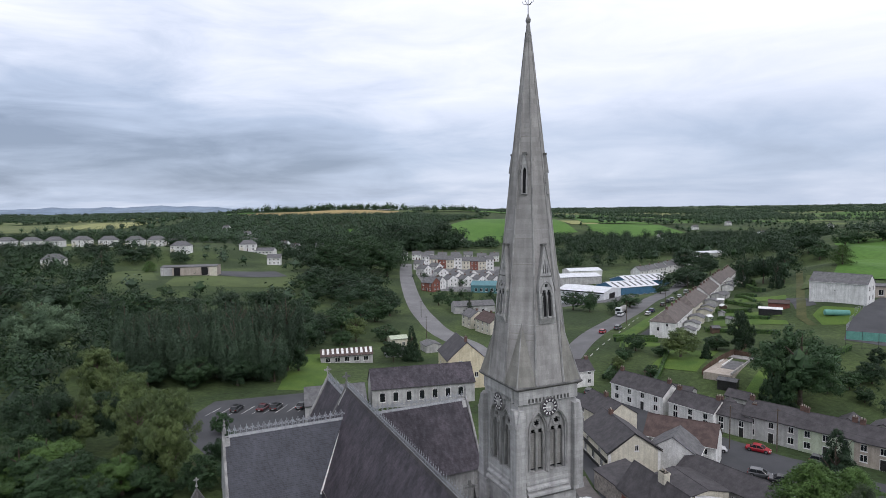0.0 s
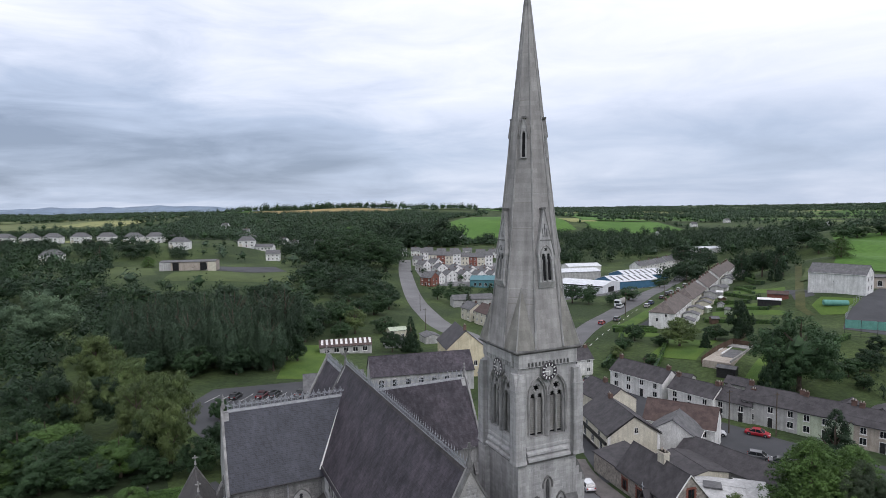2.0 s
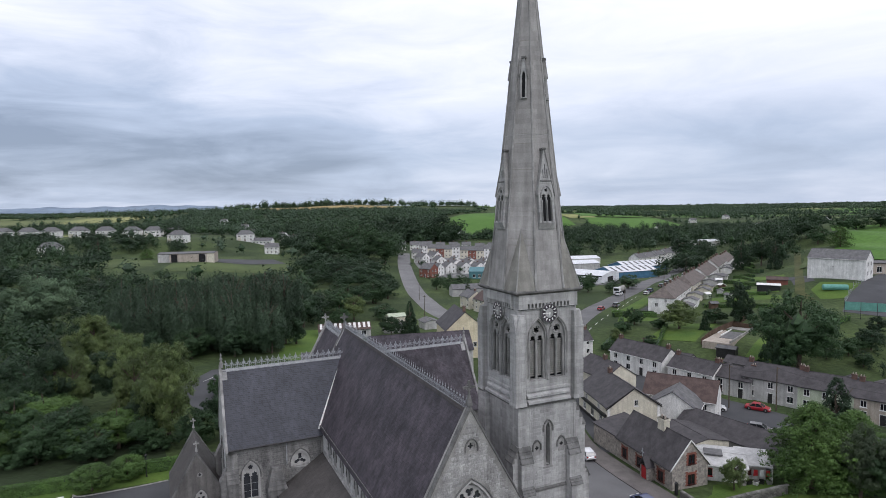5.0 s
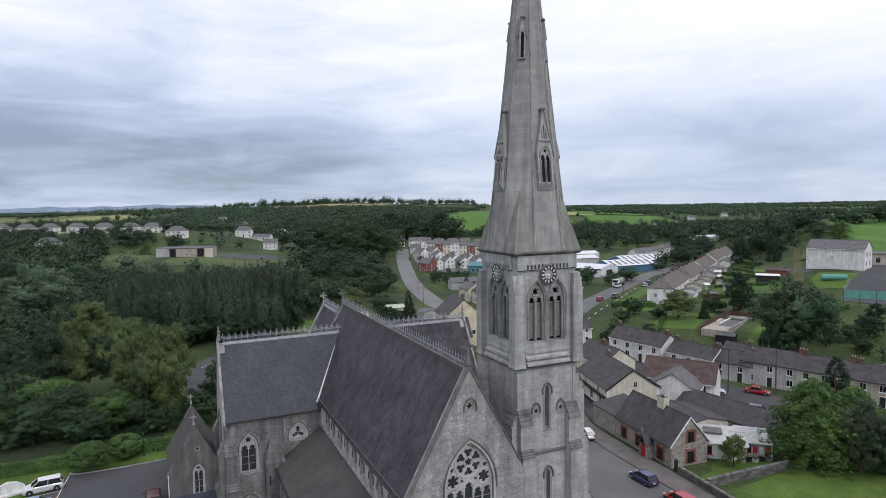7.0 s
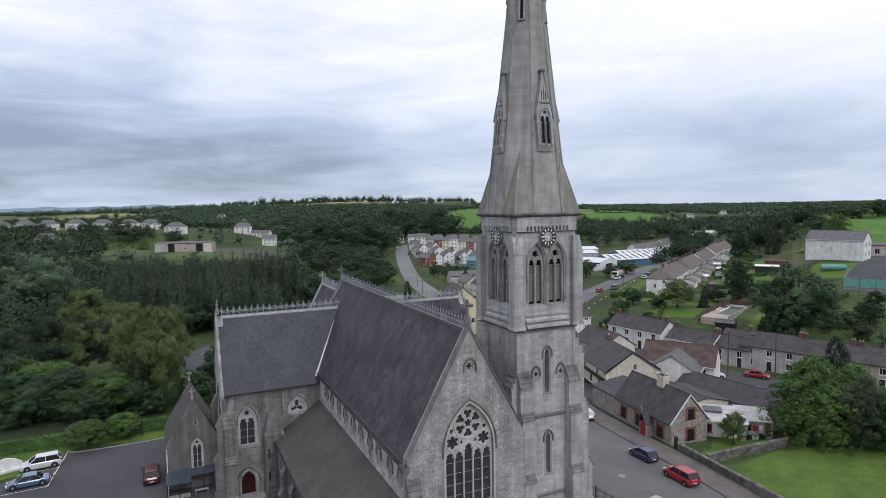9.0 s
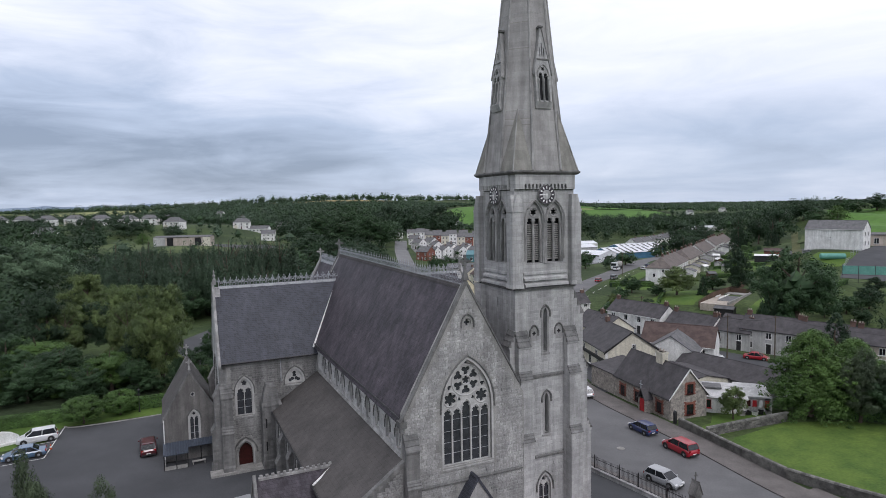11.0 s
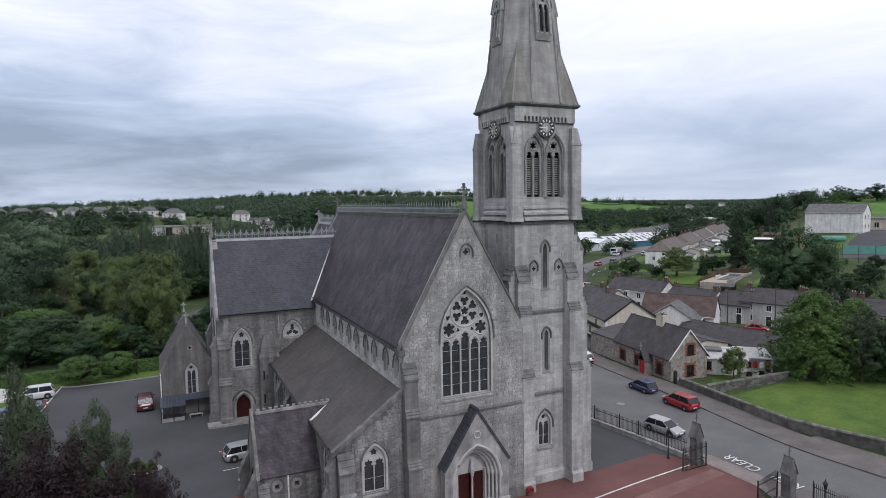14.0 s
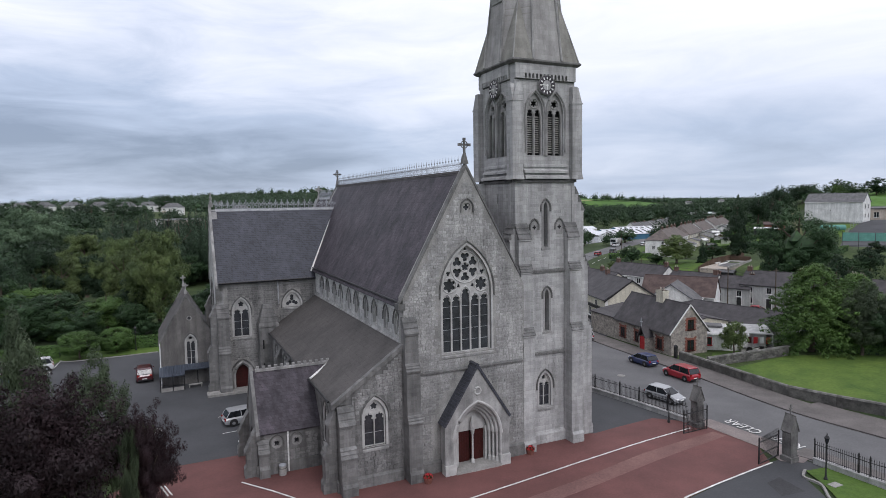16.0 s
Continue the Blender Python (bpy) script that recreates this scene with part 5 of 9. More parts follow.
def drape(name, pts, mat, lift, label, category, kind="structure", cell=4.0, skirt=0.0):
    """A flat covering of the given outline, laid on the land."""
    b = bmesh.new()
    f = b.faces.new([b.verts.new((x, y, 0)) for x, y in pts])
    for axis in (0, 1):
        vals = [p[axis] for p in pts]
        n = Vector((1, 0, 0)) if axis == 0 else Vector((0, 1, 0))
        q = math.ceil(min(vals) / cell) * cell
        while q < max(vals):
            bmesh.ops.bisect_plane(b, geom=b.verts[:] + b.edges[:] + b.faces[:], plane_co=n * q, plane_no=n)
            q += cell
    bmesh.ops.triangulate(b, faces=b.faces[:])
    co = np.array([v.co[:2] for v in b.verts])
    z = ground(co[:, 0], co[:, 1]) + lift
    for v, h in zip(b.verts, z):
        v.co.z = h
    bmesh.ops.recalc_face_normals(b, faces=b.faces)
    if sum(f.normal.z for f in b.faces) < 0:
        bmesh.ops.reverse_faces(b, faces=b.faces)
    if skirt:
        rim = [e for e in b.edges if e.is_boundary]
        down = {v: b.verts.new(v.co - Vector((0, 0, skirt))) for v in {v for e in rim for v in e.verts}}
        for e in rim:
            p, q = e.verts
            b.faces.new((p, q, down[q], down[p]))
        bmesh.ops.recalc_face_normals(b, faces=b.faces)
    me = bpy.data.meshes.new(name)
    b.to_mesh(me)
    b.free()
    me.materials.append(mat)
    return tagged(new(name, me), label, category, "", kind)


def ribbon(line, w0, w1):
    """The outline of a band along a line, from w0 to w1 to its right."""
    line = [Vector(p) for p in line]
    n = len(line)
    out = []
    for w, order in ((w0, range(n)), (w1, range(n - 1, -1, -1))):
        for i in order:
            d = (line[min(i + 1, n - 1)] - line[max(i - 1, 0)]).normalized()
            out.append((line[i].x + d.y * w, line[i].y - d.x * w))
    return out


def smooth(line, k=6):
    """A line rounded through its points."""
    P = [Vector(p) for p in line]
    out = []
    for i in range(len(P) - 1):
        p0, p1, p2, p3 = P[max(i - 1, 0)], P[i], P[i + 1], P[min(i + 2, len(P) - 1)]
        for j in range(k):
            t = j / k
            q = .5 * (2 * p1 + (p2 - p0) * t + (2 * p0 - 5 * p1 + 4 * p2 - p3) * t * t + (3 * p1 - p0 - 3 * p2 + p3) * t ** 3)
            out.append((q.x, q.y))
    return out + [tuple(P[-1])]


# streets: far kerb lines first
MAIN = smooth([(66, 5), (54, 27), (45, 42), (38.6, 52.5), (34.6, 60), (31, 72), (27.6, 82), (24, 92.5), (21.5, 104), (23, 125), (30, 150), (40, 182), (57, 216), (80, 250), (133, 338), (185, 430)])
drape("road", ribbon(MAIN, -7.8, 0), M_STREET, .05, "worn dark grey asphalt street", "road")
drape("pavement_far", ribbon(MAIN[4:50], .02, 3.7), M_FOOTWAY, .17, "grey footway with a kerb", "pavement", skirt=.3)
drape("road_widening", [(24.2, 56.6), (20.8, 61.9), (17.5, 66.8), (14.6, 72.5), (11.6, 79.3), (9, 88), (17, 91), (20.8, 80), (24.3, 70), (27.6, 59), (27, 55)], M_STREET, .045, "worn grey asphalt beside the churchyard railing", "road")
drape("pavement_near", ribbon(smooth([(10.2, 80.8), (11.2, 79.1), (14.2, 72.3), (17.1, 66.5), (20.4, 61.7), (23.5, 57.2)], 3), -1.5, .0), M_FOOTWAY, .12, "narrow grey footway along the churchyard railing", "pavement", cell=2, skirt=.3)
drape("pavement_gate", ribbon([(29.0, 49.2), (30.0, 47.9), (32.0, 43.9), (37, 36.6)], -2.3, -.1), M_FOOTWAY, .12, "grey footway outside the railing", "pavement", cell=2, skirt=.3)
drape("pavement_wall", ribbon(MAIN[4:25], 3.6, 4.8), M_FOOTWAY, .16, "grey footway at the foot of the stone wall", "pavement", cell=2, skirt=.3)
drape("back_yards", [(26, 98), (25, 125), (31, 148), (44, 150), (56, 131), (66, 117), (78, 103), (80, 90), (62, 94), (50, 92), (36, 94)], M_ASPHALT, .035, "patched asphalt yards between the houses", "yard")
drape("road_valley", ribbon(smooth([(27, 148), (16, 190), (8, 224), (-4, 258), (-10, 290), (-18, 340), (-25, 405), (-30, 480)]), -4.5, 4.5), M_ROAD, .06, "pale worn asphalt road through the valley", "road")
drape("road_terrace", ribbon(smooth([(31, 158), (43, 147), (52, 134), (58, 118), (68, 111), (74, 102), (78, 88), (86, 60)]), -3.2, 3.4), M_ASPHALT, .055, "asphalt street before a terrace", "road")
drape("road_lower", ribbon(smooth([(60, 214), (85, 247), (120, 295), (150, 345), (188, 395)]), 7, 12), M_ASPHALT, .055, "asphalt service road before a terrace", "road")
drape("road_verge", ribbon(smooth([(58, 212), (82, 245), (112, 290), (140, 335)]), 1.5, 6.5), M_GRASS, .06, "mown grass verge", "verge")

# church grounds
def on(u, v):
    p = CHURCH @ Vector((u, v, 0))
    return p.x, p.y


drape("road_gate", [on(*p) for p in ((25.2, .6), (25.3, -6), (25.5, -12.6), (29.6, -12.6), (29.2, 2.6))], M_STREET, .04, "worn grey asphalt before the gate", "road", cell=2)
drape("tarmac_left", [on(*p) for p in ((-11, 5), (-17, 10.4), (-24, 10.5), (-32, 9), (-46, 20), (-46, 44), (-36.5, 49), (-35.5, 54), (-23, 53.6), (-23, 60), (-16, 62), (-12, 48), (-5, 40), (-5, 25), (-8, 10))], M_ASPHALT, .05, "dark grey asphalt church car park", "car park")
drape("tarmac_right", [on(*p) for p in ((9, .8), (13.2, .9), (21, 1.8), (23.3, -.3), (22.5, 5.2), (21.5, 10.9), (21.2, 17.4), (21.3, 24.8), (21, 45), (9, 45))], M_ASPHALT, .05, "dark asphalt yard beside the tower", "yard")
drape("forecourt", [on(*p) for p in ((-26, 7.5), (-22, 10.4), (-16.5, 10.4), (-11, 6), (-5, 3), (9, 3), (13.2, .9), (21, 1.8), (23.9, -.6), (24.2, -2.8), (24.3, -7.3), (22.3, -9.9), (11.5, -11.7), (0, -16), (-20, -14), (-30, -4))], M_RED_ASPHALT, .055, "red asphalt church forecourt", "forecourt")
drape("paved_band", [on(*p) for p in ((23.6, -3.1), (23.9, -4.3), (14, -6.0), (6.4, -7.4), (-10, -10), (-10, -8.6), (6.7, -5.9), (14, -4.4))], M_RED_PALE, .075, "faded red paving band", "paving")
drape("gate_apron", [on(*p) for p in ((24.0, -.7), (24.7, .4), (26.0, -.8), (26.5, -5.4), (26.55, -10.6), (24.6, -11.2), (23.2, -10.2), (24.3, -7.3))], M_SETTS, .085, "pinkish grey paved crossing outside the gate", "paving")
drape("tarmac_front", [on(*p) for p in ((22.3, -9.95), (25.2, -9.7), (25.3, -12.5), (23.2, -12.4), (22, -13), (19, -18), (12, -26), (-10, -30), (0, -16.05), (11.5, -11.75))], M_ASPHALT, .05, "patched dark asphalt", "car park")
drape("patch", [on(*p) for p in ((18.5, -12.5), (20.3, -12.2), (19.8, -14.6), (17.6, -14.4))], M_FRESH, .062, "darker asphalt patch", "paving")
drape("corner_lawn", [on(*p) for p in ((23.2, -12.3), (25.6, -12.6), (25.2, -17), (23, -22), (19.5, -18), (22.0, -14.6))], M_GRASS, .11, "small mown corner lawn with a kerb", "lawn")
drape("street_lawn", [(35.6, 72.6), (37.4, 76.3), (47, 81.2), (56, 80), (75, 70), (80, 50), (66, 30), (52, 44), (43.5, 57), (38.8, 63.5)], M_LAWN, .06, "bright mown lawn behind a stone wall", "lawn")
drape("cottage_garden", [(33.8, 79.5), (35.8, 77.2), (47, 82), (46.5, 86), (38.5, 85), (37, 82)], M_GRASS, .06, "small cottage garden lawn", "lawn")
drape("rear_car_park", [(-60, 132), (-47, 116), (-30, 118), (-26, 136), (-36, 158), (-58, 150)], M_ASPHALT, .05, "asphalt car park with marked bays", "car park")
drape("rear_lawn", [(-45, 160), (-50, 199), (-40, 204), (-33, 170), (-36, 160)], M_GRASS, .06, "mown lawn strip", "lawn")
drape("hedge_lawn", [on(*p) for p in ((-46, 46), (-36.5, 49.5), (-35.4, 54.4), (-22.8, 54), (-22.8, 58.4), (-36, 59.2), (-50, 58.6))], M_GRASS, .06, "grass strip under the hedge", "lawn")


def line(name, a, b, w=.12, label="white painted line", lift=.1):
    a, b = Vector(a), Vector(b)
    d = (b - a).normalized()
    s = Vector((d.y, -d.x)) * w / 2
    return drape(name, [tuple(a + s), tuple(b + s), tuple(b - s), tuple(a - s)], M_LINE, lift, label, "marking")


for a, b, w in (((22.3, -1.65), (8.4, -3.5), .16), ((8.4, -3.5), (-8, -5.9), .16), ((22.3, -10.1), (11.4, -11.6), .16), ((11.4, -11.6), (-4, -16.4), .16), ((-17, 4.9), (-15.1, 2.4), .15), ((-15.1, 2.4), (-12.5, -1.5), .15),
                ((-22.6, 6.95), (-22.1, 5.0), .12), ((-22.35, 7.0), (-21.85, 5.05), .12), ((-17.4, 16.1), (-13.2, 16.4), .12), ((-17.4, 20.9), (-13.2, 21.2), .12),
                ((-35.1, 54.6), (-35.5, 48.8), .12), ((-35.5, 48.8), (-35.9, 43), .12), ((-35.5, 48.8), (-40, 48.2), .12), ((-35.9, 43), (-40.5, 42.6), .12)):
    line("painted_line", on(*a), on(*b), w)
for i in range(9):
    line("bay_line", (-56 + i * 2.6, 139 + i * .4), (-54.6 + i * 2.6, 145 + i * .4), .14)
for i in range(6):
    line("bay_line", (-44 + i * 2.5, 120 + i * .3), (-45.6 + i * 2.5, 126 + i * .3), .14)
for i in range(10):
    a = Vector((46 + i * 3.4, 190 + i * 5.6))
    line("lane_dash", a, a + Vector((1.4, 2.4)), .2)


def lettering(text, m, size, mat, label, category="marking", depth=.006, name="road_lettering"):
    """Real letters in the built-in font, turned into a mesh."""
    cu = bpy.data.curves.new("letters", "FONT")
    cu.body, cu.size, cu.extrude, cu.align_x = text, size, depth, "CENTER"
    tmp = new("letters_tmp", cu)
    me = bpy.data.meshes.new_from_object(tmp.evaluated_get(bpy.context.evaluated_depsgraph_get()))
    bpy.data.objects.remove(tmp)
    me.materials.append(mat)
    ob = new(name, me)
    ob.matrix_world = m
    return tagged(ob, label, category)


for word, c in (("CLEAR", (28.6, 56.0)), ("KEEP", (30.6, 52.0))):
    m = Matrix.Translation((c[0], c[1], float(ground(*c)) + .13)) @ Matrix.Rotation(radians(113), 4, "Z") @ Matrix.Diagonal((1.0, 1.35, 1, 1))
    lettering(word, m, 1.25, M_LINE, "white painted road lettering")

# fields
for name, pts, mat, lab in (
        ("field", [(-2, 800), (47, 922), (161, 880), (168, 760), (75, 698), (41, 679), (21, 743)], M_FIELD, "bright green pasture field"),
        ("field", [(-150, 740), (-114, 785), (-95, 745), (-132, 712)], M_FIELD, "small green pasture field"),
        ("field", [(-330, 935), (-348, 1090), (-260, 1128), (-170, 1128), (-70, 1105), (-90, 1040), (-170, 985), (-255, 940)], M_CROP, "ripe straw-coloured crop field on the hill"),
        ("field", [(-600, 770), (-660, 900), (-560, 915), (-430, 830), (-425, 765)], M_MEADOW, "pale stubble field"),
        ("field", [(-590, 940), (-800, 1350), (-560, 1100), (-460, 850)], M_MEADOW, "pale cut meadow"),
        ("field", [(177.2, 277.8), (221.4, 332.5), (278.4, 436.2), (283.9, 405.6), (339, 365.1), (275.4, 266.2), (208.3, 255)], M_FIELD, "bright green sports field on a slope"),
        ("field", [(149, 252.5), (175.7, 293.7), (184.9, 288.6), (160.4, 250.4)], M_ROUGH, "pale rough grass"),
        ("field", [(183, 780), (213, 834), (265, 775), (217, 735)], M_FIELD, "green pasture field"),
        ("field", [(285, 930), (520, 1460), (560, 1400), (330, 930)], M_FIELD, "long green pasture field"),
        ("field", [(275, 1376), (404, 2000), (560, 2000), (400, 1500)], M_FIELD, "far green pasture"),
        ("field", [(160, 850), (203, 872), (215, 822), (171, 812)], M_STUBBLE, "pale stubble field"),
        ("field", [(560, 1700), (700, 2200), (900, 2200), (760, 1700)], M_STUBBLE, "far pale field"),
        ("field", [(900, 1500), (980, 1750), (1180, 1700), (1100, 1480)], M_FIELD, "far green pasture"),
        ("field", [(-900, 1300), (-1000, 1600), (-700, 1600), (-700, 1350)], M_FIELD, "far green pasture"),
        ("lawn", [(-150, 322), (-158, 356), (-81, 388), (-72, 350)], M_ROUGH, "dull green school lawn"),
        ("lawn", [(-206, 335), (-220, 382), (-190, 394), (-162, 343)], M_ROUGH, "mown school field"),
        ("yard", [(-141, 367), (-150, 398), (-114, 412), (-99, 385)], M_ASPHALT, "grey asphalt school yard"),
        ("lawn", [(-420, 515), (-420, 545), (-225, 545), (-215, 512)], M_STUBBLE, "dry grass behind houses"),
        ("lawn", [(60, 176), (72, 190), (84, 184), (70, 167)], M_GRASS, "mown back garden"),
        ("lawn", [(57, 197), (60, 205), (72, 201), (70, 196)], M_GRASS, "mown lawn by a hedge"),
        ("lawn", [(96.2, 215.2), (115.7, 202.5), (117.3, 206.4), (99.9, 224.2)], M_GRASS, "mown garden plot"),
        ("lawn", [(104.8, 229.3), (117.8, 211.3), (119.3, 214.7), (110.4, 241.7)], M_GRASS, "mown garden plot"),
        ("lawn", [(122, 254), (139.8, 246.5), (142.9, 252.9), (127.1, 265.1)], M_GRASS, "mown garden plot"),
        ("lawn", [(76, 152), (95, 174), (102, 168), (84, 148)], M_GRASS, "rough back garden grass"),
        ("lawn", [(124.3, 198.5), (126, 206.6), (132.8, 212.2), (141.9, 204.7), (131.1, 195.8)], M_GRASS, "bright grass slope by the school"),
        ("yard", [(120.4, 181.5), (131.4, 196.6), (146.8, 209.1), (162.4, 224.5), (198.7, 223.6), (148.2, 148.2)], M_ASPHALT, "dark fenced school yard"),
        ("yard", [(124.8, 214.7), (140.2, 248.8), (141.1, 236.9), (132.5, 214.9)], M_ASPHALT, "dark school yard by the block"),
        ("estate_street", [(-10, 362), (46, 368), (66, 440), (62, 486), (-22, 492), (-20, 430)], M_ROAD, "pale asphalt streets of the estate"),
        ("works_yard", [(56, 292), (84, 286), (140, 372), (120, 392), (88, 380), (62, 330)], M_STREET, "asphalt yard round the works"),
        ("path", [(120.6, 199.8), (121, 207.4), (180.5, 310.7), (182, 307.7), (123.4, 205.5), (123, 198.5)], M_DRY, "worn dry grass path")):
    drape(name, pts, mat, .12 if name != "field" else .5, lab, name, cell=12 if name == "field" else 5)

# ---- houses of the town
_win, _door = {}, {}


def win_meshes(w, h, frame_mat, arched=False):
    key = (w, h, frame_mat.name, arched)
    if key not in _win:
        out = arch(0, 0, w, h - w * .45, w * .45, 5) if arched else [(-w / 2, 0), (w / 2, 0), (w / 2, h), (-w / 2, h)]
        b = .07
        if arched:
            holes = [arch(0, b, w - 2 * b, h - w * .45, w * .45 - b, 5)]
        else:
            holes = [[(-w / 2 + b, b), (-.03, b), (-.03, h - b), (-w / 2 + b, h - b)], [(.03, b), (w / 2 - b, b), (w / 2 - b, h - b), (.03, h - b)]]
        g = Geo().plate(out, holes, -.06, .05)
        g.box(-w / 2 - .1, w / 2 + .1, -.14, .05, -.12, 0)
        p = Geo().box(-w / 2 + .04, w / 2 - .04, -.02, .02, .04, h - .04 - (w * .3 if arched else 0))
        _win[key] = (mesh_of("window", g, frame_mat), mesh_of("pane", p, M_GLASS))
    return _win[key]


def put_window(parent, m, w, h, frame_mat=M_WHITE, arched=False):
    f, p = win_meshes(w, h, frame_mat, arched)
    o = part("window", f, None, parent)
    o.matrix_local = m
    part("pane", p, None, o)
    return o


def put_door(parent, m, mat, w=.95, h=2.05):
    key = mat.name
    if key not in _door:
        g = Geo().plate([(-w / 2, 0), (w / 2, 0), (w / 2, h), (-w / 2, h)], [[(-.3, h - .75), (.3, h - .75), (.3, h - .2), (-.3, h - .2)]], -.05, .05)
        g.box(-.33, .33, -.01, .03, h - .78, h - .17)
        f = Geo().plate([(-w / 2 - .1, 0), (w / 2 + .1, 0), (w / 2 + .1, h + .1), (-w / 2 - .1, h + .1)], [[(-w / 2, .01), (w / 2, .01), (w / 2, h), (-w / 2, h)]], -.07, .04)
        _door[key] = (mesh_of("door", g, mat), mesh_of("door_frame", f, M_WHITE))
    o = part("door", _door[key][0], None, parent)
    o.matrix_local = m
    part("door_frame", _door[key][1], None, o)


def house(m, L, W, eave, ridge, wall, roof, label, front=(), back=(), left=(), right=(), doors=(), chimneys=(), hip=0.0, group="", frame_mat=M_WHITE, chimney_mat=None, name="house", arched=False, door_mat=M_DOOR, category="house", below=1.2):
    """A pitched-roof house; x along the ridge, the front looks to -y. Windows: (place along the wall, sill, width, height)."""
    h = thing(name, m, label, category, group)
    turn = pose(0, 0, 0, 0, 0, 90)
    prof = [(-W / 2, -below), (W / 2, -below), (W / 2, eave), (-W / 2, eave)] if hip else [(-W / 2, -below), (W / 2, -below), (W / 2, eave), (0, ridge - .12), (-W / 2, eave)]
    part("wall", Geo().prism(prof, -L / 2, L / 2, turn), wall, h)
    o, s = .3, (ridge - eave) / (W / 2)
    for q in (-1, 1):
        e = q * (W / 2 + o)
        ze = eave - o * s
        low = [(-L / 2 - .18, e, ze), (L / 2 + .18, e, ze), (L / 2 + .18 - hip, 0, ridge), (-L / 2 - .18 + hip, 0, ridge)]
        part("roof_slope", Geo().hexa([(x, y, z - .05) for x, y, z in low], [(x, y, z + .1) for x, y, z in low]), roof, h)
        part("gutter", Geo().tube([(-L / 2 - .1, e + q * .05, ze), (L / 2 + .1, e + q * .05, ze)], .07, 5), M_BLACK_IRON if wall is not M_RENDER else M_WHITE, h)
    if hip:
        for q in (-1, 1):
            x = q * (L / 2 + .18)
            ze = eave - o * s
            low = [(x, -W / 2 - o, ze), (x, W / 2 + o, ze), (x - q * hip, .02, ridge), (x - q * hip, -.02, ridge)]
            part("roof_slope", Geo().hexa([(a, b, c - .05) for a, b, c in low], [(a, b, c + .1) for a, b, c in low]), roof, h)
    part("ridge_tiles", Geo().tube([(-L / 2 - .18 + hip, 0, ridge + .08), (L / 2 + .18 - hip, 0, ridge + .08)], .1, 5), roof, h)
    for x, tall in chimneys:
        c = part("chimney", Geo().box(x - .45, x + .45, -.32, .32, ridge - .9, ridge + tall).box(x - .52, x + .52, -.39, .39, ridge + tall - .16, ridge + tall), chimney_mat or M_CHIMNEY, h)
        for k in (-.22, .22):
            part("chimney_pot", Geo().turned([(.12, 0), (.1, .08), (.09, .3), (.11, .34)], (x + k, 0, ridge + tall), 8), M_TAN, c)
    for spec, f in ((front, lambda x, z: pose(x, -W / 2, z)), (back, lambda x, z: pose(x, W / 2, z, 0, 0, 180)), (left, lambda x, z: pose(-L / 2, x, z, 0, 0, -90)), (right, lambda x, z: pose(L / 2, x, z, 0, 0, 90))):
        for x, z, w_, h_ in spec:
            put_window(h, f(x, z), w_, h_, frame_mat, arched)
    for x in doors:
        put_door(h, pose(x, -W / 2 - .01, 0), door_mat)
    return h


def at(x, y, turn, dz=0.0):
    return pose(x, y, float(ground(x, y)) + dz, 0, 0, turn)


def two_rows(xs, z0=.85, z1=3.3, w=1.0, h=1.15):
    return [(x, z, w, h) for x in xs for z in (z0, z1)]


M_NET = surface("pale_green_netting", (.14, .33, .28), (.10, .26, .22), .8, 6, .7, .1)
M_TIMBER = surface("brown_fence_timber", (.12, .08, .055), (.075, .05, .035), 1, 10, .9, .3, random_tint=.2)
# cottage of rubble stone with red brick dressings
M_COTTAGE = surface("mixed_rubble_stone", (.40, .365, .32), (.18, .165, .15), 2.2, 7, .9, .7, bump_dist=.06)
M_RED_PAINT = surface("bright_red_paint", (.40, .025, .03), (.3, .02, .022), 2, 9, .45, .1)
cot = house(at(32.8, 90.6, -72), 13.2, 6.2, 3.5, 7.2, M_COTTAGE, M_SLATE_TOWN, "rubble stone cottage with red brick window dressings", front=((4.2, .7, 1.1, 1.5), (-.9, .7, 1.1, 1.5), (-4.6, .7, 1.1, 1.5)), right=((.2, .7, 1.2, 1.5), (.2, 3.7, 1.1, 1.4)), frame_mat=M_DOOR)
stack = part("chimney", Geo().box(.0, 1.5, -.5, .5, 5.9, 8.5).box(-.08, 1.58, -.58, .58, 8.2, 8.5), M_CREAM, cot, "broad cream rendered chimney")
for k in (.4, 1.1):
    part("chimney_pot", Geo().turned([(.15, 0), (.12, .1), (.11, .35), (.14, .4)], (k, 0, 8.5), 8), M_TAN, stack)
for f, x, z, w_, h_ in ((0, 4.2, .7, 1.1, 1.5), (0, -.9, .7, 1.1, 1.5), (0, -4.6, .7, 1.1, 1.5), (1, .2, .7, 1.2, 1.5), (1, .2, 3.7, 1.1, 1.4)):
    m = pose(x, -3.1, z) if f == 0 else pose(6.6, x, z, 0, 0, 90)
    g = Geo()
    k = 0
    zz = -.12
    while zz < h_ + .25:
        q = .26 if k % 2 else .4
        for s in (-1, 1):
            g.box(min(s * (w_ / 2), s * (w_ / 2 + q)), max(s * (w_ / 2), s * (w_ / 2 + q)), -.05, .1, zz, zz + .21, m)
        zz += .23
        k += 1
    g.box(-w_ / 2 - .2, w_ / 2 + .2, -.06, .1, h_ + .02, h_ + .3, m)
    part("brick_dressing", g, M_BRICK, cot, "red brick window dressing")
pg = Geo().prism([(-1.0, 2.1), (0, 3.7), (1.0, 2.1), (.8, 2.1), (0, 3.35), (-.8, 2.1)], -4.6, -3.05, pose(1.9, 0, 0))
part("porch_roof", pg, M_SLATE_TOWN, cot)
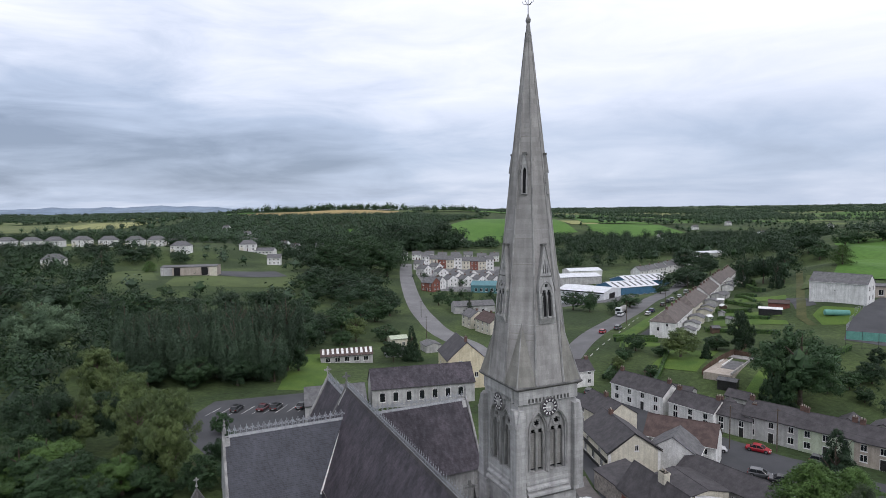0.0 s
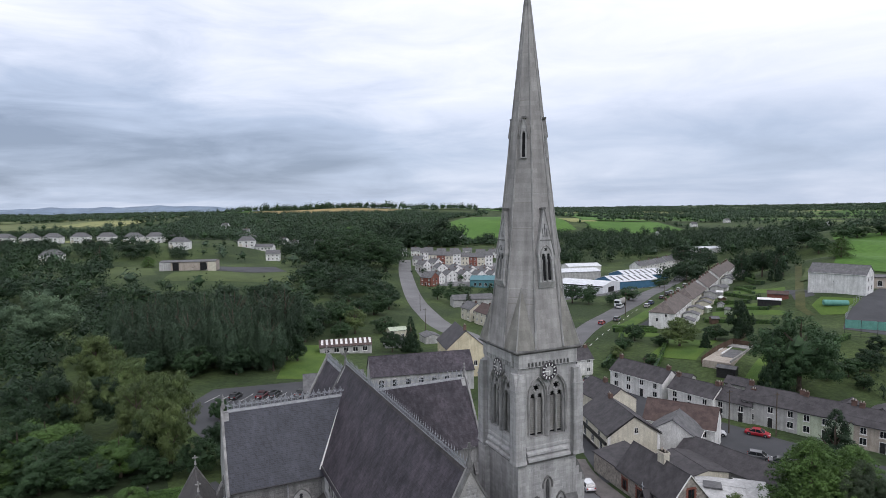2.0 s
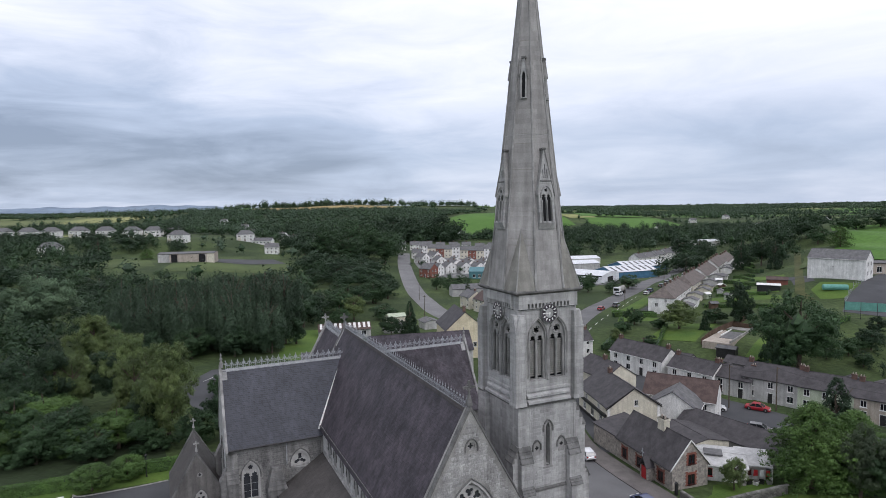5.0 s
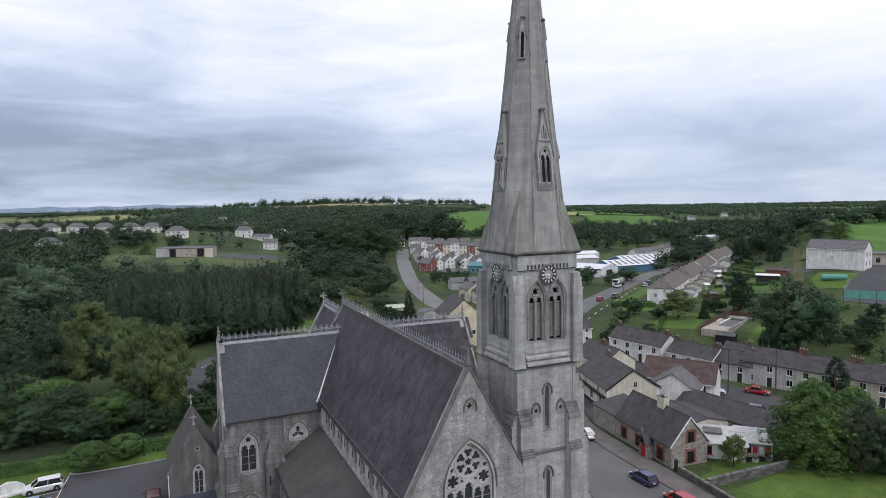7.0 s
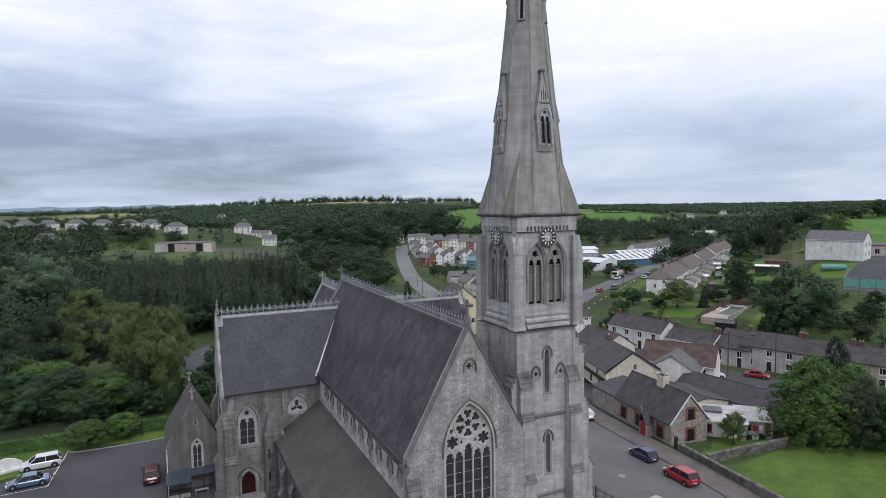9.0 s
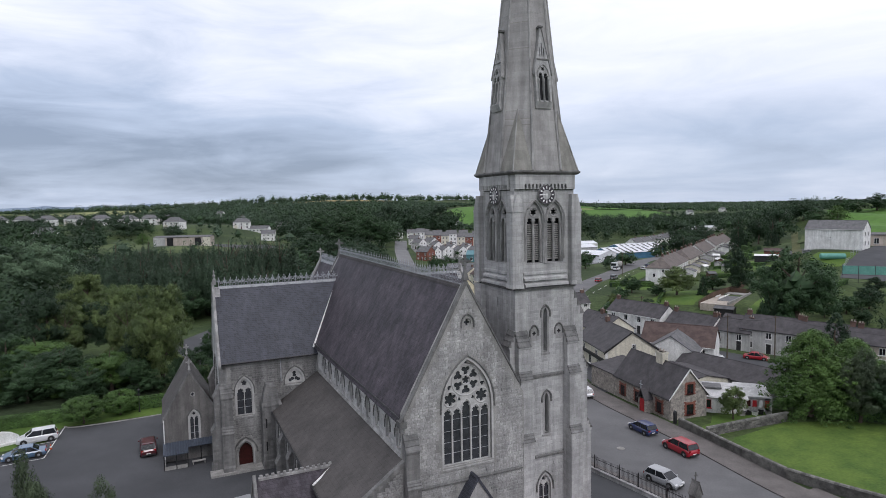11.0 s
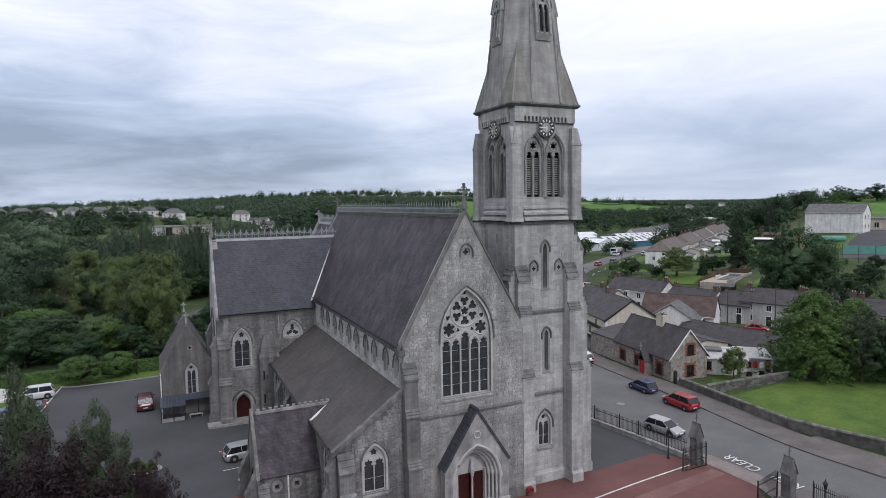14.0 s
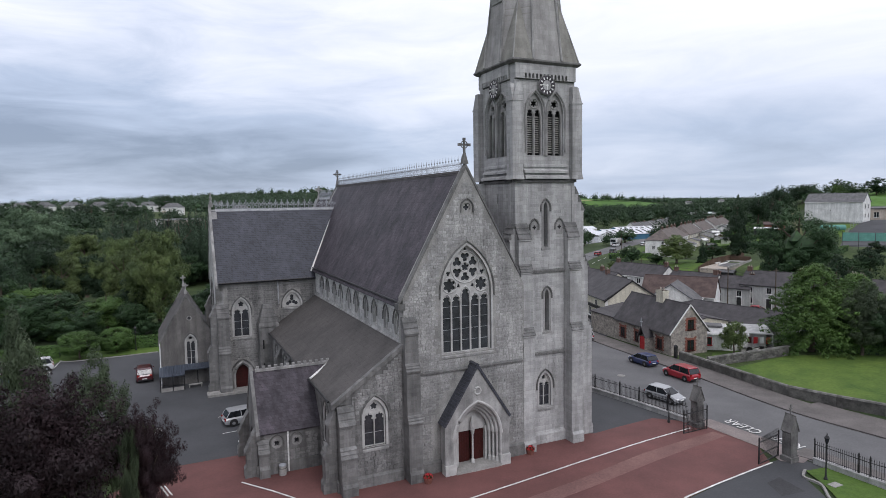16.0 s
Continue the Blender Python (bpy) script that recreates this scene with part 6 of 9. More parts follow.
part("porch_wall", Geo().box(1.1, 1.3, -4.4, -3.05, -.5, 2.2).box(2.5, 2.7, -4.4, -3.05, -.5, 2.2), M_COTTAGE, cot)
part("red_door", Geo().box(1.3, 2.5, -4.3, -4.22, 0, 2.15), M_RED_PAINT, cot, "bright red front door")
part("porch_cross", Geo().box(1.86, 1.94, -4.6, -4.52, 3.6, 4.9).box(1.6, 2.2, -4.6, -4.52, 4.3, 4.38), M_IRON, cot)
part("bargeboard", Geo().prism([(-3.5, 3.25), (0, 7.35), (3.5, 3.25), (3.5, 3.05), (0, 7.1), (-3.5, 3.05)], -.06, .04, pose(6.78, 0, 0, 0, 0, 90)), M_WHITE, cot)
part("lower_wing", Geo().box(-13.6, -6.6, -3.1, 3.0, -1.2, 3.2), M_COTTAGE, cot)
part("lower_wing_roof", Geo().hexa([(-13.8, -3.3, 3.2), (-6.5, -3.3, 3.2), (-6.5, 3.2, 3.2), (-13.8, 3.2, 3.2)], [(-13.8, -3.3, 3.35), (-6.5, -3.3, 3.35), (-6.5, 3.2, 4.3), (-13.8, 3.2, 4.3)]), M_SLATE_TOWN, cot)
ext = house(at(41.6, 89.6, -20), 6.6, 7.4, 2.5, 3.0, M_RENDER, M_FELT, "white flat-roofed cottage extension", front=((-2.0, .8, 1.3, 1.2),), name="extension", frame_mat=M_RED_PAINT, category="house")
part("rooflight", Geo().box(-2.4, .2, -1.5, .8, 3.05, 3.25), M_TILE_GREY, ext)
lean = thing("lean_to", at(46.0, 89.0, -20), "white rendered lean-to with a flat roof", "shed")
part("roof", Geo().box(-2.2, 2.4, -3.6, 3.4, 2.4, 2.55), M_FELT, lean)
part("back_wall", Geo().box(-2.2, 2.4, 3.0, 3.2, -.5, 2.4), M_RENDER, lean)
part("side_wall", Geo().box(2.2, 2.4, -3.4, 3.2, -.5, 2.4), M_RENDER, lean)
part("front_wall", Geo().box(-2.2, 1.6, -2.6, -2.45, -.5, 2.4), M_RENDER, lean)
rope = thing("washing_line", at(44.6, 85.6, -14), "washing line hung with red and white clothes", "laundry")
part("line", Geo().tube([(-2.6, 0, 2.0), (0, 0, 1.85), (2.6, 0, 2.0)], .015, 4), M_WHITE, rope)
for i, c in enumerate((M_WHITE, M_RED_PAINT, M_DOOR, M_RED_PAINT, M_WHITE, M_RED_PAINT)):
    x = -2.2 + i * .82
    part("garment", Geo().hexa([(x - .3, -.04, .95), (x + .3, .02, 1.0), (x + .3, .05, 1.0), (x - .3, .0, .95)], [(x - .26, -.02, 1.9), (x + .26, -.02, 1.9), (x + .26, .02, 1.9), (x - .26, .02, 1.9)]), c, rope)
for i in range(5):
    x, y = 42.6 + i * .95, 84.7 + .25 * (i % 2)
    s_ = solid("garden_crate", Geo().box(-.35, .35, -.3, .3, 0, .55).box(-.42, .42, -.36, .36, .48, .55), (M_CONCRETE, M_BLACK_IRON, M_WHITE, M_BLACK_IRON, M_CONCRETE)[i], "cluttered garden box beside the extension", "box", "garden boxes", m=at(x, y, 20 * i))
house(at(48.6, 99.5, -58), 18, 7.0, 2.6, 4.6, M_GREY_RENDER, M_SLATE_TOWN, "long low outbuilding with a dark slate roof", front=((2, .8, .8, .8),), name="outbuilding")
house(at(40.5, 98.5, -75), 9, 8.0, 2.8, 3.6, M_CREAM, M_SLATE_TOWN, "low slate-roofed rear wing", name="outbuilding")

# houses between the church street and the terrace
yel = house(at(33.2, 114.6, -82), 14, 10, 4.8, 8.0, M_CREAM, M_SLATE_TOWN, "cream rendered house with its gable to the street", right=((.4, 4.7, .75, 1.1), (.4, 1.6, .75, 1.1)), front=((4, .9, 1.2, 1.6), (0, .9, 1.2, 1.6), (-4, .9, 1.2, 1.6), (3, 3.0, 1, 1.2), (-3, 3.0, 1, 1.2)), chimneys=((-3.5, .9),))
part("bargeboard", Geo().prism([(-5.35, 4.45), (0, 8.1), (5.35, 4.45), (5.35, 4.2), (0, 7.85), (-5.35, 4.2)], -.06, .05, pose(7.2, 0, 0, 0, 0, 90)), M_BLACK_IRON, yel)
part("quoins", Geo().box(7.0, 7.06, -5.02, -4.5, 0, 4.6).box(7.0, 7.06, 4.5, 5.02, 0, 4.6), M_WHITE, yel)
part("shop_front", Geo().box(-6.8, 6.6, -5.4, -5.0, 2.7, 3.2).box(-6.8, 6.6, -5.15, -5.0, 0, .7), M_BLACK_IRON, yel, "dark shop fascia")
house(at(46.2, 116.0, -32), 13, 7.6, 5.0, 8.0, M_RENDER, M_TILE_BROWN, "white house with a brown tiled roof", right=((0, 1.0, .9, 1.2),), front=((4.6, 3.2, .9, 1.2),), back=two_rows((-3, 3)))
house(at(42.9, 110.6, -122), 6.5, 8.6, 4.6, 7.4, M_RENDER, M_TILE_GREY, "white gabled wing with a grey tiled roof", right=(), front=((1.8, 2.9, .7, 1.1),))
house(at(35.5, 132, -70), 11, 8, 4.6, 7.2, M_CREAM, M_SLATE_TOWN, "cream house beside a yard", front=two_rows((-3, 3)), chimneys=((0, .9),))
house(at(30.2, 172, -70), 9, 7, 5, 7.6, M_RENDER, M_SLATE_TOWN, "white two-storey house at a corner", right=two_rows((-1.5, 1.5), w=.8), front=two_rows((-3, 0, 3)), chimneys=((-3.5, .8), (3.5, .8)))
house(at(36.5, 166, 20), 7, 6, 4.4, 6.8, M_RENDER, M_SLATE_TOWN, "small white two-storey house", front=two_rows((-2, 2)), chimneys=((2.8, .7),))
# the terrace
TERR = [(-56, 49.6, 148.6, 15.4, 7.0, 4.7, 7.2, M_RENDER, 4, "white rendered terraced house"), (-54, 57.8, 136.4, 11.0, 6.6, 4.2, 6.4, M_RENDER, 3, "low white terraced house"), (-48, 63.9, 130.6, 8.6, 6.4, 4.0, 6.0, M_GREY_RENDER, 2, "low grey terraced house"),
        (-46, 69.8, 125.6, 11.2, 7.0, 4.9, 7.3, M_GREY_RENDER, 3, "grey pebbledashed two-storey terraced house"), (-44, 76.6, 118.6, 9.6, 7.0, 4.9, 7.2, M_SAGE, 3, "pale green two-storey terraced house"), (-44, 83.2, 112.0, 9.2, 7.0, 4.7, 7.0, M_TAN, 3, "tan terraced house with white window frames"), (-44, 89.9, 105.4, 9.4, 7.0, 4.8, 7.0, M_GREY_RENDER, 3, "grey terraced house with a red door")]
for t_, x, y, L, W, e, rd, wm, n, lab in TERR:
    xs = [-L / 2 + L * (i + .5) / n for i in range(n)]
    mid = xs[n // 2]
    house(at(x, y, t_), L, W, e, rd, wm, M_SLATE_TOWN, lab, front=[(q, .85, 1.2, 1.35) for q in xs if q != mid] + [(q, e - 1.8, 1.05, 1.3) for q in xs], doors=(mid,), chimneys=((-L / 2 + .7, .9), (L / 2 - .7, .9)), group="terraced houses", right=(), door_mat=M_RED_PAINT if "red door" in lab else M_BLACK_IRON)
for x, y, L, W, t_ in ((66, 141, 5, 4, 40), (72, 146, 5.5, 4, -50), (60, 152, 6, 5, -40), (92, 124, 6, 5, 40), (98, 116, 6, 4, -40), (87, 128, 5, 4, 45)):
    house(at(x, y, t_), L, W, 2.4, 3.6, M_GREY_RENDER, M_SLATE_TOWN, "small rear outhouse with a slate roof", name="outhouse", group="rear outhouses", front=((0, .8, .7, .8),))
# patio with low pale walls, fence and sheds
PM = at(80.5, 169, -41)
solid("patio", Geo().box(-3.6, 3.6, -12, 12, -1.8, .12), M_TAN, "sandy paved garden terrace", "patio", m=PM)
for x0, x1, y0, y1, z1, mt in ((-1.6, -1.3, -3, 7, .4, M_WHITE), (3.2, 3.5, -11.5, 11.5, .8, M_CONCRETE), (-3.3, -3.05, 0, 11, .45, M_WHITE), (-3.3, 3.3, 11.2, 11.6, 1.6, M_TIMBER)):
    solid("patio_wall", Geo().box(x0, x1, y0, y1, .13, z1), mt, "low pale garden wall round the patio", "wall", "patio walls", m=PM)
solid("patio_deck", Geo().box(-2.8, 3.0, 7.2, 11.0, .13, .4), M_CONCRETE, "raised pale deck at the patio's end", "deck", m=PM)
solid("pond_liner", Geo().box(-1.1, 2.4, -5.5, 4.5, .125, .2), M_TILE_GREY, "sunken grey bed in the patio", "bed", m=PM)
tf = thing("timber_fence", at(70.5, 164.5, 43), "brown board garden fence beside the patio", "fence")
for i in range(34):
    zb = float(ground(70.5 + .731 * i * .95, 164.5 + .682 * i * .95)) - tf.matrix_world.translation.z
    part("board", Geo().box(i * .95, i * .95 + .88, -.03, .03, zb - .3, zb + 1.75 + .05 * (i % 2)), M_TIMBER, tf)
house(at(73.5, 155.5, -38), 4.6, 3, 2.3, 2.7, M_BLACK_IRON, M_TILE_GREY, "dark timber garden shed", name="shed", category="shed")
house(at(116.6, 216, -28), 7.4, 3.5, 2.2, 2.6, M_BLACK_IRON, M_WHITE, "low dark shed with a white sheet roof", name="shed", category="shed")
house(at(122.4, 221.1, -28), 6.8, 4.2, 2.3, 3.1, M_BRICK, M_TILE_BROWN, "small red brick garden shed", name="shed", category="shed")
for i, (x, y) in enumerate(((93.5, 208.2), (98.6, 225.6), (105.8, 230.3), (113, 244.7), (102.3, 215.8), (117.5, 257))):
    house(at(x, y, 30 * i), 2.6, 2.0, 1.9, 2.4, (M_TIMBER, M_SAGE, M_GREY_RENDER)[i % 3], (M_TILE_GREY, M_WHITE)[i % 2], "small timber shed in a garden plot", name="shed", group="plot sheds", category="shed")

# behind the church
house(at(-6.2, 152.6, 13.5), 26, 8.5, 5.2, 9.0, M_GREY_RENDER, M_SLATE, "long grey parochial building with round-headed windows", front=[(-10.5 + i * 3.3, 1.7, 1.35, 2.6) for i in range(7)], arched=True, frame_mat=M_WHITE)
house(at(-26.4, 142.5, 13.5), 14, 10, 3.6, 6.4, M_GREY_RENDER, M_TILE_GREY, "low grey hall with a tiled roof", front=((-4, 1, 1.4, 1.2), (0, 1, 1.4, 1.2), (4, 1, 1.4, 1.2)), name="hall")
house(at(4.6, 168.5, -78), 13, 10.5, 8.2, 12.8, M_YELLOW, M_SLATE_TOWN, "tall pale yellow house with a brick chimney", right=((-1.8, 6.4, 1.0, 1.4), (2.6, 3.2, 1.0, 1.4)), front=two_rows((-3, 0, 3), 1.2, 4.6), chimneys=((5.2, 1.4),))
str_ = house(at(-32, 195, 13), 16.5, 5.5, 2.6, 4.2, M_GREY_RENDER, M_TILE_BROWN, "long shed with striped translucent roof sheets", front=[(-6 + i * 3, .6, 1.6, 1.5) for i in range(5)], name="shed", category="shed")
for i in range(11):
    x = -7.8 + i * 1.52
    for q in (-1, 1):
        lo = [(x, q * 3.06, 2.44), (x + .75, q * 3.06, 2.44), (x + .75, 0, 4.32), (x, 0, 4.32)]
        g = Geo()
        g.hexa(lo, [(a, b, c + .05) for a, b, c in lo])
        part("roof_sheet", g, M_WHITE, str_, "white translucent roof sheet")
house(at(-17.5, 224, 20), 6.5, 5, 3.4, 4.2, M_CREAM, M_SAGE, "small garden house with a green roof", front=((-1.5, .9, 1, 1.2), (1.5, .9, 1, 1.2)), name="shed", category="shed")
house(at(-17, 206, 15), 7, 5, 2.2, 2.9, M_GREY_RENDER, M_TILE_GREY, "low grey flat-roofed shed", name="shed", category="shed")
house(at(-5, 214, -70), 7, 5.5, 2.6, 3.4, M_GREY_RENDER, M_TILE_GREY, "grey rendered garden outbuilding", name="shed", category="shed")
house(at(19, 245, -66), 13, 8, 4.8, 7.6, M_CREAM, M_TILE_BROWN, "cream house with a brown tiled roof", front=two_rows((-4, 0, 4)), right=two_rows((-1.8, 1.8)), chimneys=((0, .9),))
house(at(12.5, 258, -66), 9, 7, 4.8, 7.2, M_CREAM, M_TILE_GREY, "cream gabled two-storey house", front=two_rows((-2.5, 2.5)), right=two_rows((-1.6, 1.6)), chimneys=((3, .9),))
house(at(14, 297, 10), 20, 9, 3.6, 5.4, M_GREY_RENDER, M_TILE_GREY, "grey workshop shed with windows", front=((-5, .8, 1.5, 1.2), (4, .8, 1.5, 1.2)), name="shed", category="shed")
M_BLUE_CLAD = surface("blue_metal_cladding", (.07, .17, .27), (.05, .13, .21), .5, 5, .5, .15)
M_TEAL_CLAD = surface("teal_metal_cladding", (.09, .22, .25), (.065, .17, .19), .5, 5, .5, .15)
M_WHITE_CLAD = surface("white_metal_cladding", (.72, .74, .76), (.58, .60, .62), .4, 5, .45, .1, streak=.2)
house(at(33, 369, -8), 32, 14, 4.5, 6.4, M_TEAL_CLAD, M_TEAL_CLAD, "blue-green clad works building", front=[(-13 + i * 3.2, 1, 1.6, 1.8) for i in range(9)], name="works")

# the housing estate: a few types, repeated
semi = house(at(-4, 372, -35), 7.6, 7.6, 4.6, 7.2, M_RENDER, M_TILE_GREY, "white semi-detached estate house with a grey roof", front=two_rows((-2.4, 2.4)), right=two_rows((-1.5, 1.5)), doors=(0,), chimneys=((0, .8),), group="estate houses")
brick = house(at(-8, 363, -35), 8, 8, 5.2, 8.0, M_BRICK, M_TILE_GREY, "red brick estate house with a grey roof", front=two_rows((-2.5, 2.5)), right=two_rows((-1.5, 1.5)), doors=(0,), group="estate houses")
for i, (x, y, t_) in enumerate([(4 + k * 9.4, 384 + k * 3.2, -60) for k in range(5)] + [(8 + k * 10, 402 + k * 4, -60) for k in range(5)] + [(-2 + k * 10.5, 420 + k * 3, -62) for k in range(6)] + [(-14, 428, -40), (-6, 444, -40), (-18, 452, -10)] + [(-34 + k * 11, 512 + (k % 3) * 5, 0) for k in range(10)] + [(46 + k * 9, 452 + k * 3, -60) for k in range(4)] + [(66, 520, 0), (78, 525, 0), (60, 395, -60)]):
    copy_thing(semi, at(x, y, t_))
for k in range(9):
    if k in (0, 4, 8):
        house(at(-14 + k * 6.2, 468 + k * .9, 2), 6.0, 9, 8.2, 11, M_RENDER, M_TILE_GREY, "white three-storey end of a town terrace", front=[(q, z, 1, 1.3) for q in (-1.4, 1.4) for z in (1, 3.8, 6.5)], group="town terrace")
    else:
        house(at(-14 + k * 6.2, 468 + k * .9, 2), 6.2, 8.6, 6.6, 9.4, M_BRICK if k in (2, 6) else (M_CREAM if k % 2 else M_RENDER), M_TILE_GREY, "two-storey terraced town house with a grey roof", front=[(q, z, 1, 1.3) for q in (-1.4, 1.4) for z in (1, 4.2)], group="town terrace")

# works on the right of the valley
w1 = house(at(76, 318, -38), 26, 22, 6.2, 7.6, M_WHITE_CLAD, M_WHITE_CLAD, "white metal-clad works shed with a dark loading door", name="works", front=())
part("loading_door", Geo().box(13.0, 13.1, -4, 3, 0, 5), M_DARK, w1)
part("dark_trim", Geo().box(-13, 13, -11.08, -11, 5.6, 6.2), M_BLACK_IRON, w1)
for x, y in ((103, 340), (118, 366)):
    w = house(at(x, y, 22), 30, 17, 6.5, 9.0, M_BLUE_CLAD, M_WHITE_CLAD, "blue metal-clad works shed with rooflights", name="works", right=(), front=[(-10 + i * 5, 1, 2, 1.6) for i in range(5)])
    for i in range(7):
        for q in (-1, 1):
            lo = [(-12.5 + i * 4, q * 7.2, 7.0), (-11.3 + i * 4, q * 7.2, 7.0), (-11.3 + i * 4, q * 1.2, 8.76), (-12.5 + i * 4, q * 1.2, 8.76)]
            part("rooflight", Geo().hexa(lo, [(a, b, c + .06 + .05) for a, b, c in lo]), M_TILE_GREY, w)
house(at(86, 398, 10), 30, 16, 5.5, 7, M_GREY_RENDER, M_WHITE_CLAD, "grey warehouse with a white roof", name="works")
house(at(98, 430, 10), 24, 14, 5, 6.4, M_RENDER, M_WHITE_CLAD, "white warehouse with a pale roof", name="works")
for k in range(6):
    house(at(132 + k * 8.5, 408 + k * 6.5, 35), 9.5, 8, 5, 7.8, M_RENDER, M_TILE_GREY, "white roadside house with a grey roof", front=two_rows((-2.5, 2.5)), right=two_rows((-1.5, 1.5)), chimneys=((0, .8),), group="roadside houses")
house(at(205, 470, 20), 26, 12, 4, 5.2, M_RENDER, M_WHITE_CLAD, "long white barn by a road", name="barn")
# the long terrace up the hill
for k in range(5):
    x, y = 84 + k * 19.4, 222.5 + k * 31.6
    house(at(x, y, 58.5), 33, 8.6, 4.9, 8.2, M_RENDER if k != 1 else M_CREAM, M_TILE_DUN, "long white terrace block with a dun tiled roof", back=two_rows((-13, -9, -5, -1.5, 2, 6, 10, 14)), front=two_rows((-13, -8, -3, 3, 8, 13)), left=((1.5, 1.6, .9, 1.3), (-1.5, 3.3, .8, 1.1)), right=two_rows((-2, 2), w=.9), chimneys=((-10, 1.0), (-1, 1.0), (7, 1.0), (13, .9)), hip=4.2 if k < 2 else 0, group="terrace up the hill")
    for q in (-11, -2, 8):
        ex, ey = x + q * .522 + 6.3, y + q * .853 - 3.8
        house(at(ex, ey, 58.5), 3.6 + (q % 3), 5, 2.4, 3.2, (M_GREY_RENDER, M_RENDER, M_CREAM)[(k + q) % 3], M_TILE_GREY, "small rendered rear kitchen extension", name="extension", group="rear extensions", right=((0, .9, 1, 1),))

# school buildings
house(at(143.1, 217.9, -48), 18.0, 9.6, 7.0, 9.9, M_RENDER, M_TILE_GREY, "large white school block with a grey roof", right=[(q, z, 1.3, 1.6) for q in (-2.1, 2.1) for z in (1.3, 4.5)], front=((-.8, 3.7, .5, .65),), name="school")
house(at(162.4, 226.9, -18), 12.6, 8, 4.2, 4.7, M_TAN, M_TILE_GREY, "low tan school annexe", name="school_annexe", front=((-4, .8, 1.6, 2.1), (0, .8, 1.6, 2.1), (4, .8, 1.6, 2.1)), category="school")
fence = thing("yard_fence", at(115.6, 173.4, -29.8), "tall school yard fence with green netting", "fence")
for i in range(14):
    part("netting", Geo().box(i * 3.9, i * 3.9 + 3.8, -.02, .02, 2.6, 5.0), M_NET, fence, "green netting")
    part("post", Geo().tube([(i * 3.9, 0, -.8), (i * 3.9, 0, 5.3)], .06, 6), M_BLACK_IRON, fence)
    for z in (.3, 1.3, 2.4):
        part("rail", Geo().tube([(i * 3.9, 0, z), (i * 3.9 + 3.9, 0, z)], .03, 4), M_BLACK_IRON, fence)
for a, b in (((127.4, 191.1), (131.9, 196.2)), ((131.9, 196.2), (136.8, 201.1)), ((136.8, 201.1), (146.8, 209.1))):
    f2 = thing("wire_fence", at(a[0], a[1], math.degrees(math.atan2(b[1] - a[1], b[0] - a[0]))), "grey wire fence round the school yard", "fence", "wire fences")
    L_ = math.hypot(b[0] - a[0], b[1] - a[1])
    for i in range(6):
        part("post", Geo().tube([(i * L_ / 5, 0, -.8), (i * L_ / 5, 0, 2.4)], .06, 5), M_IRON, f2)
    for z in (.5, 1.1, 1.7, 2.3):
        part("wire", Geo().tube([(0, 0, z), (L_, 0, z)], .025, 4), M_IRON, f2)
solid("water_tank", Geo().turned([(.05, -3.9), (.8, -3.8), (1, -3.6), (1, 3.6), (.8, 3.8), (.05, 3.9)], (0, 0, 0), 14, pose(0, 0, 1.0, 0, 90, 0)), M_NET, "long pale green tunnel lying on grass", "tunnel", m=at(131.8, 202.7, -14))
pav = house(at(-154, 370, 9), 32, 12, 5.2, 5.9, M_TAN, M_TILE_GREY, "low flat-roofed school hall with tan walls", front=((-12, .6, 4.5, 3.6), (9.5, .4, 3.2, 4.0)), name="school_hall", category="school")
part("pale_wing", Geo().box(-16.05, -9.5, -6.2, -5.9, -1, 5), M_GREY_RENDER, pav)
part("pale_wing", Geo().box(11.8, 16.05, -6.2, -5.9, -1, 5), M_CREAM, pav)
# black boxes on the flat wall paint the shade of recesses
part("dark_recess", Geo().box(-8.5, -5.0, -6.15, -5.95, 0, 4.8).box(7.2, 10.6, -6.15, -5.95, 0, 4.8), M_DARK, pav)

# houses on the ridge to the left
villa = house(at(-361, 503, 0), 13, 9, 5.4, 8.6, M_RENDER, M_TILE_GREY, "white detached house with a grey hipped roof", front=two_rows((-4.5, 4.5), w=1.4) + [(0, 3.3, 1.2, 1.2)], doors=(0,), hip=3.2, group="houses along the ridge")
part("bay", Geo().box(-5.6, -3.0, -5.2, -4.4, -1, 2.9), M_CREAM, villa)
for i, (x, y, t_) in enumerate(((-341, 504, 2), (-321, 503, -3), (-300, 506, 0), (-278, 506, 3), (-257, 508, -4), (-240, 510, 4), (-224, 512, 30), (-381, 502, 0), (-402, 502, 3), (-424, 500, 0), (-258, 402, 12), (-196, 455, -10), (-160, 498, 10))):
    copy_thing(villa, at(x, y, t_))
house(at(-146, 497, -6), 17, 7, 3, 5.2, M_RENDER, M_TILE_GREY, "long white bungalow among trees", front=[(-6 + i * 3, .9, 1.4, 1.2) for i in range(5)])
house(at(-126, 452, 10), 10, 7.5, 5, 7.6, M_RENDER, M_TILE_GREY, "white two-storey house by a lane", front=two_rows((-3, 0, 3)))
for i, (x, y, t_) in enumerate(((-175, 560, 10), (-150, 575, -20), (-120, 590, 15), (-135, 555, 0), (-105, 610, 30), (-195, 600, 0), (-90, 560, 10), (10, 690, 0), (20, 702, 30), (-70, 715, 0), (-225, 700, 10), (-270, 760, 0), (250, 700, 20), (330, 800, 0), (420, 900, 10), (520, 820, 40), (300, 640, 0), (360, 690, 20))):
    copy_thing(semi, at(x, y, t_))

# ---- trees
rng = np.random.default_rng(7)


